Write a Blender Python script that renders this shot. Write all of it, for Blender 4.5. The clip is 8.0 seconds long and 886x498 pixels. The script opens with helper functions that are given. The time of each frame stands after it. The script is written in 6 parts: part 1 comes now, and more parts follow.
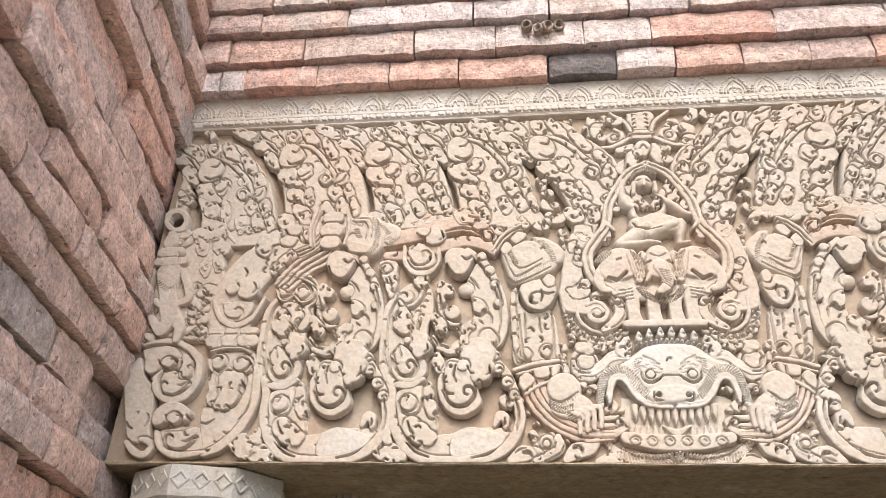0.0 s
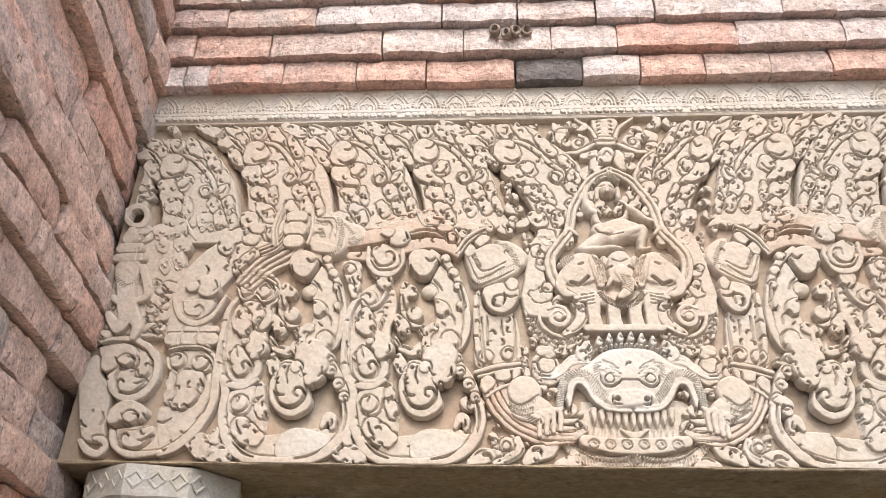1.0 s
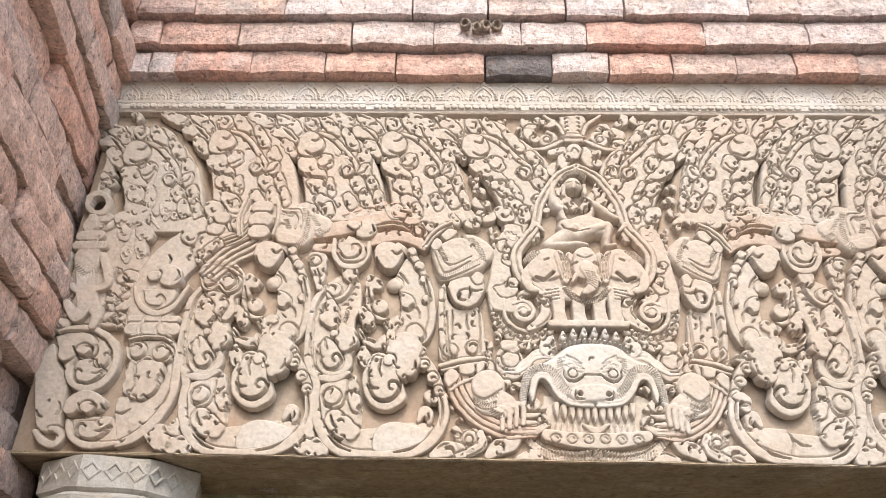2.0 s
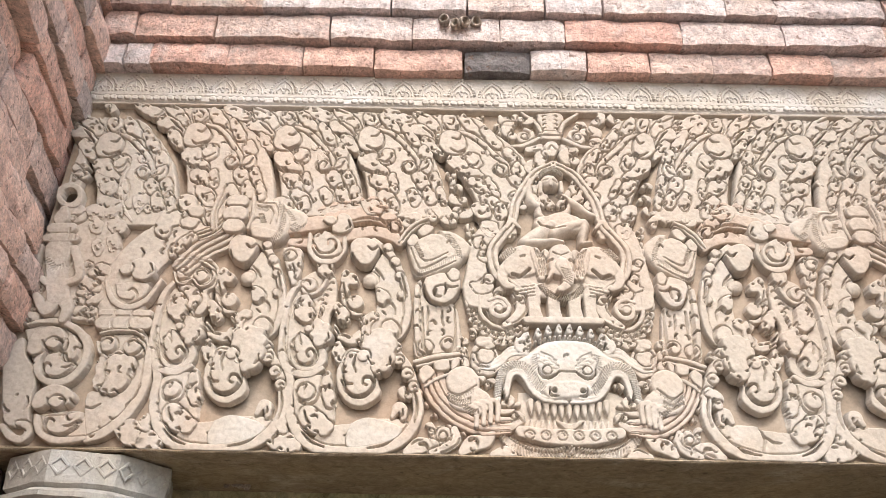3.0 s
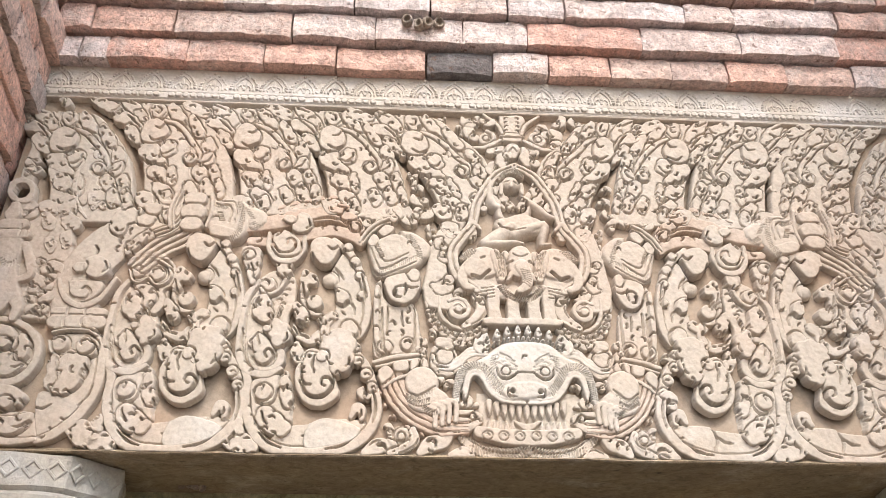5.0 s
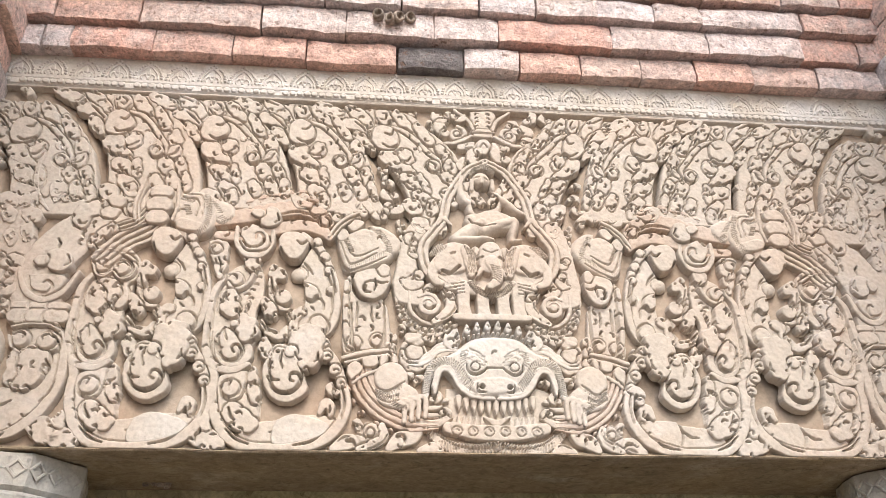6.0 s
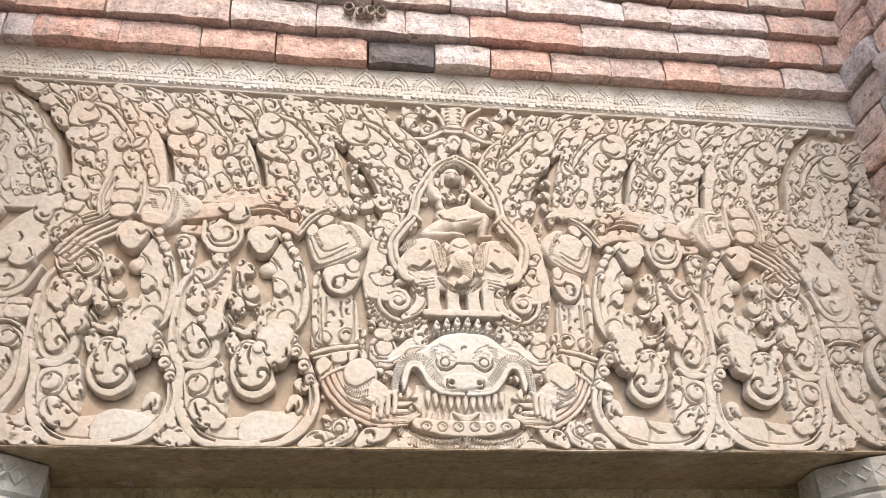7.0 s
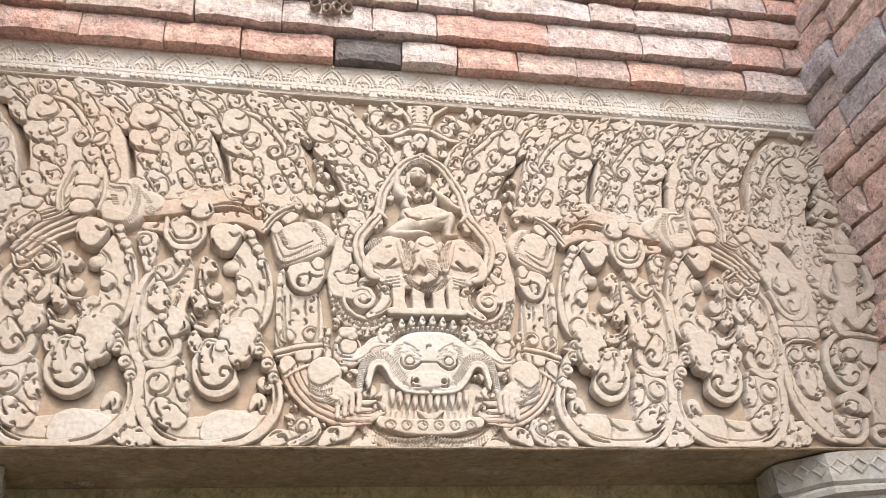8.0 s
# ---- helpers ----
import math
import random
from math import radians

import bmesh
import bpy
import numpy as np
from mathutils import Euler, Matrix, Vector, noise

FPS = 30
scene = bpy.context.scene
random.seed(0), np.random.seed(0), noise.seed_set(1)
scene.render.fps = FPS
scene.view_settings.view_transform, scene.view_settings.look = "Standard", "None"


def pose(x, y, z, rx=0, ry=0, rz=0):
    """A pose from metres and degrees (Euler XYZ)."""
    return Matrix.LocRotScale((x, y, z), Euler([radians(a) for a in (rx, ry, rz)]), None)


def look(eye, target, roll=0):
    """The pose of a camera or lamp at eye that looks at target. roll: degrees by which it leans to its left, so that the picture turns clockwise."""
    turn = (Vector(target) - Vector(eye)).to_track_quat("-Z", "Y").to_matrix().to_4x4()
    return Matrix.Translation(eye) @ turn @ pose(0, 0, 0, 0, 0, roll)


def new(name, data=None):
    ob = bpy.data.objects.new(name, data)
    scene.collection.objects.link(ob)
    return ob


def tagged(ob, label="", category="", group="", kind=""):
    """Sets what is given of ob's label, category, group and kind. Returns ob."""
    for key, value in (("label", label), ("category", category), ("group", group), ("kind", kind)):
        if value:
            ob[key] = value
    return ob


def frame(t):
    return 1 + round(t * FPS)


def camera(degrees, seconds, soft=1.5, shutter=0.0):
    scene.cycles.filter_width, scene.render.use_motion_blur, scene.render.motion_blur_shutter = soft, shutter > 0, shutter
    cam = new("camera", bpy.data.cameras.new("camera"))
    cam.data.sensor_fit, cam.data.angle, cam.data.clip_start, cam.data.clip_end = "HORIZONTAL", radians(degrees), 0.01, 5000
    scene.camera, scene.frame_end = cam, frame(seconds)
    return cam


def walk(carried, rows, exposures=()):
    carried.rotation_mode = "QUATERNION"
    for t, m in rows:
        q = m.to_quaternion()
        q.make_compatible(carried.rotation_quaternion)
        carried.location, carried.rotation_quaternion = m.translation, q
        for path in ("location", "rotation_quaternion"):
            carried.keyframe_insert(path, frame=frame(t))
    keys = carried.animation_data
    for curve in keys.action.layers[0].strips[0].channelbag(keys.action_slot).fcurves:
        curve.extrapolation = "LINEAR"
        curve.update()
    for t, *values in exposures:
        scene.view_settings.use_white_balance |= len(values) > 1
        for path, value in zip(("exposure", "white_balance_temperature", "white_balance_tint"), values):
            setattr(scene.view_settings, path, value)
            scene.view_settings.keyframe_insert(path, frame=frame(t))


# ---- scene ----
cam = camera(59.2, 8.0, 0.7)
PATH = [
    (0, (-0.292, -1.63, 1.757), (-0.518, 0.079, 2.771), 2.2),
    (0.5, (-0.291, -1.631, 1.756), (-0.474, 0.079, 2.777), 2.0),
    (1, (-0.291, -1.632, 1.757), (-0.426, 0.084, 2.777), 1.8),
    (1.5, (-0.29, -1.631, 1.756), (-0.378, 0.09, 2.771), 1.6),
    (3, (-0.278, -1.62, 1.752), (-0.28, 0.107, 2.761), 1.1),
    (3.5, (-0.275, -1.621, 1.754), (-0.25, 0.106, 2.762), 0.9),
    (4, (-0.275, -1.623, 1.754), (-0.234, 0.104, 2.762), 0.7),
    (4.5, (-0.271, -1.625, 1.754), (-0.211, 0.101, 2.763), 0.5),
    (6, (-0.278, -1.617, 1.753), (-0.102, 0.105, 2.754), -0.9),
    (6.5, (-0.278, -1.613, 1.752), (-0.067, 0.108, 2.749), -1.3),
    (7, (-0.279, -1.612, 1.752), (-0.025, 0.105, 2.745), -1.9),
    (7.5, (-0.277, -1.613, 1.754), (0.019, 0.102, 2.74), -2.3),
    (8, (-0.271, -1.615, 1.754), (0.062, 0.094, 2.738), -2.9),
]
walk(cam, [(t, look(eye, target, roll)) for t, eye, target, roll in PATH])

# ---- light ----
world = bpy.data.worlds.new("sky")
scene.world = world
world.use_nodes = True
wn = world.node_tree.nodes
sky = wn.new("ShaderNodeTexSky")
sky.sky_type, sky.sun_disc = "NISHITA", False
sky.sun_elevation, sky.sun_rotation = radians(46), radians(174)
sky.air_density, sky.dust_density = 1.0, 3.0
wn["Background"].inputs["Strength"].default_value = 0.25
world.node_tree.links.new(sky.outputs["Color"], wn["Background"].inputs["Color"])
sun = new("sun", bpy.data.lights.new("sun", "SUN"))
sun.data.energy, sun.data.angle, sun.data.color = 1.25, radians(16), (1.0, 0.96, 0.9)
sun.matrix_world = look((0.35, -3.4, 6.0), (0, 0, 2.4))
scene.view_settings.exposure = 0.65


# ---- materials ----
def ramp(nt, fac, stops):
    r = nt.nodes.new("ShaderNodeValToRGB")
    el = r.color_ramp.elements
    while len(el) < len(stops):
        el.new(0.5)
    for e, (p, c) in zip(el, stops):
        e.position, e.color = p, (*c, 1) if len(c) == 3 else c
    nt.links.new(fac, r.inputs["Fac"])
    return r.outputs["Color"]


def noise_tex(nt, co, scale, detail=6.0, rough=0.6, dist=0.0):
    n = nt.nodes.new("ShaderNodeTexNoise")
    n.inputs["Scale"].default_value, n.inputs["Detail"].default_value = scale, detail
    n.inputs["Roughness"].default_value, n.inputs["Distortion"].default_value = rough, dist
    nt.links.new(co, n.inputs["Vector"])
    return n.outputs["Fac"]


def mix(nt, fac, a, b, mode="MIX"):
    m = nt.nodes.new("ShaderNodeMix")
    m.data_type, m.blend_type = "RGBA", mode
    for key, v in ((0, fac), (6, a), (7, b)):
        if isinstance(v, (float, int)):
            m.inputs[key].default_value = v
        elif isinstance(v, tuple):
            m.inputs[key].default_value = (*v, 1)
        else:
            nt.links.new(v, m.inputs[key])
    return m.outputs[2]


def tint(c):
    return (c[0] * 0.905, c[1] * 0.96, c[2] * 1.04)


def grey(v):
    return (v, v, v)


def shell(name, rough):
    m = bpy.data.materials.new(name)
    m.use_nodes = True
    nt = m.node_tree
    bsdf = nt.nodes["Principled BSDF"]
    bsdf.inputs["Roughness"].default_value = rough
    bsdf.inputs["Specular IOR Level"].default_value = 0.25
    geo = nt.nodes.new("ShaderNodeNewGeometry")
    return m, nt, bsdf, geo.outputs["Position"]


def bump(nt, bsdf, height, dist, strength=1.0):
    b = nt.nodes.new("ShaderNodeBump")
    b.inputs["Distance"].default_value, b.inputs["Strength"].default_value = dist, strength
    nt.links.new(height, b.inputs["Height"])
    nt.links.new(b.outputs["Normal"], bsdf.inputs["Normal"])


def stone(name, base, warm, pale, spot, pale_at=0.56, coarse=0.0):
    """Weathered sandstone: warm and pale blotches, specks, and a grainy surface."""
    m, nt, bsdf, co = shell(name, 0.9)
    base, warm, pale, spot = tint(base), tint(warm), tint(pale), tint(spot)
    big = ramp(nt, noise_tex(nt, co, 3.2, 4, 0.6, 0.4), [(0.42, grey(0)), (0.66, grey(1))])
    mid = ramp(nt, noise_tex(nt, co, 5.5, 4, 0.55, 0.5), [(pale_at - 0.04, grey(0)), (pale_at + 0.16, grey(0.65))])
    fine = ramp(nt, noise_tex(nt, co, 95, 4, 0.7), [(0.36, grey(0.88)), (0.60, grey(1.04))])
    dots = ramp(nt, noise_tex(nt, co, 42, 3, 0.55, 0.3), [(0.665, grey(0)), (0.71, grey(0.5))])
    c = mix(nt, big, base, warm)
    c = mix(nt, mid, c, pale)
    c = mix(nt, dots, c, spot)
    c = mix(nt, 1.0, c, fine, "MULTIPLY")
    if coarse:   # rough-hewn and flaking, with pale scales and dark pores
        flake = ramp(nt, noise_tex(nt, co, 26, 7, 0.78, 1.0), [(0.34, grey(0.62)), (0.50, grey(1.0)), (0.66, grey(1.34))])
        c = mix(nt, coarse, c, mix(nt, 1.0, c, flake, "MULTIPLY"))
    nt.links.new(c, bsdf.inputs["Base Color"])
    h = mix(nt, 0.45, noise_tex(nt, co, 60 - 30 * coarse, 6, 0.7), noise_tex(nt, co, 260, 3, 0.6))
    bump(nt, bsdf, h, 0.0015 + 0.008 * coarse, 0.8)
    return m


def brick_stuff(name, stops, lichen=(0.52, 0.47, 0.42), dark=(0.09, 0.075, 0.065), amount=0.6, stain=0.45):
    """Old handmade brick: one tone a piece, pale bloom, dark lichen, pits."""
    m, nt, bsdf, co = shell(name, 0.93)
    stops, lichen = [(p, tuple(1.22 * x for x in (q[0] * 0.99, q[1] * 1.01, q[2] * 1.09))) for p, q in stops], tint(lichen)
    info = nt.nodes.new("ShaderNodeObjectInfo")
    tone = ramp(nt, info.outputs["Random"], stops)
    bloom = ramp(nt, noise_tex(nt, co, 9, 7, 0.75, 0.6), [(0.47, grey(0)), (0.66, grey(amount))])
    soot = ramp(nt, noise_tex(nt, co, 6.5, 7, 0.78, 1.2), [(0.58, grey(0)), (0.72, grey(stain))])
    mottle = ramp(nt, noise_tex(nt, co, 21, 6, 0.75, 0.8), [(0.32, grey(0.66)), (0.60, grey(1.22))])
    grain = ramp(nt, noise_tex(nt, co, 110, 4, 0.75), [(0.32, grey(0.70)), (0.62, grey(1.18))])
    crumb = noise_tex(nt, co, 62, 4, 0.65, 0.6)
    pits = ramp(nt, crumb, [(0.33, grey(0.75)), (0.41, grey(0))])
    c = mix(nt, bloom, tone, lichen)
    c = mix(nt, soot, c, dark)
    c = mix(nt, 1.0, c, mottle, "MULTIPLY")
    c = mix(nt, 1.0, c, grain, "MULTIPLY")
    c = mix(nt, pits, c, (0.20, 0.125, 0.09))
    nt.links.new(c, bsdf.inputs["Base Color"])
    h = mix(nt, 0.45, noise_tex(nt, co, 24, 8, 0.78, 0.6), crumb)
    bump(nt, bsdf, h, 0.019, 1.0)
    return m


SAND = stone("carved_sandstone", (0.515, 0.436, 0.343), (0.53, 0.418, 0.318), (0.59, 0.522, 0.442), (0.32, 0.255, 0.19))
SAND_PALE = stone("pale_sandstone", (0.57, 0.50, 0.41), (0.56, 0.475, 0.38), (0.66, 0.61, 0.55), (0.42, 0.36, 0.29), 0.5)
SAND_GREY = stone("grey_white_sandstone", (0.54, 0.475, 0.39), (0.54, 0.455, 0.36), (0.62, 0.575, 0.51), (0.38, 0.325, 0.26), 0.48)
# darker than SAND: grime and the shade of the furrows put into the colour
SAND_RECESS_SHADE = stone("sandstone_recess_shade", (0.37, 0.285, 0.205), (0.39, 0.275, 0.19), (0.44, 0.36, 0.28), (0.28, 0.215, 0.15))
SAND_PINK = stone("pink_sandstone", (0.50, 0.39, 0.295), (0.51, 0.355, 0.255), (0.60, 0.52, 0.43), (0.33, 0.25, 0.19))
# browner and darker than SAND, for body, underside and lower fillet
SOFFIT = stone("brown_sandstone", (0.32, 0.245, 0.16), (0.37, 0.275, 0.17), (0.50, 0.41, 0.30), (0.10, 0.075, 0.05), coarse=1.0)
MOSSY = stone("mossy_sandstone", (0.50, 0.44, 0.24), (0.54, 0.46, 0.27), (0.60, 0.55, 0.36), (0.14, 0.13, 0.06), coarse=1.0)
CAPITAL = stone("grey_sandstone", (0.46, 0.425, 0.355), (0.44, 0.38, 0.30), (0.56, 0.54, 0.49), (0.24, 0.22, 0.19), 0.5, 0.45)
BROKEN = stone("broken_stone", (0.20, 0.155, 0.115), (0.24, 0.17, 0.115), (0.30, 0.25, 0.20), (0.10, 0.08, 0.06))
BRICK = brick_stuff("old_brick", [(0.0, (0.56, 0.345, 0.265)), (0.3, (0.53, 0.36, 0.285)), (0.6, (0.50, 0.345, 0.275)), (0.8, (0.52, 0.39, 0.315)), (1.0, (0.45, 0.335, 0.285))], (0.60, 0.54, 0.48))
BRICK_PALE = brick_stuff("bleached_brick", [(0.0, (0.56, 0.47, 0.41)), (0.5, (0.54, 0.43, 0.365)), (1.0, (0.58, 0.50, 0.455))], (0.70, 0.66, 0.62))
BRICK_ORANGE = brick_stuff("orange_brick", [(0.0, (0.56, 0.36, 0.275)), (1.0, (0.55, 0.375, 0.295))], (0.60, 0.52, 0.45), amount=0.3)
BRICK_DARK = brick_stuff("sooty_brick", [(0.0, (0.14, 0.125, 0.115)), (1.0, (0.11, 0.10, 0.09))], (0.30, 0.275, 0.25))
BRICK_SIDE = brick_stuff("side_brick", [(0.0, (0.70, 0.42, 0.31)), (0.35, (0.69, 0.49, 0.38)), (0.6, (0.67, 0.50, 0.40)), (0.9, (0.63, 0.49, 0.40)), (1.0, (0.57, 0.45, 0.38))], (0.78, 0.61, 0.49), amount=0.5, stain=0.32)
BRICK_GREY = brick_stuff("lichened_brick", [(0.0, (0.50, 0.43, 0.37)), (0.6, (0.54, 0.44, 0.36)), (1.0, (0.48, 0.43, 0.40))], (0.70, 0.65, 0.59), amount=0.7, stain=0.4)
JOINT = brick_stuff("joint_earth", [(0.0, (0.25, 0.18, 0.135)), (1.0, (0.23, 0.17, 0.13))], (0.28, 0.215, 0.165))
EARTH = brick_stuff("bare_earth", [(0.0, (0.16, 0.125, 0.09)), (1.0, (0.16, 0.125, 0.09))], (0.22, 0.175, 0.13))
NEST = brick_stuff("wasp_mud", [(0.0, (0.36, 0.30, 0.23)), (1.0, (0.32, 0.26, 0.20))], (0.46, 0.40, 0.33))

# ---- tools for carved stone ----
Z0 = 2.20        # underside of the lintel
GROUND = 0.030   # the carved ground lies this far behind the front plane
RES = 0.0016
DEPTH = 0.62   # how deep the cuts are


def rise(h):
    """Height of a form above the ground: bold forms are held back to the block's old front."""
    return 0.037 * (1 - np.exp(-np.asarray(h) / 0.050))


def part(name, mesh, material, parent, label=""):
    mesh.materials.append(material)
    ob = new(name, mesh)
    ob.parent = parent
    if parent.type == "EMPTY":
        ob.matrix_parent_inverse = Matrix.Translation(-parent.location)
    return tagged(ob, label=label)


def empty(name, at, label, category, group=""):
    ob = new(name)
    ob.empty_display_size = 0.1
    ob.location = at
    return tagged(ob, label=label, category=category, group=group)


def grid_noise(u, v, cell, seed):
    """Smooth value noise, -1 to 1."""
    a, b = u / cell, v / cell
    i, j = np.floor(a), np.floor(b)
    f, g = a - i, b - j
    f, g = f * f * (3 - 2 * f), g * g * (3 - 2 * g)

    def h(x, y):
        s = np.sin(x * 127.1 + y * 311.7 + seed * 74.7) * 43758.5453
        return (s - np.floor(s)) * 2 - 1
    return (h(i, j) * (1 - f) + h(i + 1, j) * f) * (1 - g) + (h(i, j + 1) * (1 - f) + h(i + 1, j + 1) * f) * g


def glide(pts, step):
    """A smooth curve through a few points: places and how far along each lies, 0 to 1."""
    p = np.array(pts, float)
    if len(p) == 1:
        return p, np.zeros(1)
    if len(p) == 2:
        n = max(2, int(np.hypot(*(p[1] - p[0])) / step) + 2)
        t = np.linspace(0, 1, n)
        return p[0] + (p[1] - p[0]) * t[:, None], t
    q = np.vstack([2 * p[0] - p[1], p, 2 * p[-1] - p[-2]])
    out, along = [], []
    for k in range(len(p) - 1):
        a, b, c, d = q[k:k + 4]
        n = max(2, int(np.hypot(*(c - b)) * 1.15 / step) + 1)
        t = np.linspace(0, 1, n, endpoint=k == len(p) - 2)
        s = t[:, None]
        out.append(0.5 * (2 * b + (c - a) * s + (2 * a - 5 * b + 4 * c - d) * s ** 2 + (3 * b - a - 3 * c + d) * s ** 3))
        along.append((k + t) / (len(p) - 1))
    return np.vstack(out), np.concatenate(along)


RIGHT_FROM = (0.0, 0.16, 0.327, 0.617, 0.921, 1.142, 1.245)
RIGHT_TO = (0.0, 0.16, 0.298, 0.577, 0.872, 1.052, 1.185)


TAKEN = []   # what is carved already, as discs


class Carving:
    """A piece of relief on the lintel's face. side -1: as drawn; 1: its counterpart on the other half."""

    def __init__(self, side=-1, base=0.0, ring=0.0030, bold=1.0):
        self.side, self.base, self.ring, self.bold, self.ops = side, base, ring, bold, []

    def place(self, pts):
        p = np.array(pts, float).reshape(-1, 2).copy()
        if self.side > 0:
            p[:, 0] = np.sign(-p[:, 0]) * np.interp(np.abs(p[:, 0]), RIGHT_FROM, RIGHT_TO)
        return p

    def run(self, kind, pts, r, h, flat=0.35):
        p = self.place(pts)
        small = min(r) if isinstance(r, (list, tuple)) else r
        c, t = glide(p, max(0.0011, small * 0.3))
        rr = np.interp(t, np.linspace(0, 1, len(r)), r) if isinstance(r, (list, tuple)) else np.full(len(t), r)
        hh = np.interp(t, np.linspace(0, 1, len(h)), h) if isinstance(h, (list, tuple)) else np.full(len(t), h)
        self.ops.append((kind, c, rr, self.bold * rise(hh) if kind == "add" else 1.4 * hh * DEPTH, flat))

    def add(self, pts, r, h, flat=0.35):
        self.run("add", pts, r, h, flat)

    def cut(self, pts, r, d, flat=0.3):
        self.run("cut", pts, r, d, flat)

    def fill(self, pts, h, bevel=0.01, dome=0.0, kind="fill"):
        bevel = min(bevel, 0.0034) if self.bold == 1.0 and kind == "fill" else bevel
        c, _ = glide(self.place(list(pts) + [pts[0]]), 0.004)
        self.ops.append((kind, c, bevel, h * DEPTH if kind == "sink" else self.bold * float(rise(h)), dome * 0.45))

    def plate(self, pts, h, bevel=0.006):
        self.fill(pts, h, bevel, 0.0, "plate")
        self.ops.insert(0, self.ops.pop())

    def sink(self, pts, d, bevel=0.01):
        self.fill(pts, d, bevel, 0.0, "sink")

    def field(self):
        lo = np.min([(o[1] - (np.max(o[2]) if o[0] == "add" else 0)).min(0) for o in self.ops if o[0] in ("add", "fill", "plate")], 0) - 2 * RES
        hi = np.max([(o[1] + (np.max(o[2]) if o[0] == "add" else 0)).max(0) for o in self.ops if o[0] in ("add", "fill", "plate")], 0) + 2 * RES
        lo, hi = np.floor(lo / RES) * RES, np.ceil(hi / RES) * RES
        nu, nv = (np.round((hi - lo) / RES).astype(int) + 1)
        H, C = np.zeros((nv, nu)), np.zeros((nv, nu))
        ring = self.ring   # a chiselled line is left round each form that lies on another
        for kind, c, r, h, flat in self.ops:
            if kind in ("fill", "sink", "plate"):
                pad = ring if kind == "fill" else 0.0
                a = np.maximum(((c.min(0) - pad - lo) / RES).astype(int) - 1, 0)
                b = np.minimum(((c.max(0) + pad - lo) / RES).astype(int) + 2, (nu - 1, nv - 1))
                if (b <= a).any():
                    continue
                x = lo[0] + np.arange(a[0], b[0] + 1) * RES
                y = lo[1] + np.arange(a[1], b[1] + 1) * RES
                X, Y = np.meshgrid(x, y)
                inside, dist = np.zeros(X.shape, bool), np.full(X.shape, 9.0)
                for (x1, y1), (x2, y2) in zip(c, np.roll(c, -1, 0)):
                    if y1 != y2:
                        inside ^= ((y1 > Y) != (y2 > Y)) & (X < (x2 - x1) * (Y - y1) / (y2 - y1) + x1)
                    dist = np.minimum(dist, (X - x1) ** 2 + (Y - y1) ** 2)
                dist = np.sqrt(dist)
                g = h * np.sqrt(1 - (1 - np.clip(dist / r, 0, 1)) ** 2) * inside
                if flat and inside.any():
                    g = g + flat * np.sqrt(np.clip(dist / max(dist[inside].max(), 1e-6), 0, 1)) * inside
                T = C if kind == "sink" else H
                w = T[a[1]:b[1] + 1, a[0]:b[0] + 1]
                if kind == "plate":   # plates lie under everything else
                    w[...] = np.where(w > 0, w, g)
                elif kind == "fill":
                    w[...] = np.maximum(np.where(~inside & (dist < ring), w * 0.42, w), g)
                else:
                    np.maximum(w, g, out=w)
                continue
            m = float(r.max()) + ring + RES
            a0 = np.maximum(((c.min(0) - m - lo) / RES).astype(int), 0)
            b0 = np.minimum(((c.max(0) + m - lo) / RES).astype(int) + 2, (nu, nv))
            if (b0 <= a0).any():
                continue
            G, near = np.zeros((b0[1] - a0[1], b0[0] - a0[0])), np.zeros((b0[1] - a0[1], b0[0] - a0[0]), bool)
            gx = lo[0] + np.arange(a0[0], b0[0]) * RES
            gy = lo[1] + np.arange(a0[1], b0[1]) * RES
            for (cx, cy), rr, hh in zip(c, r, h):
                ro = rr + ring
                i0, i1 = np.searchsorted(gx, (cx - ro, cx + ro))
                j0, j1 = np.searchsorted(gy, (cy - ro, cy + ro))
                q = ((gx[i0:i1] - cx) ** 2)[None, :] + ((gy[j0:j1] - cy) ** 2)[:, None]
                near[j0:j1, i0:i1] |= q < ro * ro
                q = np.maximum(1 - q / (rr * rr), 0)
                w = G[j0:j1, i0:i1]
                np.maximum(w, hh * np.sqrt(q) if flat < 0 else hh * (flat * (q > 0) + (1 - flat) * (0.86 * np.sqrt(np.minimum(1, 3.6 * q)) + 0.14 * np.sqrt(q))), out=w)
            if kind == "cut":
                w = C[a0[1]:b0[1], a0[0]:b0[0]]
                np.maximum(w, G, out=w)
            else:
                w = H[a0[1]:b0[1], a0[0]:b0[0]]
                w[...] = np.maximum(np.where(near & (G == 0) & (ring > 0), w * 0.45, w), G)
        solid = (H > 0) & ((lo[1] + np.arange(nv) * RES) > 0.004)[:, None]
        solid &= C < 0.09   # a very deep cut is an open hole
        H = np.where(solid, np.maximum(H - C, 0.0015), 0)
        P = np.pad(H, 1)
        B = (P[1:-1, 1:-1] * 4 + (P[:-2, 1:-1] + P[2:, 1:-1] + P[1:-1, :-2] + P[1:-1, 2:]) * 2 + P[:-2, :-2] + P[2:, 2:] + P[:-2, 2:] + P[2:, :-2]) / 16
        H = np.where(solid, 0.84 * H + 0.16 * B, 0)
        return lo, H, solid

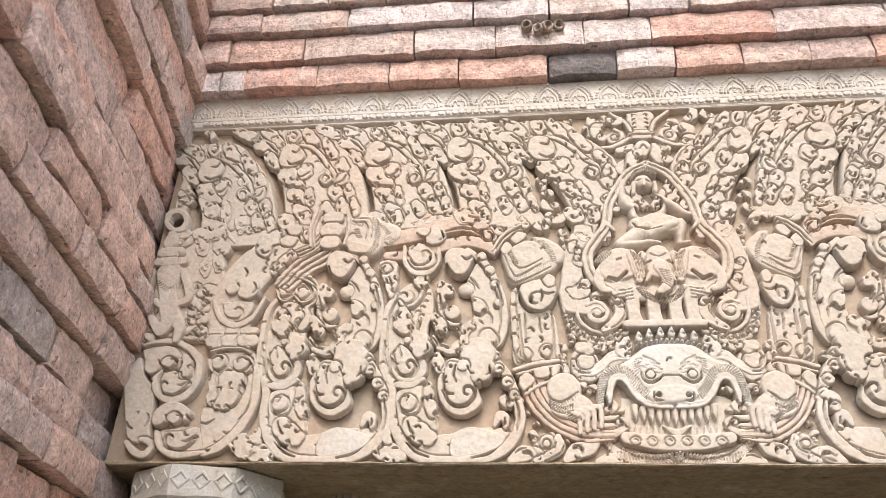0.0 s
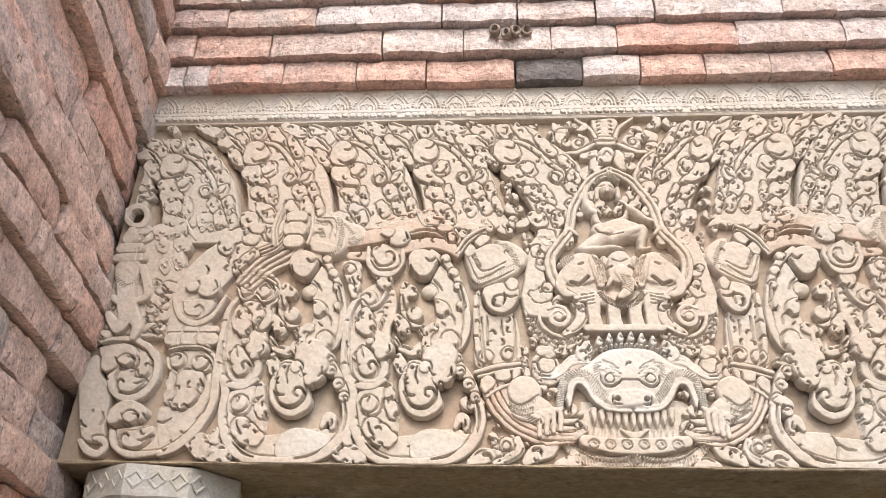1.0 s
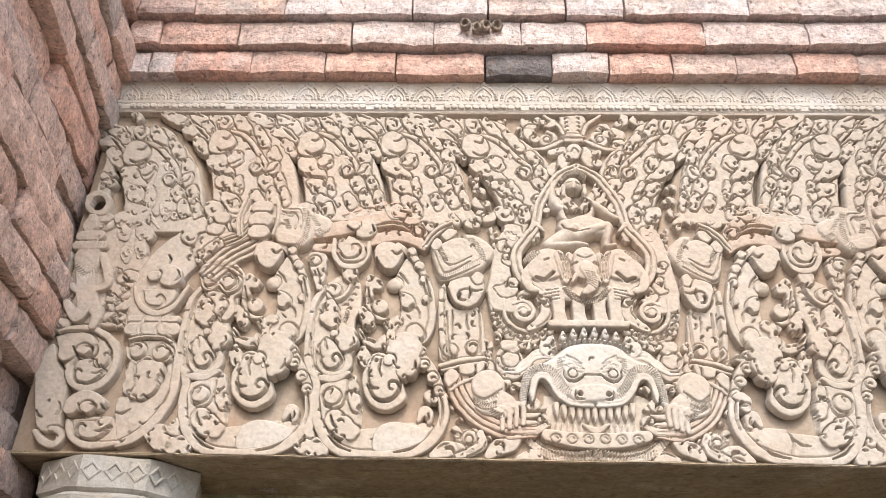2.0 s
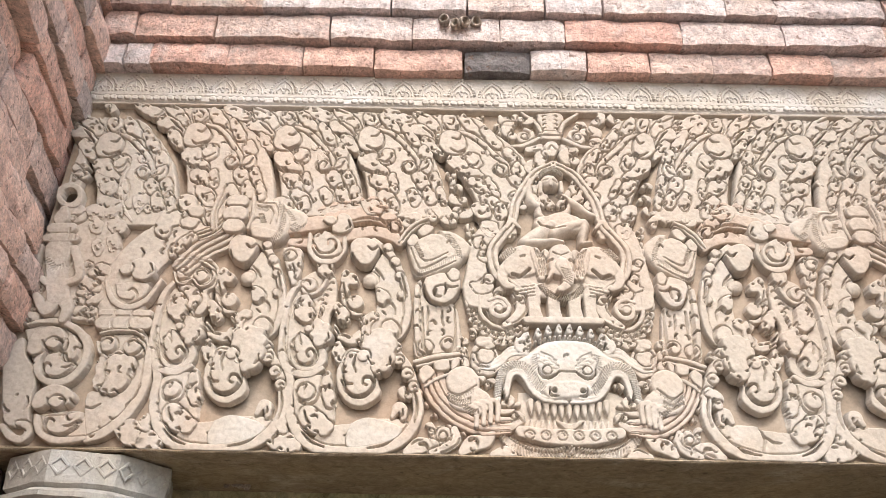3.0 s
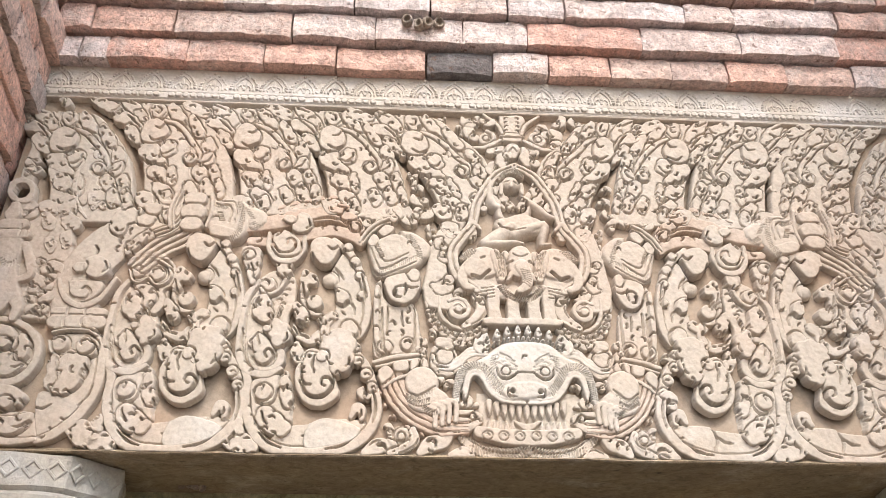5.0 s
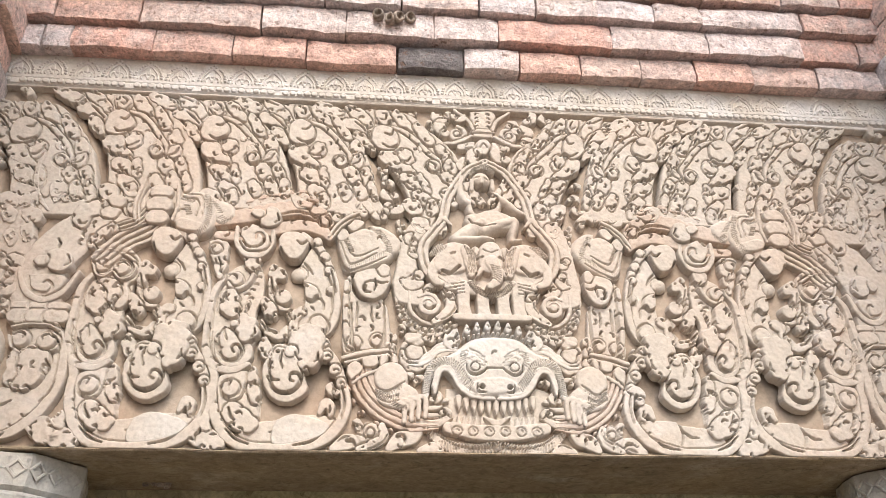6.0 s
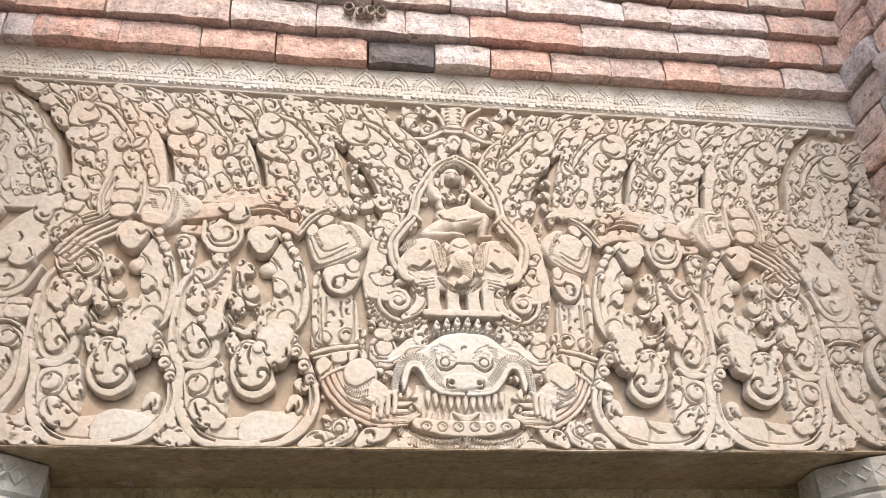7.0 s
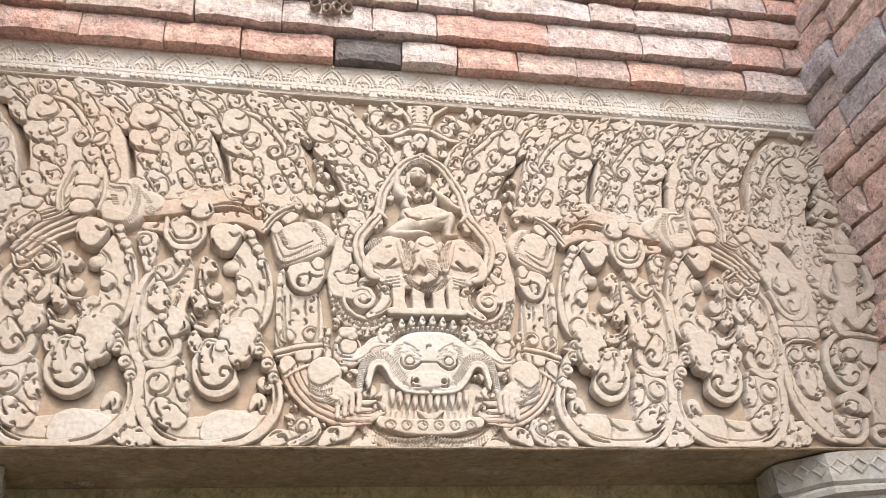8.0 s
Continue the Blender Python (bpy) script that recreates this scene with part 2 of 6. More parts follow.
    def mesh(self, name, frost=1.0):
        lo, H, solid = self.field()
        nv, nu = H.shape
        U, V = np.meshgrid(lo[0] + np.arange(nu) * RES, lo[1] + np.arange(nv) * RES)
        worn = 0.0009 * grid_noise(U, V, 0.019, 3) + 0.0006 * grid_noise(U, V, 0.007, 5)
        wob = 0.0009 * grid_noise(U, V, 0.011, 8)
        Y = GROUND - self.base - np.where(solid, H + worn * frost, -0.003)
        P = np.pad(solid, ((0, 1), (0, 1)))
        cell = (P[:-1, :-1] | P[1:, :-1] | P[:-1, 1:] | P[1:, 1:])[:nv - 1, :nu - 1]
        j, i = np.nonzero(cell)
        q = np.stack([j * nu + i, j * nu + i + 1, (j + 1) * nu + i + 1, (j + 1) * nu + i], 1)
        used, back = np.unique(q, return_inverse=True)
        co = np.stack([(U + wob).ravel()[used], Y.ravel()[used], (V + wob * 0.7).ravel()[used] + Z0], 1)
        me = bpy.data.meshes.new(name)
        me.vertices.add(len(co))
        me.vertices.foreach_set("co", co.ravel())
        me.loops.add(q.size)
        me.loops.foreach_set("vertex_index", back.ravel().astype(np.int32))
        me.polygons.add(len(q))
        me.polygons.foreach_set("loop_start", np.arange(0, q.size, 4, dtype=np.int32))
        me.update(calc_edges=True)
        me.polygons.foreach_set("use_smooth", np.ones(len(q), bool))
        return me

    def make(self, name, parent, label="", material=None, fret=1.0):
        if fret:
            self.fret(len(TAKEN), fret)
        for kind, c, r, h, _ in self.ops:
            if kind == "add":
                TAKEN.extend((p[0], p[1], q) for p, q in zip(c[::2], r[::2]))
            elif kind == "fill":
                mid = c.mean(0)
                for f in (0.0, 0.3, 0.55, 0.75, 0.92):
                    TAKEN.extend((*(mid + (p - mid) * f), 0.014) for p in c[::3])
        return part(name, self.mesh(name), material or SAND, parent, label)

    # ---- ornaments ----
    def comma(self, c, s, ang, flip, d):
        """A drilled dot with a curling tail."""
        cu, cv = c
        arc = []
        for k in range(5):
            a = ang + flip * k * 0.62
            arc.append((cu + s * math.cos(a), cv + s * math.sin(a)))
        self.cut(arc, [s * 0.42, s * 0.32, s * 0.16], [d, d * 0.85, d * 0.45], 0.6)

    def hook(self, c, s, ang, flip, h):
        """A small flat leaf: round body, pointed tail that curls, side lobe, drilled eye."""
        cu, cv = c
        at = lambda r, a: (cu + s * r * math.cos(ang + a), cv + s * r * math.sin(ang + a))
        self.add([at(0.15, 0), at(0.75, flip * 0.25), at(1.15, flip * 0.75)], [s * 0.62, s * 0.46, s * 0.16], [h, h * 0.95, h * 0.85], 0.55)
        self.add([at(0.50, math.pi - flip * 0.5)], s * 0.44, h * 0.95, 0.55)
        self.comma(at(0.12, flip * 1.4), s * 0.30, ang + flip * 0.9, flip, h * 0.75)

    def line(self, pts, w=0.0022, d=0.028):
        """A chiselled line, finest at both ends."""
        self.cut(pts, [w * 0.8, w * 1.4, w * 0.8], d, 0.8)

    def leaf(self, pts, h, amp=0.0036, pitch=0.030, bevel=0.0026, nicks=0.42):
        """A flat leaf with a scalloped edge, and nicks running in from between its lobes."""
        c, _ = glide(self.place(list(pts) + [pts[0]]), 0.0022)
        t = np.roll(c, -1, 0) - np.roll(c, 1, 0)
        turn = np.sign(np.sum(c[:, 0] * np.roll(c[:, 1], -1) - np.roll(c[:, 0], -1) * c[:, 1]))
        n = turn * np.stack([t[:, 1], -t[:, 0]], 1) / np.maximum(np.hypot(t[:, 0], t[:, 1]), 1e-9)[:, None]
        along = np.concatenate([[0], np.cumsum(np.hypot(*np.diff(c, axis=0).T))])
        count = max(3, round(along[-1] / pitch))
        seed = int(abs(c[0, 0]) * 9173 + c[0, 1] * 7919)
        rng = random.Random(seed)
        knots = [(k + rng.uniform(-0.22, 0.22)) / count * along[-1] for k in range(count)]
        phase = np.interp(along, [knots[0] - along[-1] / count] + knots + [along[-1] + knots[0]], np.arange(-1, count + 1))
        edge = c + n * (amp * (np.abs(np.sin(math.pi * phase)) ** 0.7 - 0.05))[:, None]
        self.ops.append(("fill", edge, bevel, self.bold * float(rise(h)), 0.0))
        side, self.side = self.side, -1
        for k in knots:
            if rng.random() < nicks:
                i = int(np.argmin(np.abs(along - (k % along[-1]))))
                a = math.atan2(-n[i][1], -n[i][0])
                f = rng.choice((-1, 1))
                p = edge[i]
                q = [tuple(p)] + [(p[0] + r * math.cos(a + f * w), p[1] + r * math.sin(a + f * w)) for r, w in ((0.005, 0.1), (0.0085, 0.5), (0.0105, 0.95))]
                self.cut(q, [0.0014, 0.0018, 0.0025, 0.0022], 0.026, 0.8)
        self.side = side

    def spiral(self, c, r, a0, flip, h, turns=1.25, w=0.30, eye=True):
        """A curl that winds in to a round eye."""
        cu, cv = c
        pts, n = [], int(8 * turns) + 2
        for k in range(n):
            f = k / (n - 1)
            a, rr = a0 + flip * f * turns * 2 * math.pi, r * (1 - 0.72 * f)
            pts.append((cu + rr * math.cos(a), cv + rr * math.sin(a)))
        self.add([c], r * 0.98, h * 0.55, 0.8)
        self.add(pts, [r * w * 0.7, r * w, r * w * 0.8], h, 0.3)
        if eye:
            self.add([c], r * 0.3, h * 1.02, 0.5)

    def edge_hooks(self, pts, s, gap, h, flip=1, out=0.0, seed=0):
        """Curled leaflets that follow each other along a curve."""
        rng = random.Random(seed)
        c, _ = glide(np.array(pts, float), 0.002)
        d = np.concatenate([[0], np.cumsum(np.hypot(*np.diff(c, axis=0).T))])
        x = gap * 0.4
        while x < d[-1]:
            k = min(int(np.searchsorted(d, x)), len(c) - 2)
            t = c[min(k + 1, len(c) - 1)] - c[max(k - 1, 0)]
            a = math.atan2(t[1], t[0])
            n = a + flip * math.pi / 2
            sz = s * rng.uniform(0.82, 1.12)
            self.hook((c[k][0] + out * math.cos(n), c[k][1] + out * math.sin(n)), sz, n - flip * rng.uniform(0.5, 0.9), -flip, h * rng.uniform(0.88, 1.05))
            x += gap * rng.uniform(0.88, 1.12)

    def fret(self, seed, amount=1.0, least=0.0105):
        """Fine chiselling on the broader forms: a line along one side, drilled commas, small nicks."""
        rng = random.Random(seed)
        side, self.side = self.side, -1
        for kind, c, rr, hh, flat in [o for o in self.ops if o[0] == "add" and len(o[1]) > 6]:
            r, h = float(rr.max()), float(hh.max()) / 0.5
            if r < least or r > 0.05:
                continue
            t = np.gradient(c, axis=0)
            n = np.stack([-t[:, 1], t[:, 0]], 1) / np.maximum(np.hypot(t[:, 0], t[:, 1]), 1e-9)[:, None]
            s = rng.choice((-1, 1))
            if rng.random() < 0.65 * amount:
                i0, i1 = int(len(c) * rng.uniform(0.1, 0.3)), int(len(c) * rng.uniform(0.65, 0.95))
                line = (c + n * (s * 0.60 * rr)[:, None])[i0:i1]
                if len(line) > 4:
                    self.cut(line[::max(1, len(line) // 5)], [0.0013, 0.0024, 0.0013], h * 0.3)
            d = np.concatenate([[0], np.cumsum(np.hypot(*np.diff(c, axis=0).T))])
            x = r * rng.uniform(0.5, 1.2)
            while x < d[-1]:
                k = min(int(np.searchsorted(d, x)), len(c) - 1)
                if rng.random() < 0.7 * amount:
                    p = c[k] - n[k] * s * rr[k] * rng.uniform(0.2, 0.7)
                    self.comma(tuple(p), min(0.008, rr[k] * rng.uniform(0.25, 0.4)), rng.uniform(0, 6.3), rng.choice((-1, 1)), h * 0.5)
                x += r * rng.uniform(1.4, 2.6)
        self.side = side

    def ticks(self, pts, gap, r, d, length, flip=1):
        """Short cuts across a band, like plaiting or scales."""
        c, _ = glide(np.array(pts, float), 0.002)
        step = max(1, int(gap / 0.002))
        for k in range(1, len(c) - 1, step):
            t = c[k + 1] - c[k - 1]
            a = math.atan2(t[1], t[0]) + flip * 1.15
            o = (length * 0.5 * math.cos(a), length * 0.5 * math.sin(a))
            self.cut([(c[k][0] - o[0], c[k][1] - o[1]), (c[k][0] + o[0], c[k][1] + o[1])], r, d)

    def sprinkle(self, box, n, s, h, seed, keep=None, gap=1.1):
        """Fills what is still bare with small curled leaves, none upon another."""
        rng = random.Random(seed)
        taken = list(TAKEN)
        for kind, c, r, hh, _ in self.ops:
            if kind == "add":
                taken += [(p[0], p[1], q) for p, q in zip(c[::2], r[::2])]
        T = np.array(taken) if taken else np.zeros((0, 3))
        side, self.side = self.side, -1
        for _ in range(n):
            p = (rng.uniform(box[0], box[2]), rng.uniform(box[1], box[3]))
            if keep and not keep(*p):
                continue
            sz = s * rng.uniform(0.7, 1.15)
            if len(T) and (np.hypot(T[:, 0] - p[0], T[:, 1] - p[1]) < T[:, 2] + sz * 0.5).any():
                continue
            T = np.vstack([T, (p[0], p[1], sz * gap * 0.62)])
            self.hook(p, sz, rng.uniform(0, 6.28), rng.choice((-1, 1)), h * rng.uniform(0.8, 1.0))
        self.side = side


# ---- the lintel ----
lintel = empty("stone_lintel", (0, 0.2, Z0), "carved pale sandstone lintel with scrolling foliage and a monster mask, set between brick walls", "lintel")


def block(name, x0, x1, y0, y1, z0, z1, material, parent, label="", cuts=0, wob=0.0):
    bm = bmesh.new()
    bmesh.ops.create_cube(bm, size=1)
    for v in bm.verts:
        v.co = Vector(((x0 + x1) / 2 + v.co.x * (x1 - x0), (y0 + y1) / 2 + v.co.y * (y1 - y0), (z0 + z1) / 2 + v.co.z * (z1 - z0)))
    if cuts:
        long = [e for e in bm.edges if abs(e.verts[0].co.x - e.verts[1].co.x) > 0.6 * (x1 - x0)]
        bmesh.ops.subdivide_edges(bm, edges=long, cuts=cuts)
    bmesh.ops.bevel(bm, geom=[e for e in bm.edges if len(e.link_faces) == 2 and e.calc_face_angle() > 0.5], offset=0.003, segments=1, affect="EDGES")
    if wob:
        for v in bm.verts:
            v.co += Vector(noise.noise_vector(v.co * 9)) * wob
    me = bpy.data.meshes.new(name)
    bm.to_mesh(me)
    bm.free()
    return part(name, me, material, parent, label)


block("body", -1.29, 1.24, 0.10, 0.36, Z0, Z0 + 1.045, SOFFIT, lintel, "brown underside of the stone")
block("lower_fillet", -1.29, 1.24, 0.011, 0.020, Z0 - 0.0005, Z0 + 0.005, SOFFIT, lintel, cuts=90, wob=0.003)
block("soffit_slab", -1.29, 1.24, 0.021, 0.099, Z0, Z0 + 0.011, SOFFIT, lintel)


# furrows between the leafy branches, in hundredths of a branch
CH = ((225, 250, 290, 330, 365, 440), (552, 598, 634, 652, 661, 668))
BRANCHES = ((-1.152, 0.795), (-0.931, 0.834), (-0.692, 0.828), (-0.472, 0.829), (-0.259, 0.824))


def ground_panel():
    """The sunk ground of the carving, with the hollows behind the rolled leaves."""
    u, v = np.linspace(-1.26, 1.215, 500), np.linspace(0.004, 0.95, 190)
    U, V = np.meshgrid(u, v)
    H = 0.0012 * grid_noise(U, V, 0.05, 1) + 0.0008 * grid_noise(U, V, 0.015, 2)
    for cu, cv, a, b, d in HOLLOWS:
        q = ((U - cu) / a) ** 2 + ((V - cv) / b) ** 2
        H -= 0.6 * d * np.clip(1.25 * (1 - q), 0, 1) ** 0.7
    D = np.where(U > 0, -np.interp(U, RIGHT_TO, RIGHT_FROM), U)
    for n, (ku, kv) in enumerate(BRANCHES):
        y = 275 - (V - kv) / 0.00188
        x = 665 + (D - ku) / 0.00155 - (0.36 * np.maximum(0, y - 262) if n == 4 else 0)
        off = np.abs(x - np.interp(y, *CH))
        H -= 0.020 * np.clip(1.6 - off / 8, 0, 1) * ((y > 222) & (y < (500 if n == 4 else 400)))
    nv, nu = U.shape
    co = np.stack([U, GROUND - H, V + Z0], -1).reshape(-1, 3)
    k = (np.arange(nv - 1)[:, None] * nu + np.arange(nu - 1)).ravel()
    q = np.stack([k, k + 1, k + nu + 1, k + nu], 1)
    me = bpy.data.meshes.new("ground_panel")
    me.from_pydata(co.tolist(), [], q.tolist())
    me.polygons.foreach_set("use_smooth", np.ones(len(q), bool))
    return part("ground_panel", me, SAND_RECESS_SHADE, lintel, "flat sunk ground behind the carving, grime and recess shade in its colour")


def other(c):
    return (float(np.interp(abs(c[0]), RIGHT_FROM, RIGHT_TO)), c[1])


HOLLOWS = []
for cu, cv, a, b, d in ((-0.700, 0.165, 0.115, 0.095, 0.024), (-0.407, 0.165, 0.115, 0.095, 0.024), (-0.715, 0.42, 0.068, 0.085, 0.018),
                        (-0.425, 0.44, 0.062, 0.085, 0.018), (-1.16, 0.2, 0.07, 0.07, 0.012), (-0.82, 0.35, 0.03, 0.09, 0.02), (-0.53, 0.33, 0.03, 0.09, 0.02)):
    HOLLOWS += [(cu, cv, a, b, d), (*other((cu, cv)), a, b, d)]
HOLLOWS += [(-1.219, 0.639, 0.030, 0.028, 0.16), (1.135, 0.655, 0.028, 0.024, 0.16)]
ground_panel()


# cornice with a row of pointed petals over a row of beads
def cornice():
    band = Carving(-1)
    band.fill([(-1.25, 0.944), (-0.9, 0.944), (-0.3, 0.942), (0.3, 0.941), (0.8, 0.941), (1.185, 0.943), (1.185, 1.052), (0.8, 1.052), (0.3, 1.053), (-0.3, 1.053), (-0.9, 1.055), (-1.25, 1.056)], 0.046, 0.004)
    band.cut([(-1.26, 0.9495), (0.0, 0.948), (1.2, 0.949)], 0.0022, 0.008)
    band.cut([(-1.26, 0.9705), (0.0, 0.969), (1.2, 0.970)], 0.0018, 0.005)
    top = band.make("cornice", lintel, "pale weathered cornice band", SAND_PALE, fret=0)
    beads = Carving(-1, float(rise(0.046)) - 0.0025)
    rng = random.Random(4)
    x = -1.238
    while x < 1.17:
        w = rng.uniform(0.0068, 0.008)
        if rng.random() > 0.07:
            beads.add([(x - 0.002, 0.9600), (x + 0.002, 0.9600)], w, rng.uniform(0.011, 0.015), 0.5)
        x += 0.0192
    beads.make("bead_row", top, "row of small square beads", SAND_PALE, fret=0)
    made = []
    for k in range(4):
        rng = random.Random(20 + k)
        p = Carving(-1, float(rise(0.046)) - 0.001)
        w, fade = 0.037, (1.0, 0.9, 0.75, 0.55)[k]
        outline = ((0, 0.3, 0.6, 1), (-w, -w * 0.93, -w * 0.6, 0.0), (0.0, 0.024, 0.044, 0.062))
        for sgn in (-1, 1):
            for j in range(10):   # leafy outer border
                f = j / 9
                u, v = sgn * np.interp(f, outline[0], outline[1]), np.interp(f, outline[0], outline[2])
                if rng.random() < 0.93:
                    p.add([(u, v), (u * 0.90, v + 0.002)], 0.0036, 0.0085 * fade * rng.uniform(0.7, 1.2), 0.4)
            p.add([(sgn * 0.026, 0.0), (sgn * 0.024, 0.018), (sgn * 0.014, 0.036), (0, 0.049)], 0.0019, 0.0085 * fade)
            p.add([(sgn * 0.016, 0.002), (sgn * 0.017, 0.014), (sgn * 0.008, 0.022), (sgn * 0.004, 0.012)], 0.0024, 0.0085 * fade)
        p.add([(0, 0.024), (0, 0.038)], [0.0055, 0.0025], 0.008 * fade)
        p.add([(0, 0.004), (0, 0.010)], 0.004, 0.007 * fade)
        made.append(p.mesh("petal", 0.6))
        made[-1].materials.append(SAND_PALE)
    x, k = -1.215, 0
    while x < 1.16:
        ob = new("petal", made[min(3, (k * 7 + 3) % 3 + (1 if x > 0.55 else 0))])
        ob.parent, ob.location = top, (x, 0, 0.978 + 0.0015 * math.sin(k * 2.3))
        x, k = x + 0.0815 + 0.002 * math.sin(k * 1.7), k + 1


cornice()
strip = Carving(-1)
strip.fill([(-1.245, 0.939), (0.0, 0.937), (1.18, 0.938), (1.18, 0.946), (0.0, 0.945), (-1.245, 0.947)], 0.044, 0.003)
strip.make("upper_fillet", lintel, fret=0)


# ---- the two big leaf pouches of each half ----
def pouch(side, shift, eyes, broken=False):
    s = lambda u, v: (u + shift, v)
    bowl = Carving(side)
    bowl.fill([s(-0.504, 0.068), s(-0.447, 0.074), s(-0.433, 0.082), s(-0.375, 0.083), s(-0.332, 0.075), s(-0.349, 0.044), s(-0.384, 0.022), s(-0.442, 0.010), s(-0.502, 0.010), s(-0.543, 0.019), s(-0.545, 0.043)], 0.024, 0.010)
    bowl.add([s(-0.378, 0.234), s(-0.353, 0.197), s(-0.334, 0.145), s(-0.327, 0.097), s(-0.341, 0.057), s(-0.372, 0.028), s(-0.425, 0.010), s(-0.478, 0.006), s(-0.531, 0.012), s(-0.569, 0.033), s(-0.596, 0.069), s(-0.610, 0.114), s(-0.611, 0.163), s(-0.619, 0.184)], [0.010, 0.011, 0.012, 0.012, 0.013, 0.014, 0.014, 0.013, 0.012, 0.011, 0.010, 0.009], 0.040, 0.5)
    bowl.line([s(-0.337, 0.145), s(-0.330, 0.109), s(-0.334, 0.074)])
    bowl.line([s(-0.573, 0.047), s(-0.552, 0.028), s(-0.524, 0.017)])
    bowl.line([s(-0.431, 0.015), s(-0.396, 0.024), s(-0.367, 0.046)])
    bowl.line([s(-0.441, 0.073), s(-0.448, 0.050), s(-0.441, 0.028)])
    bowl.line([s(-0.483, 0.044), s(-0.466, 0.046), s(-0.449, 0.058)])
    bowl.comma(s(-0.354, 0.074), 0.005, 0.5, 1, 0.016)
    for p in (s(-0.600, 0.106), s(-0.594, 0.086), s(-0.584, 0.067), s(-0.369, 0.054)):
        bowl.cut([p], 0.0028, 0.014)
    for c, r in ((s(-0.381, 0.248), 0.012), (s(-0.375, 0.215), 0.012), (s(-0.355, 0.184), 0.013), (s(-0.340, 0.153), 0.012)):
        bowl.add([c], r, 0.048, 0.6)
        bowl.comma((c[0] + 0.004, c[1] - 0.004), 0.005, 2.6, -1, 0.02)
    bowl.line([s(-0.404, 0.168), s(-0.391, 0.170), s(-0.373, 0.153)])
    bowl.line([s(-0.407, 0.127), s(-0.392, 0.131), s(-0.388, 0.116), s(-0.397, 0.100)])
    bowl.add([s(-0.382, 0.087), s(-0.372, 0.108), s(-0.361, 0.104), s(-0.358, 0.081)], [0.006, 0.011, 0.011, 0.006], 0.034, 0.6)
    bowl.line([s(-0.361, 0.101), s(-0.361, 0.091), s(-0.368, 0.085)])
    bowl.make("leaf_pouch", lintel, fret=0)
    low = Carving(side)
    low.fill([s(-0.605, 0.150), s(-0.595, 0.168), s(-0.541, 0.180), s(-0.517, 0.160), s(-0.508, 0.108), s(-0.509, 0.066), s(-0.540, 0.043), s(-0.586, 0.067)], 0.034, 0.008)
    low.add([s(-0.574, 0.138)], 0.0195, 0.050, 0.75)
    low.line([s(-0.596, 0.142), s(-0.588, 0.118), s(-0.568, 0.110), s(-0.550, 0.118), s(-0.543, 0.149)], 0.0024)
    low.line([s(-0.593, 0.127), s(-0.589, 0.149), s(-0.575, 0.152), s(-0.578, 0.140)], 0.0018)
    low.leaf([s(-0.585, 0.082), s(-0.571, 0.105), s(-0.548, 0.097), s(-0.527, 0.080), s(-0.508, 0.061), s(-0.517, 0.044), s(-0.540, 0.043), s(-0.566, 0.057)], 0.050)
    low.line([s(-0.572, 0.093), s(-0.567, 0.077), s(-0.557, 0.066)])
    low.comma(s(-0.549, 0.077), 0.007, 2.4, -1, 0.03)
    low.cut([s(-0.546, 0.095)], 0.003, 0.02)
    low.leaf([s(-0.540, 0.177), s(-0.526, 0.184), s(-0.516, 0.141), s(-0.508, 0.111), s(-0.520, 0.104), s(-0.535, 0.122)], 0.046)
    low.line([s(-0.536, 0.149), s(-0.530, 0.148), s(-0.522, 0.153)])
    low.comma(s(-0.533, 0.175), 0.005, 0.8, 1, 0.03)
    low.comma(s(-0.516, 0.113), 0.006, 0.8, -1, 0.03)
    low.line([s(-0.510, 0.108), s(-0.506, 0.083), s(-0.492, 0.071), s(-0.478, 0.074)], 0.0026)
    low.make("curled_leaf", lintel, fret=0)
    # the leaf rolled up in the pouch, under the broad tip that hangs over it
    roll = Carving(side, 0.001)
    roll.fill([s(-0.506, 0.205), s(-0.491, 0.238), s(-0.463, 0.241), s(-0.431, 0.209), s(-0.418, 0.167), s(-0.410, 0.141), s(-0.418, 0.123), s(-0.449, 0.106), s(-0.481, 0.114), s(-0.505, 0.142), s(-0.512, 0.181)], 0.040, 0.016)
    roll.fill([s(-0.498, 0.194), s(-0.483, 0.232), s(-0.441, 0.214), s(-0.426, 0.172), s(-0.429, 0.143), s(-0.453, 0.126), s(-0.483, 0.139)], 0.066, 0.010, 0.006)
    roll.line([s(-0.498, 0.165), s(-0.487, 0.141), s(-0.463, 0.128), s(-0.439, 0.134), s(-0.427, 0.152), s(-0.433, 0.169), s(-0.447, 0.169), s(-0.450, 0.156), s(-0.441, 0.151)], 0.0024)
    roll.line([s(-0.496, 0.174), s(-0.486, 0.156), s(-0.473, 0.153)])
    roll.line([s(-0.470, 0.222), s(-0.473, 0.200), s(-0.467, 0.180)], 0.0020)
    roll.comma(s(-0.487, 0.188), 0.007, 2.2, 1, 0.04)
    roll.cut([s(-0.480, 0.219)], 0.004, 0.03)
    roll.make("rolled_leaf", lintel, "rolled leaf standing out of its pouch", fret=0)
    tip = Carving(side, 0.005)
    tip.leaf([s(-0.459, 0.255), s(-0.442, 0.280), s(-0.400, 0.285), s(-0.383, 0.258), s(-0.384, 0.217), s(-0.392, 0.194), s(-0.414, 0.177), s(-0.432, 0.188), s(-0.446, 0.209)], 0.070, 0.006, 0.034, 0.006, 0.3)
    tip.add([s(-0.452, 0.219)], 0.0150, 0.088, 0.7)
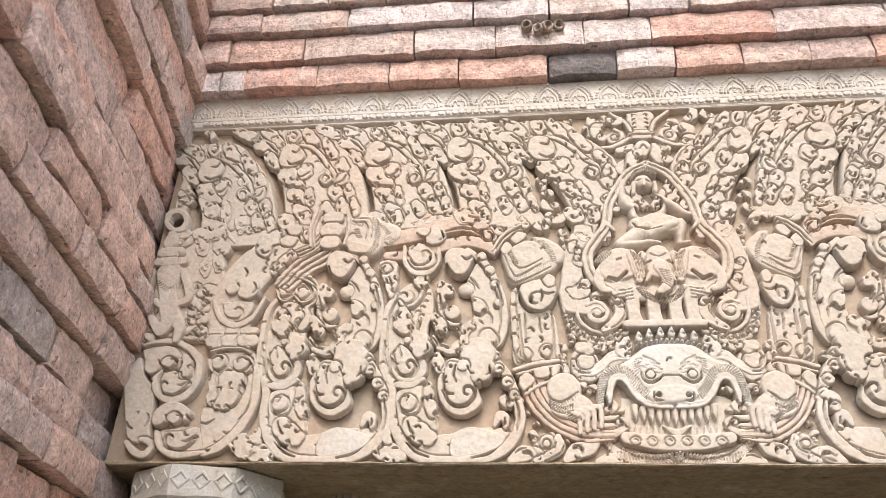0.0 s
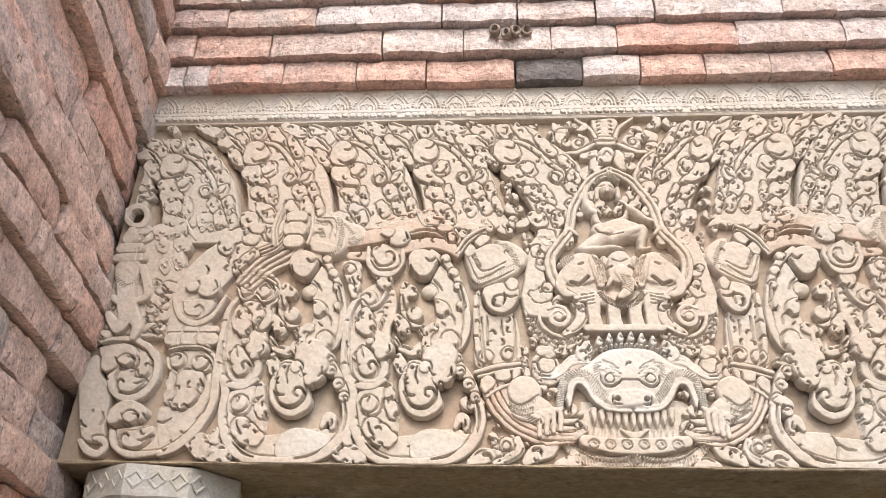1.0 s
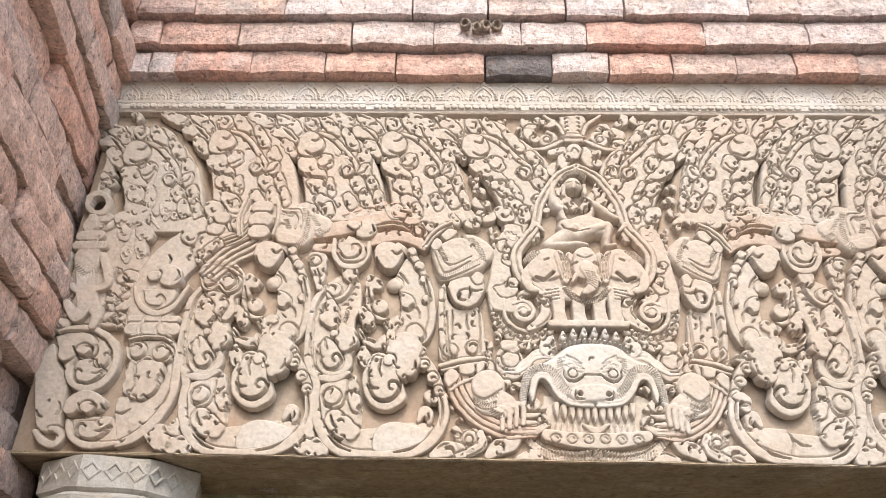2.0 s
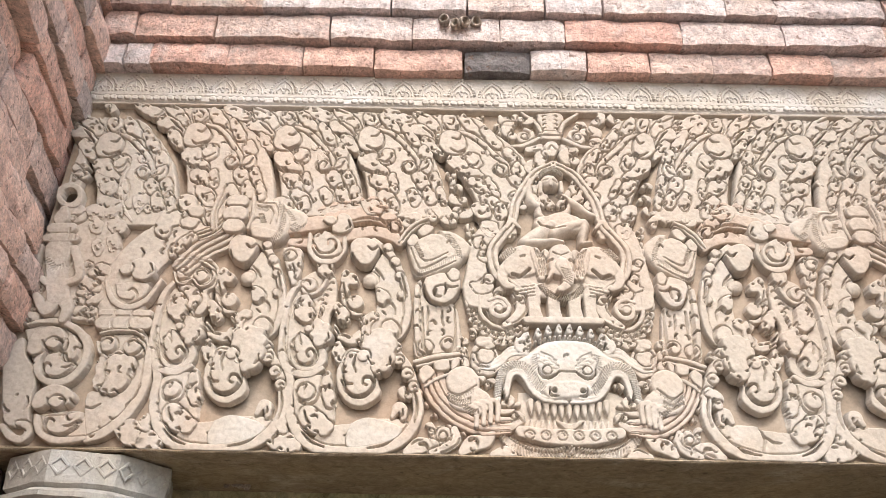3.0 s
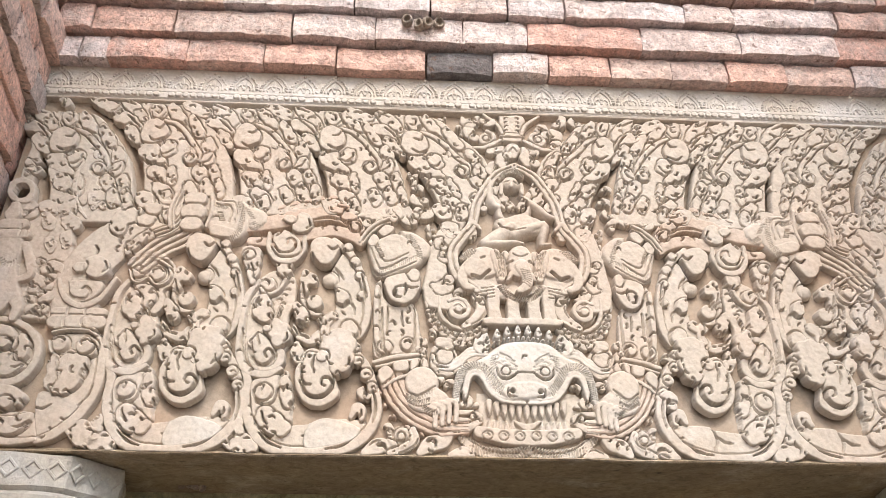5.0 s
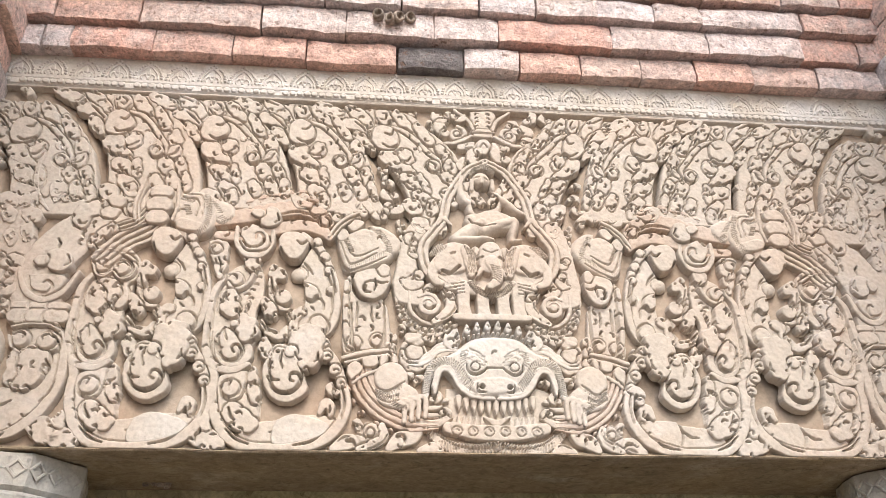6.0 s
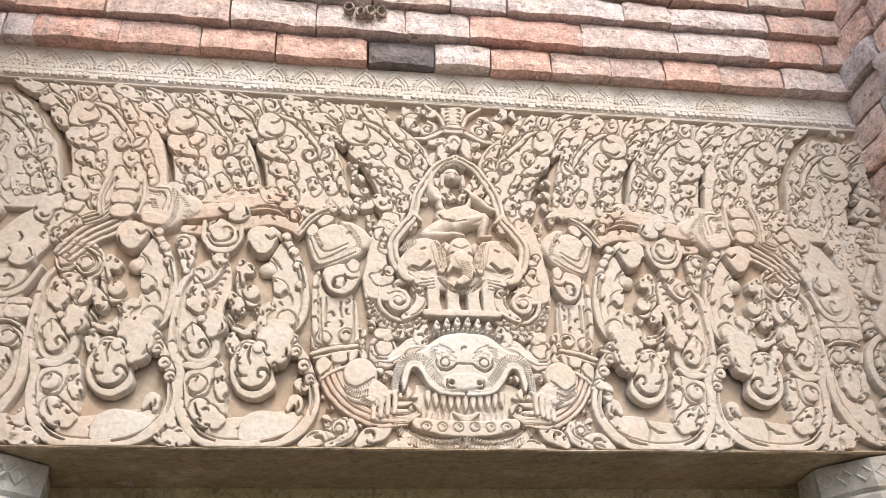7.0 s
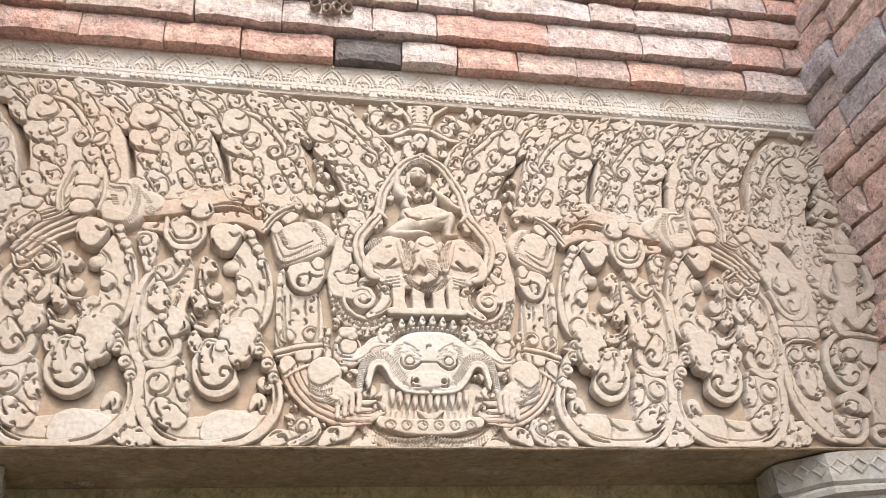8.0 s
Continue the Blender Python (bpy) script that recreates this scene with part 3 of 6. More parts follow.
    tip.line([s(-0.392, 0.218), s(-0.393, 0.204), s(-0.399, 0.196)], 0.0018)
    tip.line([s(-0.442, 0.217), s(-0.437, 0.202), s(-0.428, 0.200)], 0.0020)
    tip.make("leaf_tip", lintel, "broken leaf tip" if broken else "", fret=0)
    # the arch over it, with a volute at its foot
    arch = Carving(side)
    arch.fill([s(-0.452, 0.441), s(-0.419, 0.501), s(-0.387, 0.455), s(-0.368, 0.379), s(-0.368, 0.321), s(-0.384, 0.276), s(-0.429, 0.264), s(-0.449, 0.247), s(-0.449, 0.298), s(-0.434, 0.341), s(-0.437, 0.393)], 0.020, 0.010)
    arch.add([s(-0.448, 0.526), s(-0.408, 0.491), s(-0.382, 0.445), s(-0.363, 0.385), s(-0.359, 0.327), s(-0.370, 0.281), s(-0.387, 0.267)], [0.008, 0.009, 0.009, 0.009, 0.009, 0.008, 0.006], 0.042, 0.5)
    arch.line([s(-0.377, 0.433), s(-0.368, 0.391), s(-0.370, 0.343)])
    for c, r in ((s(-0.413, 0.507), 0.012), (s(-0.393, 0.467), 0.013), (s(-0.382, 0.430), 0.010), (s(-0.374, 0.379), 0.011)):
        arch.add([c], r, 0.046, 0.6)
        arch.comma((c[0] - 0.003, c[1] - 0.006), 0.005, 3.2, 1, 0.02)
    arch.add([s(-0.397, 0.292)], 0.0215, 0.052, 0.7)
    arch.line([s(-0.420, 0.285), s(-0.416, 0.309), s(-0.399, 0.318), s(-0.379, 0.304), s(-0.374, 0.279), s(-0.388, 0.264), s(-0.409, 0.268)], 0.0026)
    arch.comma(s(-0.392, 0.282), 0.0075, 3.3, 1, 0.03)
    arch.line([s(-0.441, 0.452), s(-0.429, 0.438), s(-0.419, 0.422)])
    arch.add([s(-0.451, 0.423)], 0.019, 0.026, -1)
    arch.fill([s(-0.436, 0.378), s(-0.432, 0.396), s(-0.408, 0.387), s(-0.401, 0.364), s(-0.416, 0.349), s(-0.430, 0.358)], 0.040, 0.010)
    arch.line([s(-0.428, 0.355), s(-0.414, 0.351), s(-0.405, 0.362), s(-0.391, 0.350), s(-0.389, 0.332)], 0.0026)
    arch.comma(s(-0.432, 0.381), 0.006, 1.0, 1, 0.03)
    arch.line([s(-0.418, 0.339), s(-0.409, 0.330)], 0.0020)
    arch.comma(s(-0.433, 0.326), 0.006, 0.8, -1, 0.02)
    arch.make("leaf_arch", lintel, fret=0)
    bud = Carving(side, 0.001)
    bud.fill([s(-0.504, 0.483), s(-0.502, 0.515), s(-0.478, 0.530), s(-0.445, 0.521), s(-0.433, 0.499), s(-0.442, 0.469), s(-0.459, 0.451), s(-0.486, 0.459)], 0.075, 0.012, 0.006)
    bud.line([s(-0.497, 0.483), s(-0.490, 0.465), s(-0.479, 0.454)], 0.0024)
    bud.line([s(-0.460, 0.501), s(-0.447, 0.494), s(-0.434, 0.507)], 0.0024)
    bud.make("round_bud", lintel, fret=0)
    # the column of small leaves between bud and rolled leaf
    col = Carving(side)
    col.leaf([s(-0.520, 0.430), s(-0.507, 0.441), s(-0.482, 0.422), s(-0.482, 0.405), s(-0.501, 0.402), s(-0.498, 0.374), s(-0.503, 0.353), s(-0.515, 0.376)], 0.048)
    col.line([s(-0.514, 0.406), s(-0.509, 0.385), s(-0.502, 0.372)], 0.0020)
    col.comma(s(-0.512, 0.429), 0.006, 0.5, -1, 0.03)
    col.cut([s(-0.490, 0.423)], 0.003, 0.02)
    col.add([s(-0.481, 0.356)], 0.0195, 0.056, 0.7)
    col.line([s(-0.501, 0.368), s(-0.495, 0.384), s(-0.476, 0.386), s(-0.460, 0.375)], 0.0024)
    col.comma(s(-0.484, 0.364), 0.006, 1.6, 1, 0.03)
    col.add([s(-0.514, 0.376), s(-0.505, 0.344), s(-0.485, 0.327), s(-0.456, 0.325)], [0.004, 0.006, 0.006, 0.004], 0.046)
    col.leaf([s(-0.532, 0.347), s(-0.521, 0.354), s(-0.504, 0.339), s(-0.492, 0.316), s(-0.499, 0.300), s(-0.517, 0.310)], 0.052)
    col.comma(s(-0.505, 0.310), 0.008, 3.4, 1, 0.035)
    col.comma(s(-0.528, 0.338), 0.006, 3.6, 1, 0.03)
    col.leaf([s(-0.527, 0.304), s(-0.510, 0.281), s(-0.481, 0.274), s(-0.462, 0.294), s(-0.471, 0.313), s(-0.456, 0.319), s(-0.454, 0.277), s(-0.464, 0.255), s(-0.491, 0.254), s(-0.515, 0.266)], 0.048)
    col.comma(s(-0.465, 0.306), 0.007, 3.4, 1, 0.035)
    col.line([s(-0.522, 0.290), s(-0.507, 0.275), s(-0.488, 0.268)])
    col.line([s(-0.488, 0.299), s(-0.480, 0.292)], 0.0016)
    col.leaf([s(-0.456, 0.325), s(-0.435, 0.334), s(-0.426, 0.320), s(-0.444, 0.297), s(-0.439, 0.263), s(-0.451, 0.247), s(-0.460, 0.277)], 0.040)
    for p in (s(-0.446, 0.262), s(-0.441, 0.286), s(-0.428, 0.326), s(-0.457, 0.337)):
        col.comma(p, 0.006, 1.0, -1, 0.03)
    col.leaf([s(-0.525, 0.245), s(-0.510, 0.256), s(-0.496, 0.229), s(-0.491, 0.208), s(-0.509, 0.206), s(-0.522, 0.226)], 0.048)
    col.comma(s(-0.502, 0.217), 0.007, 2.8, 1, 0.03)
    col.comma(s(-0.519, 0.242), 0.006, 1.0, 1, 0.03)
    col.make("leaf_column", lintel, fret=0)
    outer = Carving(side)
    outer.fill([s(-0.645, 0.315), s(-0.644, 0.371), s(-0.626, 0.404), s(-0.598, 0.435), s(-0.554, 0.451), s(-0.532, 0.421), s(-0.527, 0.361), s(-0.539, 0.318), s(-0.529, 0.262), s(-0.557, 0.206), s(-0.605, 0.192), s(-0.635, 0.232)], 0.018, 0.008)
    outer.add([s(-0.614, 0.409), s(-0.635, 0.374), s(-0.641, 0.333), s(-0.642, 0.287), s(-0.640, 0.245), s(-0.632, 0.208), s(-0.611, 0.185), s(-0.572, 0.178), s(-0.543, 0.193)], [0.006, 0.008, 0.008, 0.008, 0.009, 0.010, 0.010, 0.009, 0.006], 0.042, 0.5)
    outer.line([s(-0.637, 0.287), s(-0.636, 0.254), s(-0.630, 0.229)], 0.0018)
    for p in (s(-0.641, 0.337), s(-0.638, 0.229), s(-0.619, 0.205), s(-0.604, 0.184)):
        outer.comma(p, 0.005, 1.0, 1, 0.02)
    if eyes:
        outer.fill([(-0.919, 0.443), (-0.918, 0.471), (-0.882, 0.478), (-0.832, 0.464), (-0.812, 0.433), (-0.813, 0.392), (-0.829, 0.377), (-0.821, 0.341), (-0.840, 0.317), (-0.864, 0.333), (-0.886, 0.369), (-0.907, 0.398)], 0.034, 0.006)
        for c, f in (((-0.895, 0.427), 1), ((-0.852, 0.419), -1)):
            outer.add([c], 0.0185, 0.056, 0.6)
            outer.line([(c[0] - f * 0.014, c[1] + 0.006), (c[0] - f * 0.004, c[1] + 0.013), (c[0] + f * 0.009, c[1] + 0.008), (c[0] + f * 0.006, c[1])], 0.0017)
        outer.add([(-0.917, 0.428), (-0.905, 0.402), (-0.886, 0.395), (-0.869, 0.408), (-0.850, 0.390), (-0.827, 0.397), (-0.820, 0.418), (-0.833, 0.445)], 0.0030, 0.054)
        outer.add([(-0.920, 0.455), (-0.893, 0.467), (-0.862, 0.460), (-0.826, 0.439)], 0.0040, 0.056)
        outer.add([(-0.910, 0.471), (-0.887, 0.478), (-0.859, 0.471), (-0.835, 0.460)], [0.005, 0.008, 0.008, 0.005], 0.052, 0.6)
        outer.leaf([(-0.894, 0.386), (-0.866, 0.390), (-0.846, 0.369), (-0.847, 0.343), (-0.864, 0.334), (-0.884, 0.357)], 0.056)
        outer.comma((-0.877, 0.376), 0.006, 1.0, 1, 0.03)
        outer.comma((-0.848, 0.375), 0.007, 2.6, -1, 0.03)
        outer.cut([(-0.858, 0.369)], 0.003, 0.02)
        for k in range(4):   # the strands of a sheaf that bends over the eyes
            outer.add([(-0.921 + 0.012 * k, 0.443 - 0.006 * k), (-0.880 + 0.014 * k, 0.500 - 0.008 * k), (-0.827 + 0.010 * k, 0.538 - 0.012 * k), (-0.774, 0.558 - 0.006 * k)], 0.0055, 0.047 - 0.002 * k)
    else:
        outer.add([s(-0.594, 0.400)], 0.0185, 0.052, 0.7)
        outer.line([s(-0.608, 0.404), s(-0.603, 0.412), s(-0.592, 0.406), s(-0.592, 0.396)], 0.0018)
        outer.add([s(-0.609, 0.389), s(-0.597, 0.375), s(-0.574, 0.380), s(-0.557, 0.405), s(-0.549, 0.445)], [0.004, 0.005, 0.005, 0.005, 0.004], 0.048)
        outer.leaf([s(-0.581, 0.453), s(-0.549, 0.463), s(-0.542, 0.436), s(-0.554, 0.423), s(-0.570, 0.429)], 0.048)
        outer.comma(s(-0.552, 0.430), 0.006, 3.4, 1, 0.02)
        outer.leaf([s(-0.667, 0.495), s(-0.640, 0.502), s(-0.620, 0.488), s(-0.619, 0.442), s(-0.626, 0.404), s(-0.636, 0.404), s(-0.649, 0.441)], 0.046)
        outer.add([s(-0.647, 0.478)], 0.0140, 0.056, 0.7)
        outer.comma(s(-0.648, 0.475), 0.008, 2.0, 1, 0.02)
        outer.line([s(-0.639, 0.455), s(-0.634, 0.443), s(-0.631, 0.428)], 0.0015)
        outer.line([s(-0.644, 0.437), s(-0.633, 0.437), s(-0.625, 0.436)], 0.0015)
        for p in (s(-0.542, 0.406), s(-0.547, 0.388), s(-0.554, 0.373), s(-0.564, 0.361), s(-0.555, 0.352), s(-0.541, 0.424)):
            outer.comma(p, 0.006, 0.6, 1, 0.026)
    outer.leaf([s(-0.623, 0.336), s(-0.613, 0.368), s(-0.588, 0.366), s(-0.578, 0.331), s(-0.580, 0.308), s(-0.595, 0.304), s(-0.613, 0.316)], 0.052)
    outer.comma(s(-0.602, 0.350), 0.007, 2.0, 1, 0.03)
    outer.comma(s(-0.581, 0.323), 0.005, 0.5, -1, 0.03)
    outer.line([s(-0.610, 0.364), s(-0.615, 0.351), s(-0.614, 0.338)], 0.0018)
    outer.add([s(-0.558, 0.343), s(-0.563, 0.323)], [0.003, 0.002], 0.044)
    outer.line([s(-0.559, 0.335), s(-0.561, 0.317), s(-0.561, 0.306)], 0.0018)
    outer.make("outer_leaf", lintel, fret=0)
    cup = Carving(side)
    cup.fill([s(-0.624, 0.257), s(-0.615, 0.276), s(-0.595, 0.283), s(-0.567, 0.257), s(-0.539, 0.237), s(-0.536, 0.207), s(-0.555, 0.188), s(-0.585, 0.182), s(-0.613, 0.203)], 0.040, 0.012)
    cup.fill([s(-0.614, 0.252), s(-0.597, 0.277), s(-0.565, 0.244), s(-0.556, 0.217), s(-0.572, 0.198), s(-0.598, 0.208)], 0.062, 0.008, 0.005)
    cup.line([s(-0.620, 0.243), s(-0.608, 0.216), s(-0.587, 0.199), s(-0.566, 0.205), s(-0.561, 0.223), s(-0.572, 0.235), s(-0.581, 0.226), s(-0.574, 0.216)], 0.0024)
    cup.line([s(-0.602, 0.280), s(-0.600, 0.260), s(-0.594, 0.246)], 0.0020)
    cup.line([s(-0.617, 0.243), s(-0.611, 0.230), s(-0.601, 0.226)], 0.0020)
    cup.comma(s(-0.610, 0.256), 0.006, 2.2, 1, 0.03)
    cup.make("rolled_leaf", lintel, fret=0)
    over = Carving(side, 0.004)
    over.leaf([s(-0.575, 0.289), s(-0.564, 0.307), s(-0.542, 0.298), s(-0.529, 0.275), s(-0.534, 0.252), s(-0.552, 0.242), s(-0.564, 0.247), s(-0.574, 0.265)], 0.068, 0.006, 0.034, 0.006, 0.3)
    over.add([s(-0.582, 0.283)], 0.0090, 0.080, 0.7)
    over.line([s(-0.536, 0.273), s(-0.535, 0.260), s(-0.541, 0.253)], 0.0018)
    over.make("leaf_tip", lintel, fret=0)
    foot = Carving(side)
    foot.leaf([s(-0.650, 0.024), s(-0.636, 0.044), s(-0.613, 0.051), s(-0.588, 0.037), s(-0.574, 0.021), s(-0.577, 0.003), s(-0.593, 0.001), s(-0.620, 0.007)], 0.042)
    foot.leaf([s(-0.632, 0.049), s(-0.628, 0.073), s(-0.615, 0.082), s(-0.608, 0.064), s(-0.608, 0.047)], 0.040)
    foot.comma(s(-0.625, 0.029), 0.009, 1.6, 1, 0.03)
    foot.comma(s(-0.592, 0.008), 0.006, 3.0, 1, 0.03)
    foot.line([s(-0.602, 0.035), s(-0.595, 0.036), s(-0.590, 0.035)], 0.0018)
    foot.comma(s(-0.625, 0.071), 0.006, 2.0, 1, 0.03)
    foot.make("corner_leaf", lintel, fret=0)


for side in (-1, 1):
    pouch(side, -0.293, True, side > 0)
    pouch(side, 0.0, False)


for shift in (0.0, 0.293):
    patch = Carving(-1, 0.0, 0.0)
    patch.fill([(u + shift, v) for u, v in ((-0.764, 0.071), (-0.725, 0.084), (-0.655, 0.064), (-0.667, 0.036), (-0.716, 0.020), (-0.765, 0.016), (-0.773, 0.042))], 0.037, 0.008)
    patch.make("mortar_patch", lintel, "pale smooth mortar repair", SAND_GREY, fret=0)


# ---- outer stem with rings, and the end scrolls ----
def outer_stem(side):
    band = Carving(side)
    band.add([(-0.796, 0.589), (-0.889, 0.564), (-0.975, 0.500), (-1.023, 0.414), (-1.019, 0.326)], [0.035, 0.046, 0.056, 0.058, 0.054], [0.052, 0.046, 0.042, 0.044, 0.048], 0.72)
    band.line([(-1.007, 0.491), (-0.999, 0.479), (-1.001, 0.466)])
    band.line([(-1.002, 0.549), (-1.032, 0.545), (-1.051, 0.519), (-1.063, 0.487)])
    for k in range(3):
        band.add([(p[0] + 0.004 * k, p[1] - 0.010 * k) for p in [(-0.823, 0.623), (-0.822, 0.582), (-0.845, 0.552), (-0.878, 0.535)]], [0.003, 0.0038, 0.003], 0.058)
    band.add([(-0.858, 0.578)], 0.0190, 0.060, 0.6)
    band.line([(-0.871, 0.591), (-0.867, 0.568), (-0.849, 0.560), (-0.843, 0.579), (-0.855, 0.592), (-0.861, 0.582)], 0.0022)
    band.leaf([(-0.989, 0.549), (-0.979, 0.582), (-0.949, 0.603), (-0.923, 0.597), (-0.923, 0.567), (-0.947, 0.547), (-0.950, 0.524), (-0.971, 0.524)], 0.060)
    band.comma((-0.960, 0.540), 0.009, 3.4, 1, 0.03)
    band.line([(-0.958, 0.593), (-0.943, 0.601), (-0.929, 0.602)])
    band.leaf([(-0.924, 0.574), (-0.900, 0.581), (-0.882, 0.571), (-0.895, 0.551), (-0.918, 0.554)], 0.058)
    band.leaf([(-0.918, 0.600), (-0.889, 0.614), (-0.875, 0.595), (-0.892, 0.581)], 0.058)
    band.add([(-0.887, 0.635), (-0.870, 0.618), (-0.846, 0.622), (-0.834, 0.639)], [0.004, 0.007, 0.007, 0.004], 0.056)
    for p in [(-0.930, 0.531), (-0.947, 0.505), (-0.931, 0.496), (-0.951, 0.483), (-0.907, 0.634)]:
        band.comma(p, 0.008, 2.0, 1, 0.03)
    band.leaf([(-0.942, 0.483), (-0.925, 0.506), (-0.905, 0.528), (-0.892, 0.535), (-0.900, 0.503), (-0.915, 0.484), (-0.929, 0.468)], 0.054)
    band.make("garland", lintel, "thick leafy garland stem", fret=0)
    leaf = Carving(side, 0.006)
    leaf.add([(-1.069, 0.397), (-1.046, 0.353), (-1.006, 0.330), (-0.966, 0.349), (-0.940, 0.403)], [0.005, 0.008, 0.009, 0.008, 0.005], 0.046, 0.5)
    leaf.fill([(-1.047, 0.392), (-1.000, 0.396), (-0.966, 0.389), (-0.971, 0.358), (-1.001, 0.340), (-1.033, 0.357)], 0.048, 0.006)
    leaf.line([(-1.051, 0.377), (-1.027, 0.352), (-0.998, 0.347), (-0.990, 0.363), (-1.001, 0.378), (-1.010, 0.372)], 0.0024)
    leaf.fill([(-1.018, 0.420), (-1.018, 0.447), (-0.993, 0.459), (-0.963, 0.445), (-0.959, 0.412), (-0.980, 0.396), (-1.004, 0.402)], 0.074, 0.008, 0.004)
    leaf.fill([(-1.046, 0.425), (-1.034, 0.441), (-1.011, 0.435), (-1.013, 0.415), (-1.032, 0.412)], 0.066, 0.006)
    leaf.line([(-0.972, 0.441), (-0.964, 0.424), (-0.971, 0.412)], 0.0020)
    leaf.line([(-1.037, 0.407), (-1.020, 0.404), (-1.010, 0.417)], 0.0026)
    leaf.make("rolled_leaf", lintel, fret=0)
    ring = Carving(side)
    for row, (y0, r) in enumerate(((0.315, 0.0125), (0.291, 0.016))):
        for k in range(3):
            cu = -1.046 + 0.040 * k
            ring.add([(cu - 0.011, y0), (cu + 0.011, y0)], r, 0.062 - 0.006 * abs(k - 1), 0.6)
    ring.make("ring", lintel, "double ring of cushions round the stem", fret=0)
    tip = Carving(side)
    tip.fill([(-1.058, 0.262), (-0.960, 0.269), (-0.940, 0.226), (-0.932, 0.186), (-0.933, 0.133), (-0.954, 0.082), (-0.995, 0.042), (-1.027, 0.024), (-1.053, 0.118), (-1.026, 0.144), (-1.035, 0.197)], 0.026, 0.008)
    tip.add([(-0.956, 0.264), (-0.937, 0.223), (-0.929, 0.179), (-0.931, 0.131), (-0.953, 0.079), (-0.992, 0.039), (-1.026, 0.023)], [0.006, 0.009, 0.010, 0.011, 0.012, 0.012, 0.008], 0.044, 0.5)
    tip.line([(-0.938, 0.146), (-0.945, 0.118), (-0.961, 0.102)])
    tip.line([(-0.950, 0.236), (-0.944, 0.215), (-0.942, 0.193)], 0.0018)
    for p in [(-0.983, 0.075), (-1.003, 0.054), (-1.017, 0.034)]:
        tip.comma(p, 0.006, 3.6, 1, 0.026)
    tip.line([(-1.047, 0.095), (-1.032, 0.093), (-1.017, 0.102)])
    for c, f in (((-1.030, 0.240), 1), ((-0.975, 0.236), -1)):
        tip.add([c], 0.0200, 0.056, 0.6)
        tip.line([(c[0] - f * 0.014, c[1] + 0.006), (c[0] - f * 0.004, c[1] + 0.013), (c[0] + f * 0.009, c[1] + 0.008), (c[0] + f * 0.006, c[1])], 0.0018)
    tip.add([(-1.054, 0.245), (-1.042, 0.218), (-1.017, 0.208), (-1.001, 0.222), (-0.980, 0.209), (-0.953, 0.215), (-0.949, 0.239), (-0.964, 0.253)], 0.0034, 0.056)
    tip.add([(-1.053, 0.265), (-1.024, 0.272), (-0.978, 0.272), (-0.955, 0.261)], 0.0036, 0.056)
    tip.add([(-1.051, 0.276), (-1.022, 0.282), (-0.980, 0.282), (-0.961, 0.274)], 0.0036, 0.052)
    tip.leaf([(-1.026, 0.201), (-0.998, 0.214), (-0.963, 0.204), (-0.961, 0.169), (-0.976, 0.137), (-0.996, 0.124), (-1.019, 0.131), (-1.017, 0.165)], 0.058)
    tip.comma((-0.984, 0.179), 0.008, 2.4, 1, 0.03)
    tip.line([(-0.964, 0.192), (-0.959, 0.177), (-0.962, 0.161)])
    tip.leaf([(-1.046, 0.202), (-1.030, 0.210), (-1.023, 0.170), (-1.023, 0.139), (-1.041, 0.141), (-1.041, 0.170)], 0.048)
    tip.make("stem_leaf", lintel, fret=0)
    # the two end scrolls, one over the other
    up = Carving(side, 0.002)
    up.fill([(-1.230, 0.275), (-1.190, 0.290), (-1.144, 0.288), (-1.102, 0.267), (-1.079, 0.234), (-1.077, 0.191), (-1.100, 0.158), (-1.133, 0.153), (-1.168, 0.173), (-1.199, 0.210)], 0.020, 0.008)
    up.add([(-1.223, 0.285), (-1.187, 0.294), (-1.142, 0.291), (-1.101, 0.269), (-1.076, 0.234), (-1.074, 0.189), (-1.096, 0.155), (-1.132, 0.147), (-1.164, 0.166), (-1.177, 0.194), (-1.171, 0.218)], [0.004, 0.007, 0.008, 0.009, 0.009, 0.010, 0.010, 0.010, 0.008, 0.006], 0.044, 0.5)
    up.fill([(-1.207, 0.218), (-1.210, 0.248), (-1.196, 0.270), (-1.168, 0.282), (-1.140, 0.274), (-1.124, 0.249), (-1.128, 0.227), (-1.145, 0.220), (-1.165, 0.232), (-1.173, 0.216), (-1.192, 0.208)], 0.054, 0.005)
    up.add([(-1.152, 0.236)], 0.0165, 0.064, 0.7)
    up.line([(-1.176, 0.244), (-1.166, 0.229), (-1.145, 0.222), (-1.133, 0.233), (-1.135, 0.246), (-1.146, 0.246)], 0.0024)
    up.fill([(-1.162, 0.192), (-1.155, 0.211), (-1.128, 0.217), (-1.099, 0.196), (-1.089, 0.182), (-1.104, 0.165), (-1.134, 0.158), (-1.157, 0.170)], 0.050, 0.006)
    up.line([(-1.142, 0.184), (-1.151, 0.191), (-1.158, 0.181), (-1.150, 0.164), (-1.128, 0.158), (-1.107, 0.166), (-1.092, 0.188)], 0.0024)
    up.line([(-1.118, 0.182), (-1.106, 0.182), (-1.096, 0.190)], 0.0020)
    up.leaf([(-1.127, 0.242), (-1.110, 0.257), (-1.094, 0.234), (-1.095, 0.206), (-1.105, 0.198), (-1.121, 0.211)], 0.058)
    up.line([(-1.122, 0.247), (-1.117, 0.233), (-1.122, 0.219), (-1.130, 0.208)], 0.0026)
    up.comma((-1.106, 0.206), 0.007, 3.0, 1, 0.03)
    up.line([(-1.207, 0.172), (-1.199, 0.187), (-1.183, 0.190)], 0.0030)
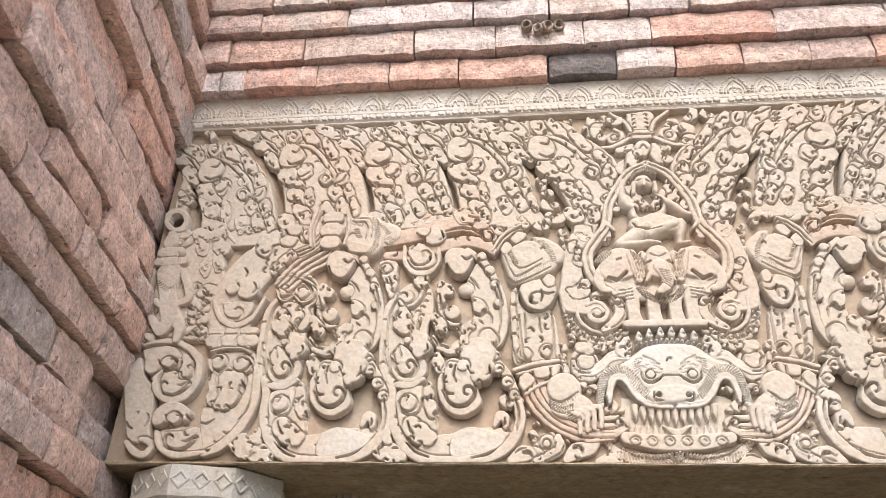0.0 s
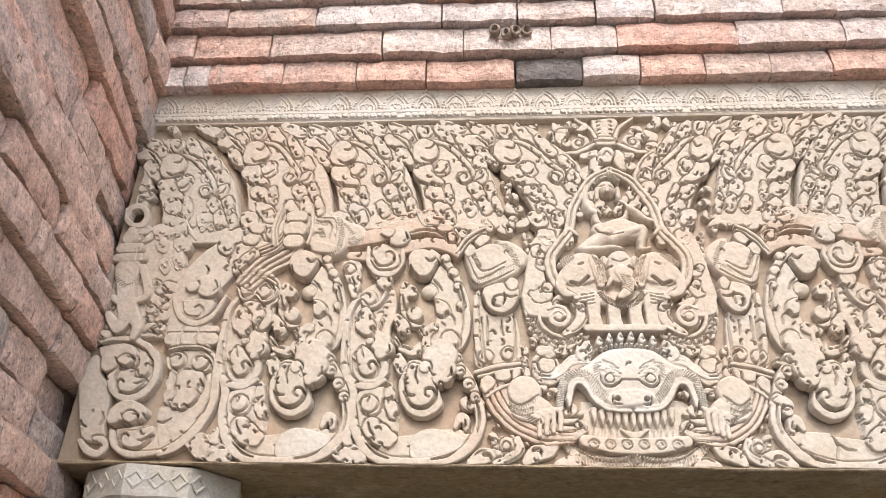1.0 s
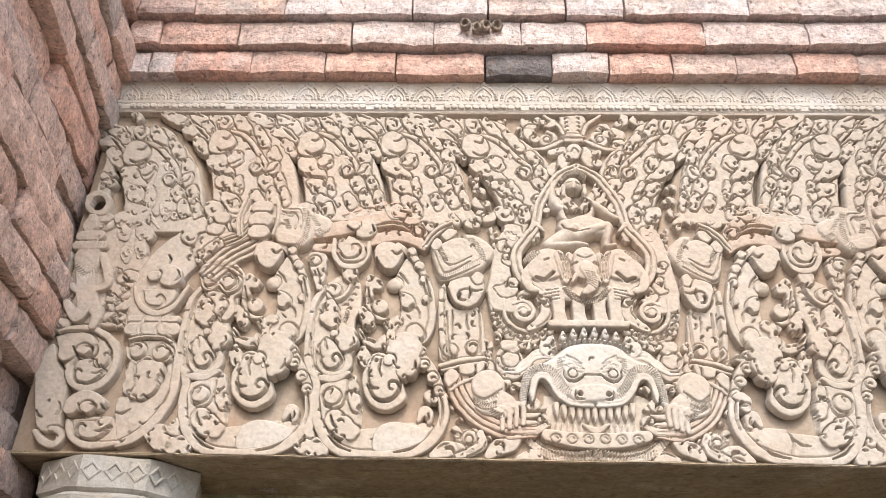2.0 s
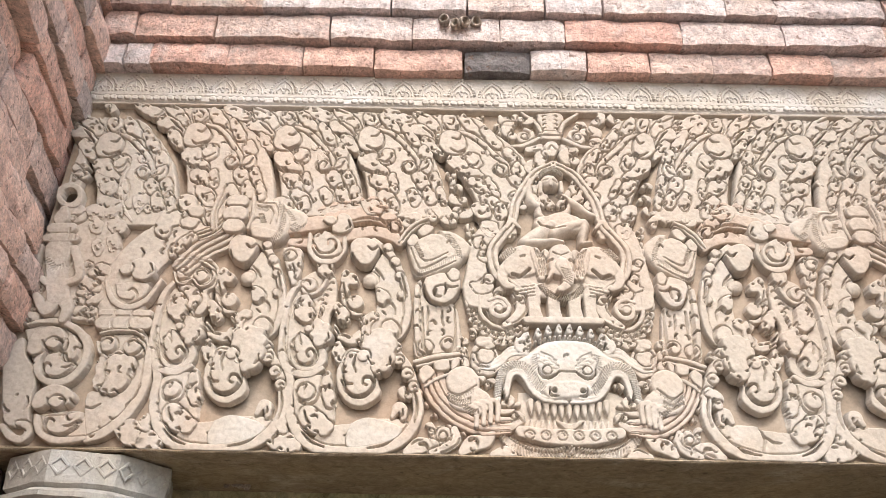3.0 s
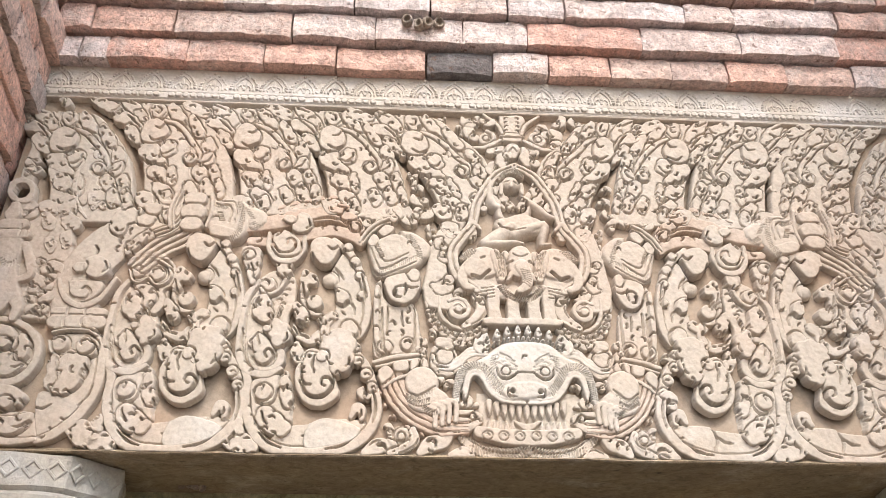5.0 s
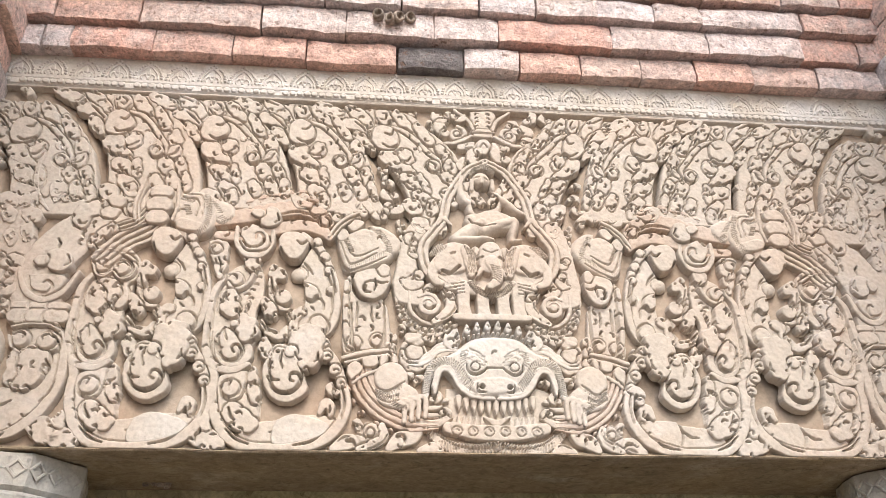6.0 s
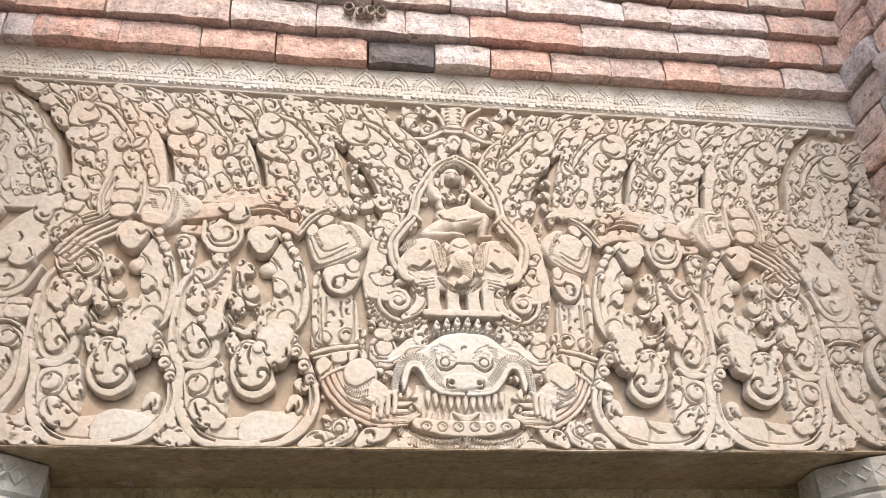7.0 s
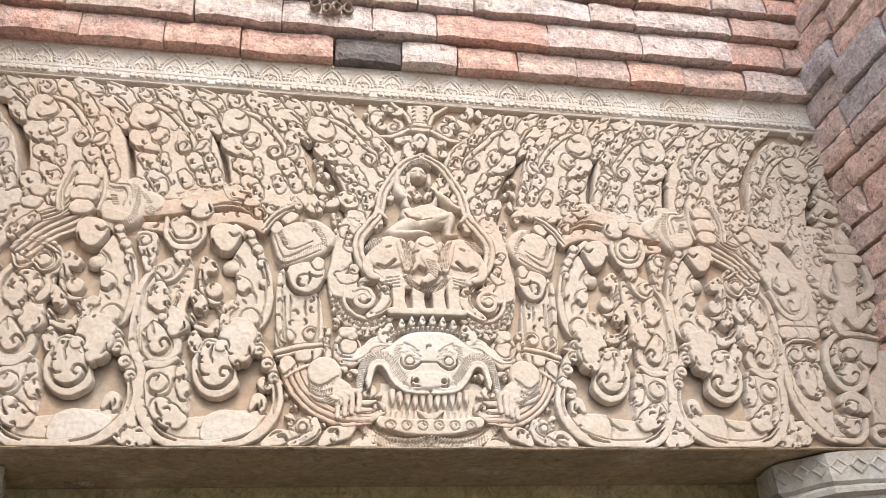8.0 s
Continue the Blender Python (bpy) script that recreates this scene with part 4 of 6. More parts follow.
    up.make("end_scroll", lintel, fret=0)
    lo = Carving(side, 0.002)
    lo.fill([(-1.143, 0.066), (-1.131, 0.079), (-1.054, 0.085), (-1.032, 0.043), (-1.029, 0.024), (-1.061, 0.019), (-1.097, 0.020), (-1.129, 0.039)], 0.022, 0.008)
    lo.add([(-1.145, 0.072), (-1.131, 0.041), (-1.098, 0.021), (-1.061, 0.020), (-1.029, 0.025)], [0.005, 0.008, 0.009, 0.008, 0.005], 0.044, 0.5)
    lo.fill([(-1.126, 0.056), (-1.123, 0.072), (-1.088, 0.074), (-1.049, 0.083), (-1.053, 0.050), (-1.075, 0.035), (-1.100, 0.032), (-1.120, 0.042)], 0.046, 0.006)
    lo.line([(-1.101, 0.059), (-1.112, 0.066), (-1.119, 0.056), (-1.112, 0.039), (-1.092, 0.031), (-1.066, 0.038), (-1.051, 0.063)], 0.0024)
    lo.line([(-1.079, 0.051), (-1.067, 0.051), (-1.057, 0.060)], 0.0020)
    lo.fill([(-1.163, 0.098), (-1.157, 0.124), (-1.130, 0.142), (-1.097, 0.138), (-1.072, 0.118), (-1.079, 0.097), (-1.097, 0.092), (-1.107, 0.084), (-1.125, 0.096), (-1.139, 0.085), (-1.154, 0.086)], 0.056, 0.005)
    lo.add([(-1.109, 0.100)], 0.0165, 0.064, 0.7)
    lo.line([(-1.130, 0.109), (-1.122, 0.094), (-1.105, 0.085), (-1.092, 0.096), (-1.091, 0.107), (-1.101, 0.109)], 0.0024)
    lo.line([(-1.079, 0.110), (-1.074, 0.096), (-1.080, 0.082), (-1.087, 0.073)], 0.0026)
    lo.comma((-1.070, 0.070), 0.007, 3.0, 1, 0.03)
    lo.line([(-1.162, 0.116), (-1.159, 0.125), (-1.151, 0.129)], 0.0018)
    lo.make("end_scroll", lintel, fret=0)
    pad = Carving(side)
    pad.fill([(-1.257, 0.192), (-1.245, 0.239), (-1.227, 0.254), (-1.203, 0.207), (-1.174, 0.174), (-1.168, 0.129), (-1.164, 0.088), (-1.162, 0.056), (-1.201, 0.050), (-1.220, 0.071)], 0.030, 0.010)
    pad.add([(-1.213, 0.050), (-1.190, 0.028), (-1.164, 0.021), (-1.154, 0.036), (-1.166, 0.053), (-1.181, 0.055)], [0.006, 0.009, 0.009, 0.009, 0.008, 0.006], 0.038, 0.5)
    pad.comma((-1.166, 0.036), 0.007, 2.4, -1, 0.02)
    pad.line([(-1.225, 0.097), (-1.218, 0.087), (-1.208, 0.082)])
    pad.line([(-1.178, 0.116), (-1.173, 0.100), (-1.176, 0.088)])
    for p in [(-1.202, 0.119), (-1.254, 0.225)]:
        pad.cut([p], 0.0030, 0.016)
    pad.make("end_leaf", lintel, "plain end leaf beside the brick wall", fret=0)
    ft = Carving(side)
    ft.leaf([(-0.977, 0.047), (-0.960, 0.064), (-0.934, 0.067), (-0.913, 0.048), (-0.900, 0.026), (-0.905, 0.010), (-0.922, 0.012), (-0.951, 0.016)], 0.042)
    ft.line([(-0.976, 0.042), (-0.960, 0.023), (-0.945, 0.011)], 0.0026)
    ft.comma((-0.956, 0.049), 0.008, 1.6, 1, 0.03)
    ft.comma((-0.920, 0.016), 0.006, 3.0, 1, 0.03)
    ft.line([(-0.927, 0.049), (-0.920, 0.048), (-0.914, 0.044)], 0.0020)
    ft.make("corner_leaf", lintel, fret=0)
    # small dancing figure in the corner, worn smooth
    fig = Carving(side, 0.014, 0.0)
    fig.add([(-1.201, 0.479), (-1.190, 0.418), (-1.171, 0.356)], [0.034, 0.024, 0.026], 0.040, 0.5)
    fig.add([(-1.247, 0.484), (-1.244, 0.420), (-1.203, 0.387)], [0.010, 0.011, 0.009], 0.038)
    fig.add([(-1.164, 0.482), (-1.134, 0.409), (-1.163, 0.387)], [0.010, 0.011, 0.009], 0.038)
    fig.add([(-1.171, 0.356), (-1.187, 0.319), (-1.220, 0.354)], [0.020, 0.016, 0.009], 0.036)
    fig.add([(-1.162, 0.356), (-1.141, 0.325), (-1.143, 0.293)], [0.018, 0.014, 0.009], 0.036)
    fig.add([(-1.234, 0.508), (-1.170, 0.510)], 0.013, 0.044, 0.6)
    fig.add([(-1.229, 0.536), (-1.186, 0.538)], 0.015, 0.040, 0.6)
    fig.add([(-1.217, 0.566), (-1.216, 0.592)], [0.020, 0.010], 0.036, 0.5)
    for k in range(5):
        fig.cut([(-1.185 + 0.016 * k, 0.535), (-1.185 + 0.016 * k, 0.505)], 0.0016, 0.010)
    fig.ticks([(-1.224, 0.451), (-1.189, 0.426), (-1.157, 0.449)], 0.008, 0.0012, 0.006, 0.012)
    fig.make("corner_figure", lintel, "small worn figure in a crown", fret=0)


for side in (-1, 1):
    outer_stem(side)
hole = Carving(-1)
hole.fill([(-1.257, 0.664), (-1.235, 0.679), (-1.198, 0.669), (-1.183, 0.632), (-1.191, 0.604), (-1.231, 0.607), (-1.251, 0.630)], 0.046, 0.006)
hole.sink([(-1.239, 0.637), (-1.233, 0.658), (-1.213, 0.660), (-1.200, 0.641), (-1.204, 0.623), (-1.222, 0.619)], 0.2, 0.001)
hole.line([(-1.240, 0.731), (-1.221, 0.725), (-1.206, 0.700), (-1.207, 0.679)])
hole.comma((-1.225, 0.707), 0.008, 2.0, 1, 0.03)
hole.make("socket", lintel, "round socket hole near the end of the stone", fret=0)
gap = Carving(-1)
gap.add([(1.115, 0.66), (1.135, 0.685), (1.16, 0.67)], [0.018, 0.016, 0.014], 0.05)
gap.add([(1.120, 0.64), (1.150, 0.636)], [0.014, 0.014], 0.05)
gap.sink([(1.117, 0.655), (1.135, 0.672), (1.153, 0.658), (1.148, 0.640), (1.122, 0.642)], 0.2, 0.001)
gap.make("socket", lintel, "broken hollow near the end of the stone", fret=0)


# ---- the beam of the garland with its lion heads ----
def beam(side):
    b = Carving(side)
    b.add([(-0.674, 0.556), (-0.593, 0.574), (-0.511, 0.596), (-0.448, 0.601), (-0.409, 0.582), (-0.392, 0.559)], [0.020, 0.024, 0.024, 0.024, 0.022, 0.016], 0.044, 0.6)
    b.add([(-0.647, 0.515), (-0.573, 0.516), (-0.504, 0.540), (-0.452, 0.551), (-0.402, 0.536), (-0.384, 0.517)], [0.012, 0.016, 0.018, 0.017, 0.016, 0.010], 0.050, 0.4)
    b.line([(-0.622, 0.587), (-0.592, 0.597), (-0.540, 0.614), (-0.471, 0.624), (-0.422, 0.615)], 0.0024)
    b.line([(-0.503, 0.581), (-0.468, 0.589), (-0.423, 0.580)], 0.0026)
    b.line([(-0.506, 0.566), (-0.461, 0.576), (-0.414, 0.562)], 0.0026)
    b.line([(-0.644, 0.537), (-0.606, 0.545), (-0.576, 0.549)], 0.0024)
    b.leaf([(-0.472, 0.617), (-0.452, 0.633), (-0.420, 0.623), (-0.426, 0.603), (-0.455, 0.601)], 0.062)
    b.leaf([(-0.438, 0.591), (-0.413, 0.605), (-0.399, 0.592), (-0.415, 0.575)], 0.056)
    b.comma((-0.456, 0.614), 0.007, 2.2, 1, 0.03)
    b.add([(-0.400, 0.565)], 0.0160, 0.062, 0.6)
    b.line([(-0.412, 0.575), (-0.408, 0.554), (-0.394, 0.549), (-0.388, 0.566), (-0.399, 0.574)], 0.0022)
    b.edge_hooks([(-0.596, 0.604), (-0.541, 0.625), (-0.486, 0.639), (-0.415, 0.645)], 0.018, 0.030, 0.046, 1, 0.0, 31)
    for k, c in enumerate([(-0.629, 0.520), (-0.604, 0.517), (-0.497, 0.560), (-0.472, 0.557), (-0.442, 0.558)]):
        b.comma(c, 0.007, 4.6 + k, 1, 0.028)
    b.make("garland_beam", lintel, "arched beam of the garland", SAND_PINK, fret=0)
    curl = Carving(side, 0.003)
    curl.add([(-0.604, 0.538), (-0.601, 0.497), (-0.577, 0.466), (-0.541, 0.465), (-0.521, 0.495), (-0.520, 0.537)], [0.005, 0.008, 0.009, 0.009, 0.008, 0.005], 0.048, 0.5)
    curl.fill([(-0.594, 0.535), (-0.568, 0.547), (-0.533, 0.524), (-0.525, 0.492), (-0.542, 0.474), (-0.575, 0.475), (-0.594, 0.500)], 0.056, 0.006)
    curl.line([(-0.593, 0.510), (-0.576, 0.486), (-0.551, 0.485), (-0.539, 0.501), (-0.545, 0.519), (-0.557, 0.520), (-0.559, 0.507)], 0.0026)
    curl.fill([(-0.551, 0.543), (-0.551, 0.570), (-0.535, 0.595), (-0.510, 0.589), (-0.501, 0.560), (-0.512, 0.540), (-0.534, 0.535)], 0.086, 0.008, 0.004)
    curl.fill([(-0.579, 0.575), (-0.569, 0.588), (-0.546, 0.585), (-0.545, 0.566), (-0.561, 0.562)], 0.074, 0.006)
    curl.line([(-0.580, 0.561), (-0.576, 0.542), (-0.586, 0.529)], 0.0026)
    curl.line([(-0.513, 0.573), (-0.508, 0.558), (-0.516, 0.548)], 0.0020)
    curl.make("rolled_leaf", lintel, fret=0)
    ring = Carving(side, 0.006)
    for y, w in ((0.626, 0.020), (0.588, 0.023), (0.553, 0.019)):
        ring.add([(-0.803, y), (-0.785, y)], w, 0.064, 0.6)
    for x in (-0.832, -0.84):
        ring.add([(x, 0.65), (x - 0.01, 0.59), (x - 0.004, 0.545)], 0.005, 0.058)
    ring.add([(-0.757, 0.645), (-0.750, 0.59), (-0.757, 0.548)], 0.005, 0.058)
    ring.make("ring", lintel, "cushioned ring on the garland", fret=0)
    lion = Carving(side, 0.002, 0.0, 1.05)
    lion.fill([(-0.763, 0.617), (-0.726, 0.637), (-0.676, 0.631), (-0.651, 0.593), (-0.656, 0.540), (-0.682, 0.511), (-0.727, 0.519), (-0.759, 0.551)], 0.048, 0.012, 0.004)
    lion.fill([(-0.681, 0.616), (-0.639, 0.613), (-0.611, 0.587), (-0.617, 0.551), (-0.650, 0.540), (-0.670, 0.568)], 0.046, 0.014, 0.004)
    lion.fill([(-0.756, 0.545), (-0.735, 0.558), (-0.698, 0.549), (-0.680, 0.540), (-0.686, 0.520), (-0.719, 0.518), (-0.745, 0.527)], 0.062, 0.006)
    lion.line([(-0.759, 0.629), (-0.734, 0.613), (-0.712, 0.612), (-0.701, 0.595), (-0.705, 0.562)], 0.0016, 0.010)
    lion.line([(-0.754, 0.636), (-0.727, 0.623), (-0.702, 0.622), (-0.690, 0.599), (-0.691, 0.559)], 0.0014, 0.010)
    lion.ticks([(-0.751, 0.614), (-0.713, 0.603)], 0.006, 0.0014, 0.009, 0.011)
    lion.ticks([(-0.731, 0.591), (-0.719, 0.562)], 0.006, 0.0014, 0.009, 0.012)
    lion.ticks([(-0.687, 0.626), (-0.676, 0.584), (-0.678, 0.540), (-0.696, 0.514)], 0.006, 0.0011, 0.005, 0.013)
    lion.ticks([(-0.650, 0.563), (-0.629, 0.551), (-0.614, 0.564)], 0.006, 0.0011, 0.005, 0.012)
    lion.ticks([(-0.669, 0.606), (-0.648, 0.573)], 0.006, 0.0011, 0.005, 0.010)
    lion.comma((-0.739, 0.574), 0.006, 1.0, 1, 0.02)
    lion.make("lion_head", lintel, "worn grey lion head biting the garland", SAND, fret=0)
    # neck, crowned head, and the upright stem that ends in the monster's hand
    neck = Carving(side, 0.002)
    neck.add([(-0.387, 0.520), (-0.369, 0.553), (-0.345, 0.576), (-0.318, 0.590)], [0.004, 0.005, 0.005, 0.004], 0.054)
    neck.add([(-0.379, 0.514), (-0.361, 0.544), (-0.339, 0.565), (-0.315, 0.577)], [0.003, 0.004, 0.004, 0.003], 0.058)
    neck.fill([(-0.369, 0.521), (-0.354, 0.544), (-0.337, 0.528), (-0.346, 0.509), (-0.362, 0.505)], 0.062, 0.006)
    neck.fill([(-0.347, 0.549), (-0.325, 0.570), (-0.303, 0.564), (-0.308, 0.548), (-0.330, 0.533)], 0.062, 0.006)
    neck.make("ring", lintel, "cushioned ring under the crowned head", fret=0)
    crown = Carving(side, 0.001, 0.0, 1.05)
    crown.fill([(-0.370, 0.514), (-0.348, 0.528), (-0.303, 0.550), (-0.258, 0.530), (-0.228, 0.497), (-0.237, 0.461), (-0.271, 0.442), (-0.321, 0.425), (-0.351, 0.440)], 0.050, 0.010, 0.006)
    crown.fill([(-0.293, 0.561), (-0.256, 0.556), (-0.214, 0.521), (-0.217, 0.483), (-0.255, 0.464), (-0.283, 0.504)], 0.050, 0.014, 0.004)
    for line in ([(-0.368, 0.499), (-0.352, 0.449), (-0.331, 0.431), (-0.291, 0.446), (-0.250, 0.468)], [(-0.358, 0.502), (-0.341, 0.459), (-0.325, 0.447), (-0.271, 0.477)], [(-0.350, 0.512), (-0.331, 0.473), (-0.309, 0.469), (-0.269, 0.490)]):
        crown.line(line, 0.0016, 0.010)
    crown.ticks([(-0.349, 0.518), (-0.331, 0.477)], 0.006, 0.0014, 0.009, 0.011)
    crown.ticks([(-0.338, 0.437), (-0.291, 0.457), (-0.250, 0.479)], 0.006, 0.0010, 0.004, 0.009)
    crown.ticks([(-0.272, 0.542), (-0.247, 0.504), (-0.242, 0.476)], 0.006, 0.0011, 0.005, 0.014)
    crown.comma((-0.265, 0.517), 0.006, 1.0, 1, 0.02)
    crown.make("lion_head", lintel, "worn crowned head at the end of the garland", SAND, fret=0)
    stem = Carving(side)
    stem.fill([(-0.344, 0.410), (-0.331, 0.422), (-0.323, 0.380), (-0.296, 0.354), (-0.249, 0.355), (-0.240, 0.233), (-0.333, 0.222), (-0.343, 0.322)], 0.030, 0.006)
    stem.add([(-0.339, 0.402), (-0.339, 0.343), (-0.335, 0.279), (-0.326, 0.235)], [0.006, 0.007, 0.007, 0.006], 0.044, 0.5)
    stem.line([(-0.326, 0.348), (-0.322, 0.280), (-0.316, 0.241), (-0.301, 0.233)], 0.0024)
    stem.line([(-0.313, 0.351), (-0.311, 0.294)], 0.0022)
    stem.line([(-0.251, 0.352), (-0.248, 0.281), (-0.253, 0.248), (-0.265, 0.237)], 0.0024)
    for c, a in (((-0.315, 0.249), 2.6), ((-0.264, 0.257), 0.6)):
        stem.add([c], 0.0165, 0.050, 0.6)
        stem.comma(c, 0.008, a, 1, 0.03)
    for k, c in enumerate([(-0.301, 0.308), (-0.281, 0.286), (-0.260, 0.318), (-0.305, 0.283), (-0.267, 0.345), (-0.339, 0.380), (-0.334, 0.333), (-0.336, 0.293)]):
        stem.comma(c, 0.007, 1.2 * k, (1, -1)[k % 2], 0.03)
    stem.line([(-0.279, 0.340), (-0.279, 0.320), (-0.275, 0.303)], 0.0020)
    stem.add([(-0.338, 0.211), (-0.293, 0.225), (-0.240, 0.232)], 0.0055, 0.052)
    stem.add([(-0.333, 0.200), (-0.286, 0.213), (-0.240, 0.221)], 0.0040, 0.048)
    stem.make("garland", lintel, "upright stem of the garland", fret=0)
    disc = Carving(side, 0.006)
    disc.fill([(-0.326, 0.403), (-0.317, 0.422), (-0.277, 0.435), (-0.244, 0.430), (-0.236, 0.405), (-0.249, 0.370), (-0.275, 0.352), (-0.306, 0.363)], 0.060, 0.010, 0.006)
    disc.fill([(-0.271, 0.432), (-0.257, 0.448), (-0.239, 0.439), (-0.241, 0.418), (-0.257, 0.412)], 0.066, 0.006)
    disc.comma((-0.287, 0.380), 0.011, 2.6, 1, 0.035)
    disc.line([(-0.273, 0.404), (-0.270, 0.390), (-0.275, 0.375)], 0.0020)
    disc.line([(-0.297, 0.393), (-0.281, 0.399), (-0.257, 0.394), (-0.244, 0.397)], 0.0020)
    disc.make("round_leaf", lintel, fret=0)
    low = Carving(side)
    low.fill([(-0.330, 0.192), (-0.311, 0.205), (-0.292, 0.192), (-0.298, 0.174), (-0.316, 0.156), (-0.327, 0.171)], 0.060, 0.006)
    low.fill([(-0.299, 0.208), (-0.274, 0.220), (-0.259, 0.212), (-0.263, 0.192), (-0.290, 0.189)], 0.064, 0.006)
    low.fill([(-0.259, 0.214), (-0.242, 0.225), (-0.239, 0.206), (-0.255, 0.191)], 0.056, 0.005)
    low.add([(-0.314, 0.153), (-0.289, 0.172), (-0.255, 0.186)], [0.004, 0.005, 0.004], 0.052)
    low.make("ring", lintel, "cushioned ring over the garland's foot", fret=0)
    gar = Carving(side)
    for k, (o, h) in enumerate(((0.0, 0.040), (0.013, 0.044), (0.026, 0.042), (0.039, 0.036))):
        p = [(-0.322, 0.181), (-0.300, 0.129), (-0.259, 0.085), (-0.196, 0.055), (-0.131, 0.058)]
        n = [(p[0][0] + o, p[0][1] + 0.3 * o), (p[1][0] + o * 0.9, p[1][1] + o * 0.5), (p[2][0] + o * 0.6, p[2][1] + o * 0.8), (p[3][0] + o * 0.2, p[3][1] + o), (p[4][0], p[4][1] + o * 0.6)]
        gar.add(n, [0.008, 0.0085, 0.0085, 0.0085, 0.006], h, 0.3)
    gar.edge_hooks([(-0.327, 0.162), (-0.303, 0.108), (-0.248, 0.063), (-0.185, 0.043)], 0.010, 0.035, 0.034, 1, -0.006, 44)
    gar.make("garland", lintel, "foot of the garland held by the monster", SAND_PINK)
    arm = Carving(side, 0.004, 0.0)
    arm.add([(-0.231, 0.166)], 0.038, 0.052, 0.55)
    arm.add([(-0.230, 0.133), (-0.198, 0.120)], [0.036, 0.030], 0.050, 0.65)
    arm.ticks([(-0.268, 0.142), (-0.240, 0.129), (-0.205, 0.148)], 0.006, 0.0012, 0.010, 0.009)
    arm.ticks([(-0.266, 0.130), (-0.238, 0.118), (-0.210, 0.125)], 0.006, 0.0012, 0.010, 0.009)
    arm.cut([(-0.268, 0.148), (-0.239, 0.135), (-0.202, 0.156)], 0.0015, 0.010)
    arm.cut([(-0.267, 0.123), (-0.238, 0.110), (-0.214, 0.115)], 0.0015, 0.010)
    arm.ticks([(-0.226, 0.108), (-0.208, 0.095), (-0.193, 0.100)], 0.006, 0.0012, 0.009, 0.010)
    for k in range(4):
        x, y = -0.205 + 0.0150 * k, 0.100 + 0.0045 * k
        arm.add([(x - 0.014, y + 0.010), (x + 0.004, y + 0.004), (x + 0.004, y - 0.034)], [0.0065, 0.0066, 0.0058], 0.060, 0.4)
    arm.make("claw", lintel, "clawed hand gripping the garland", SAND, fret=0)
    shoot = Carving(side)
    for k, y in enumerate((726, 738, 750)):
        c = ((-0.154, 0.117), (-0.155, 0.100), (-0.156, 0.083))[k]
        shoot.add([c, (c[0] + 0.045, c[1] + 0.001)], [0.007, 0.006], 0.044, 0.4)
    shoot.add([(-0.169, 0.067), (-0.130, 0.067), (-0.100, 0.082)], [0.010, 0.010, 0.005], 0.040)
    shoot.hook((-0.132, 0.120), 0.016, 0.5, 1, 0.044)
    shoot.hook((-0.113, 0.095), 0.014, 0.0, -1, 0.044)
    shoot.make("leaf_shoot", lintel)


for side in (-1, 1):
    beam(side)


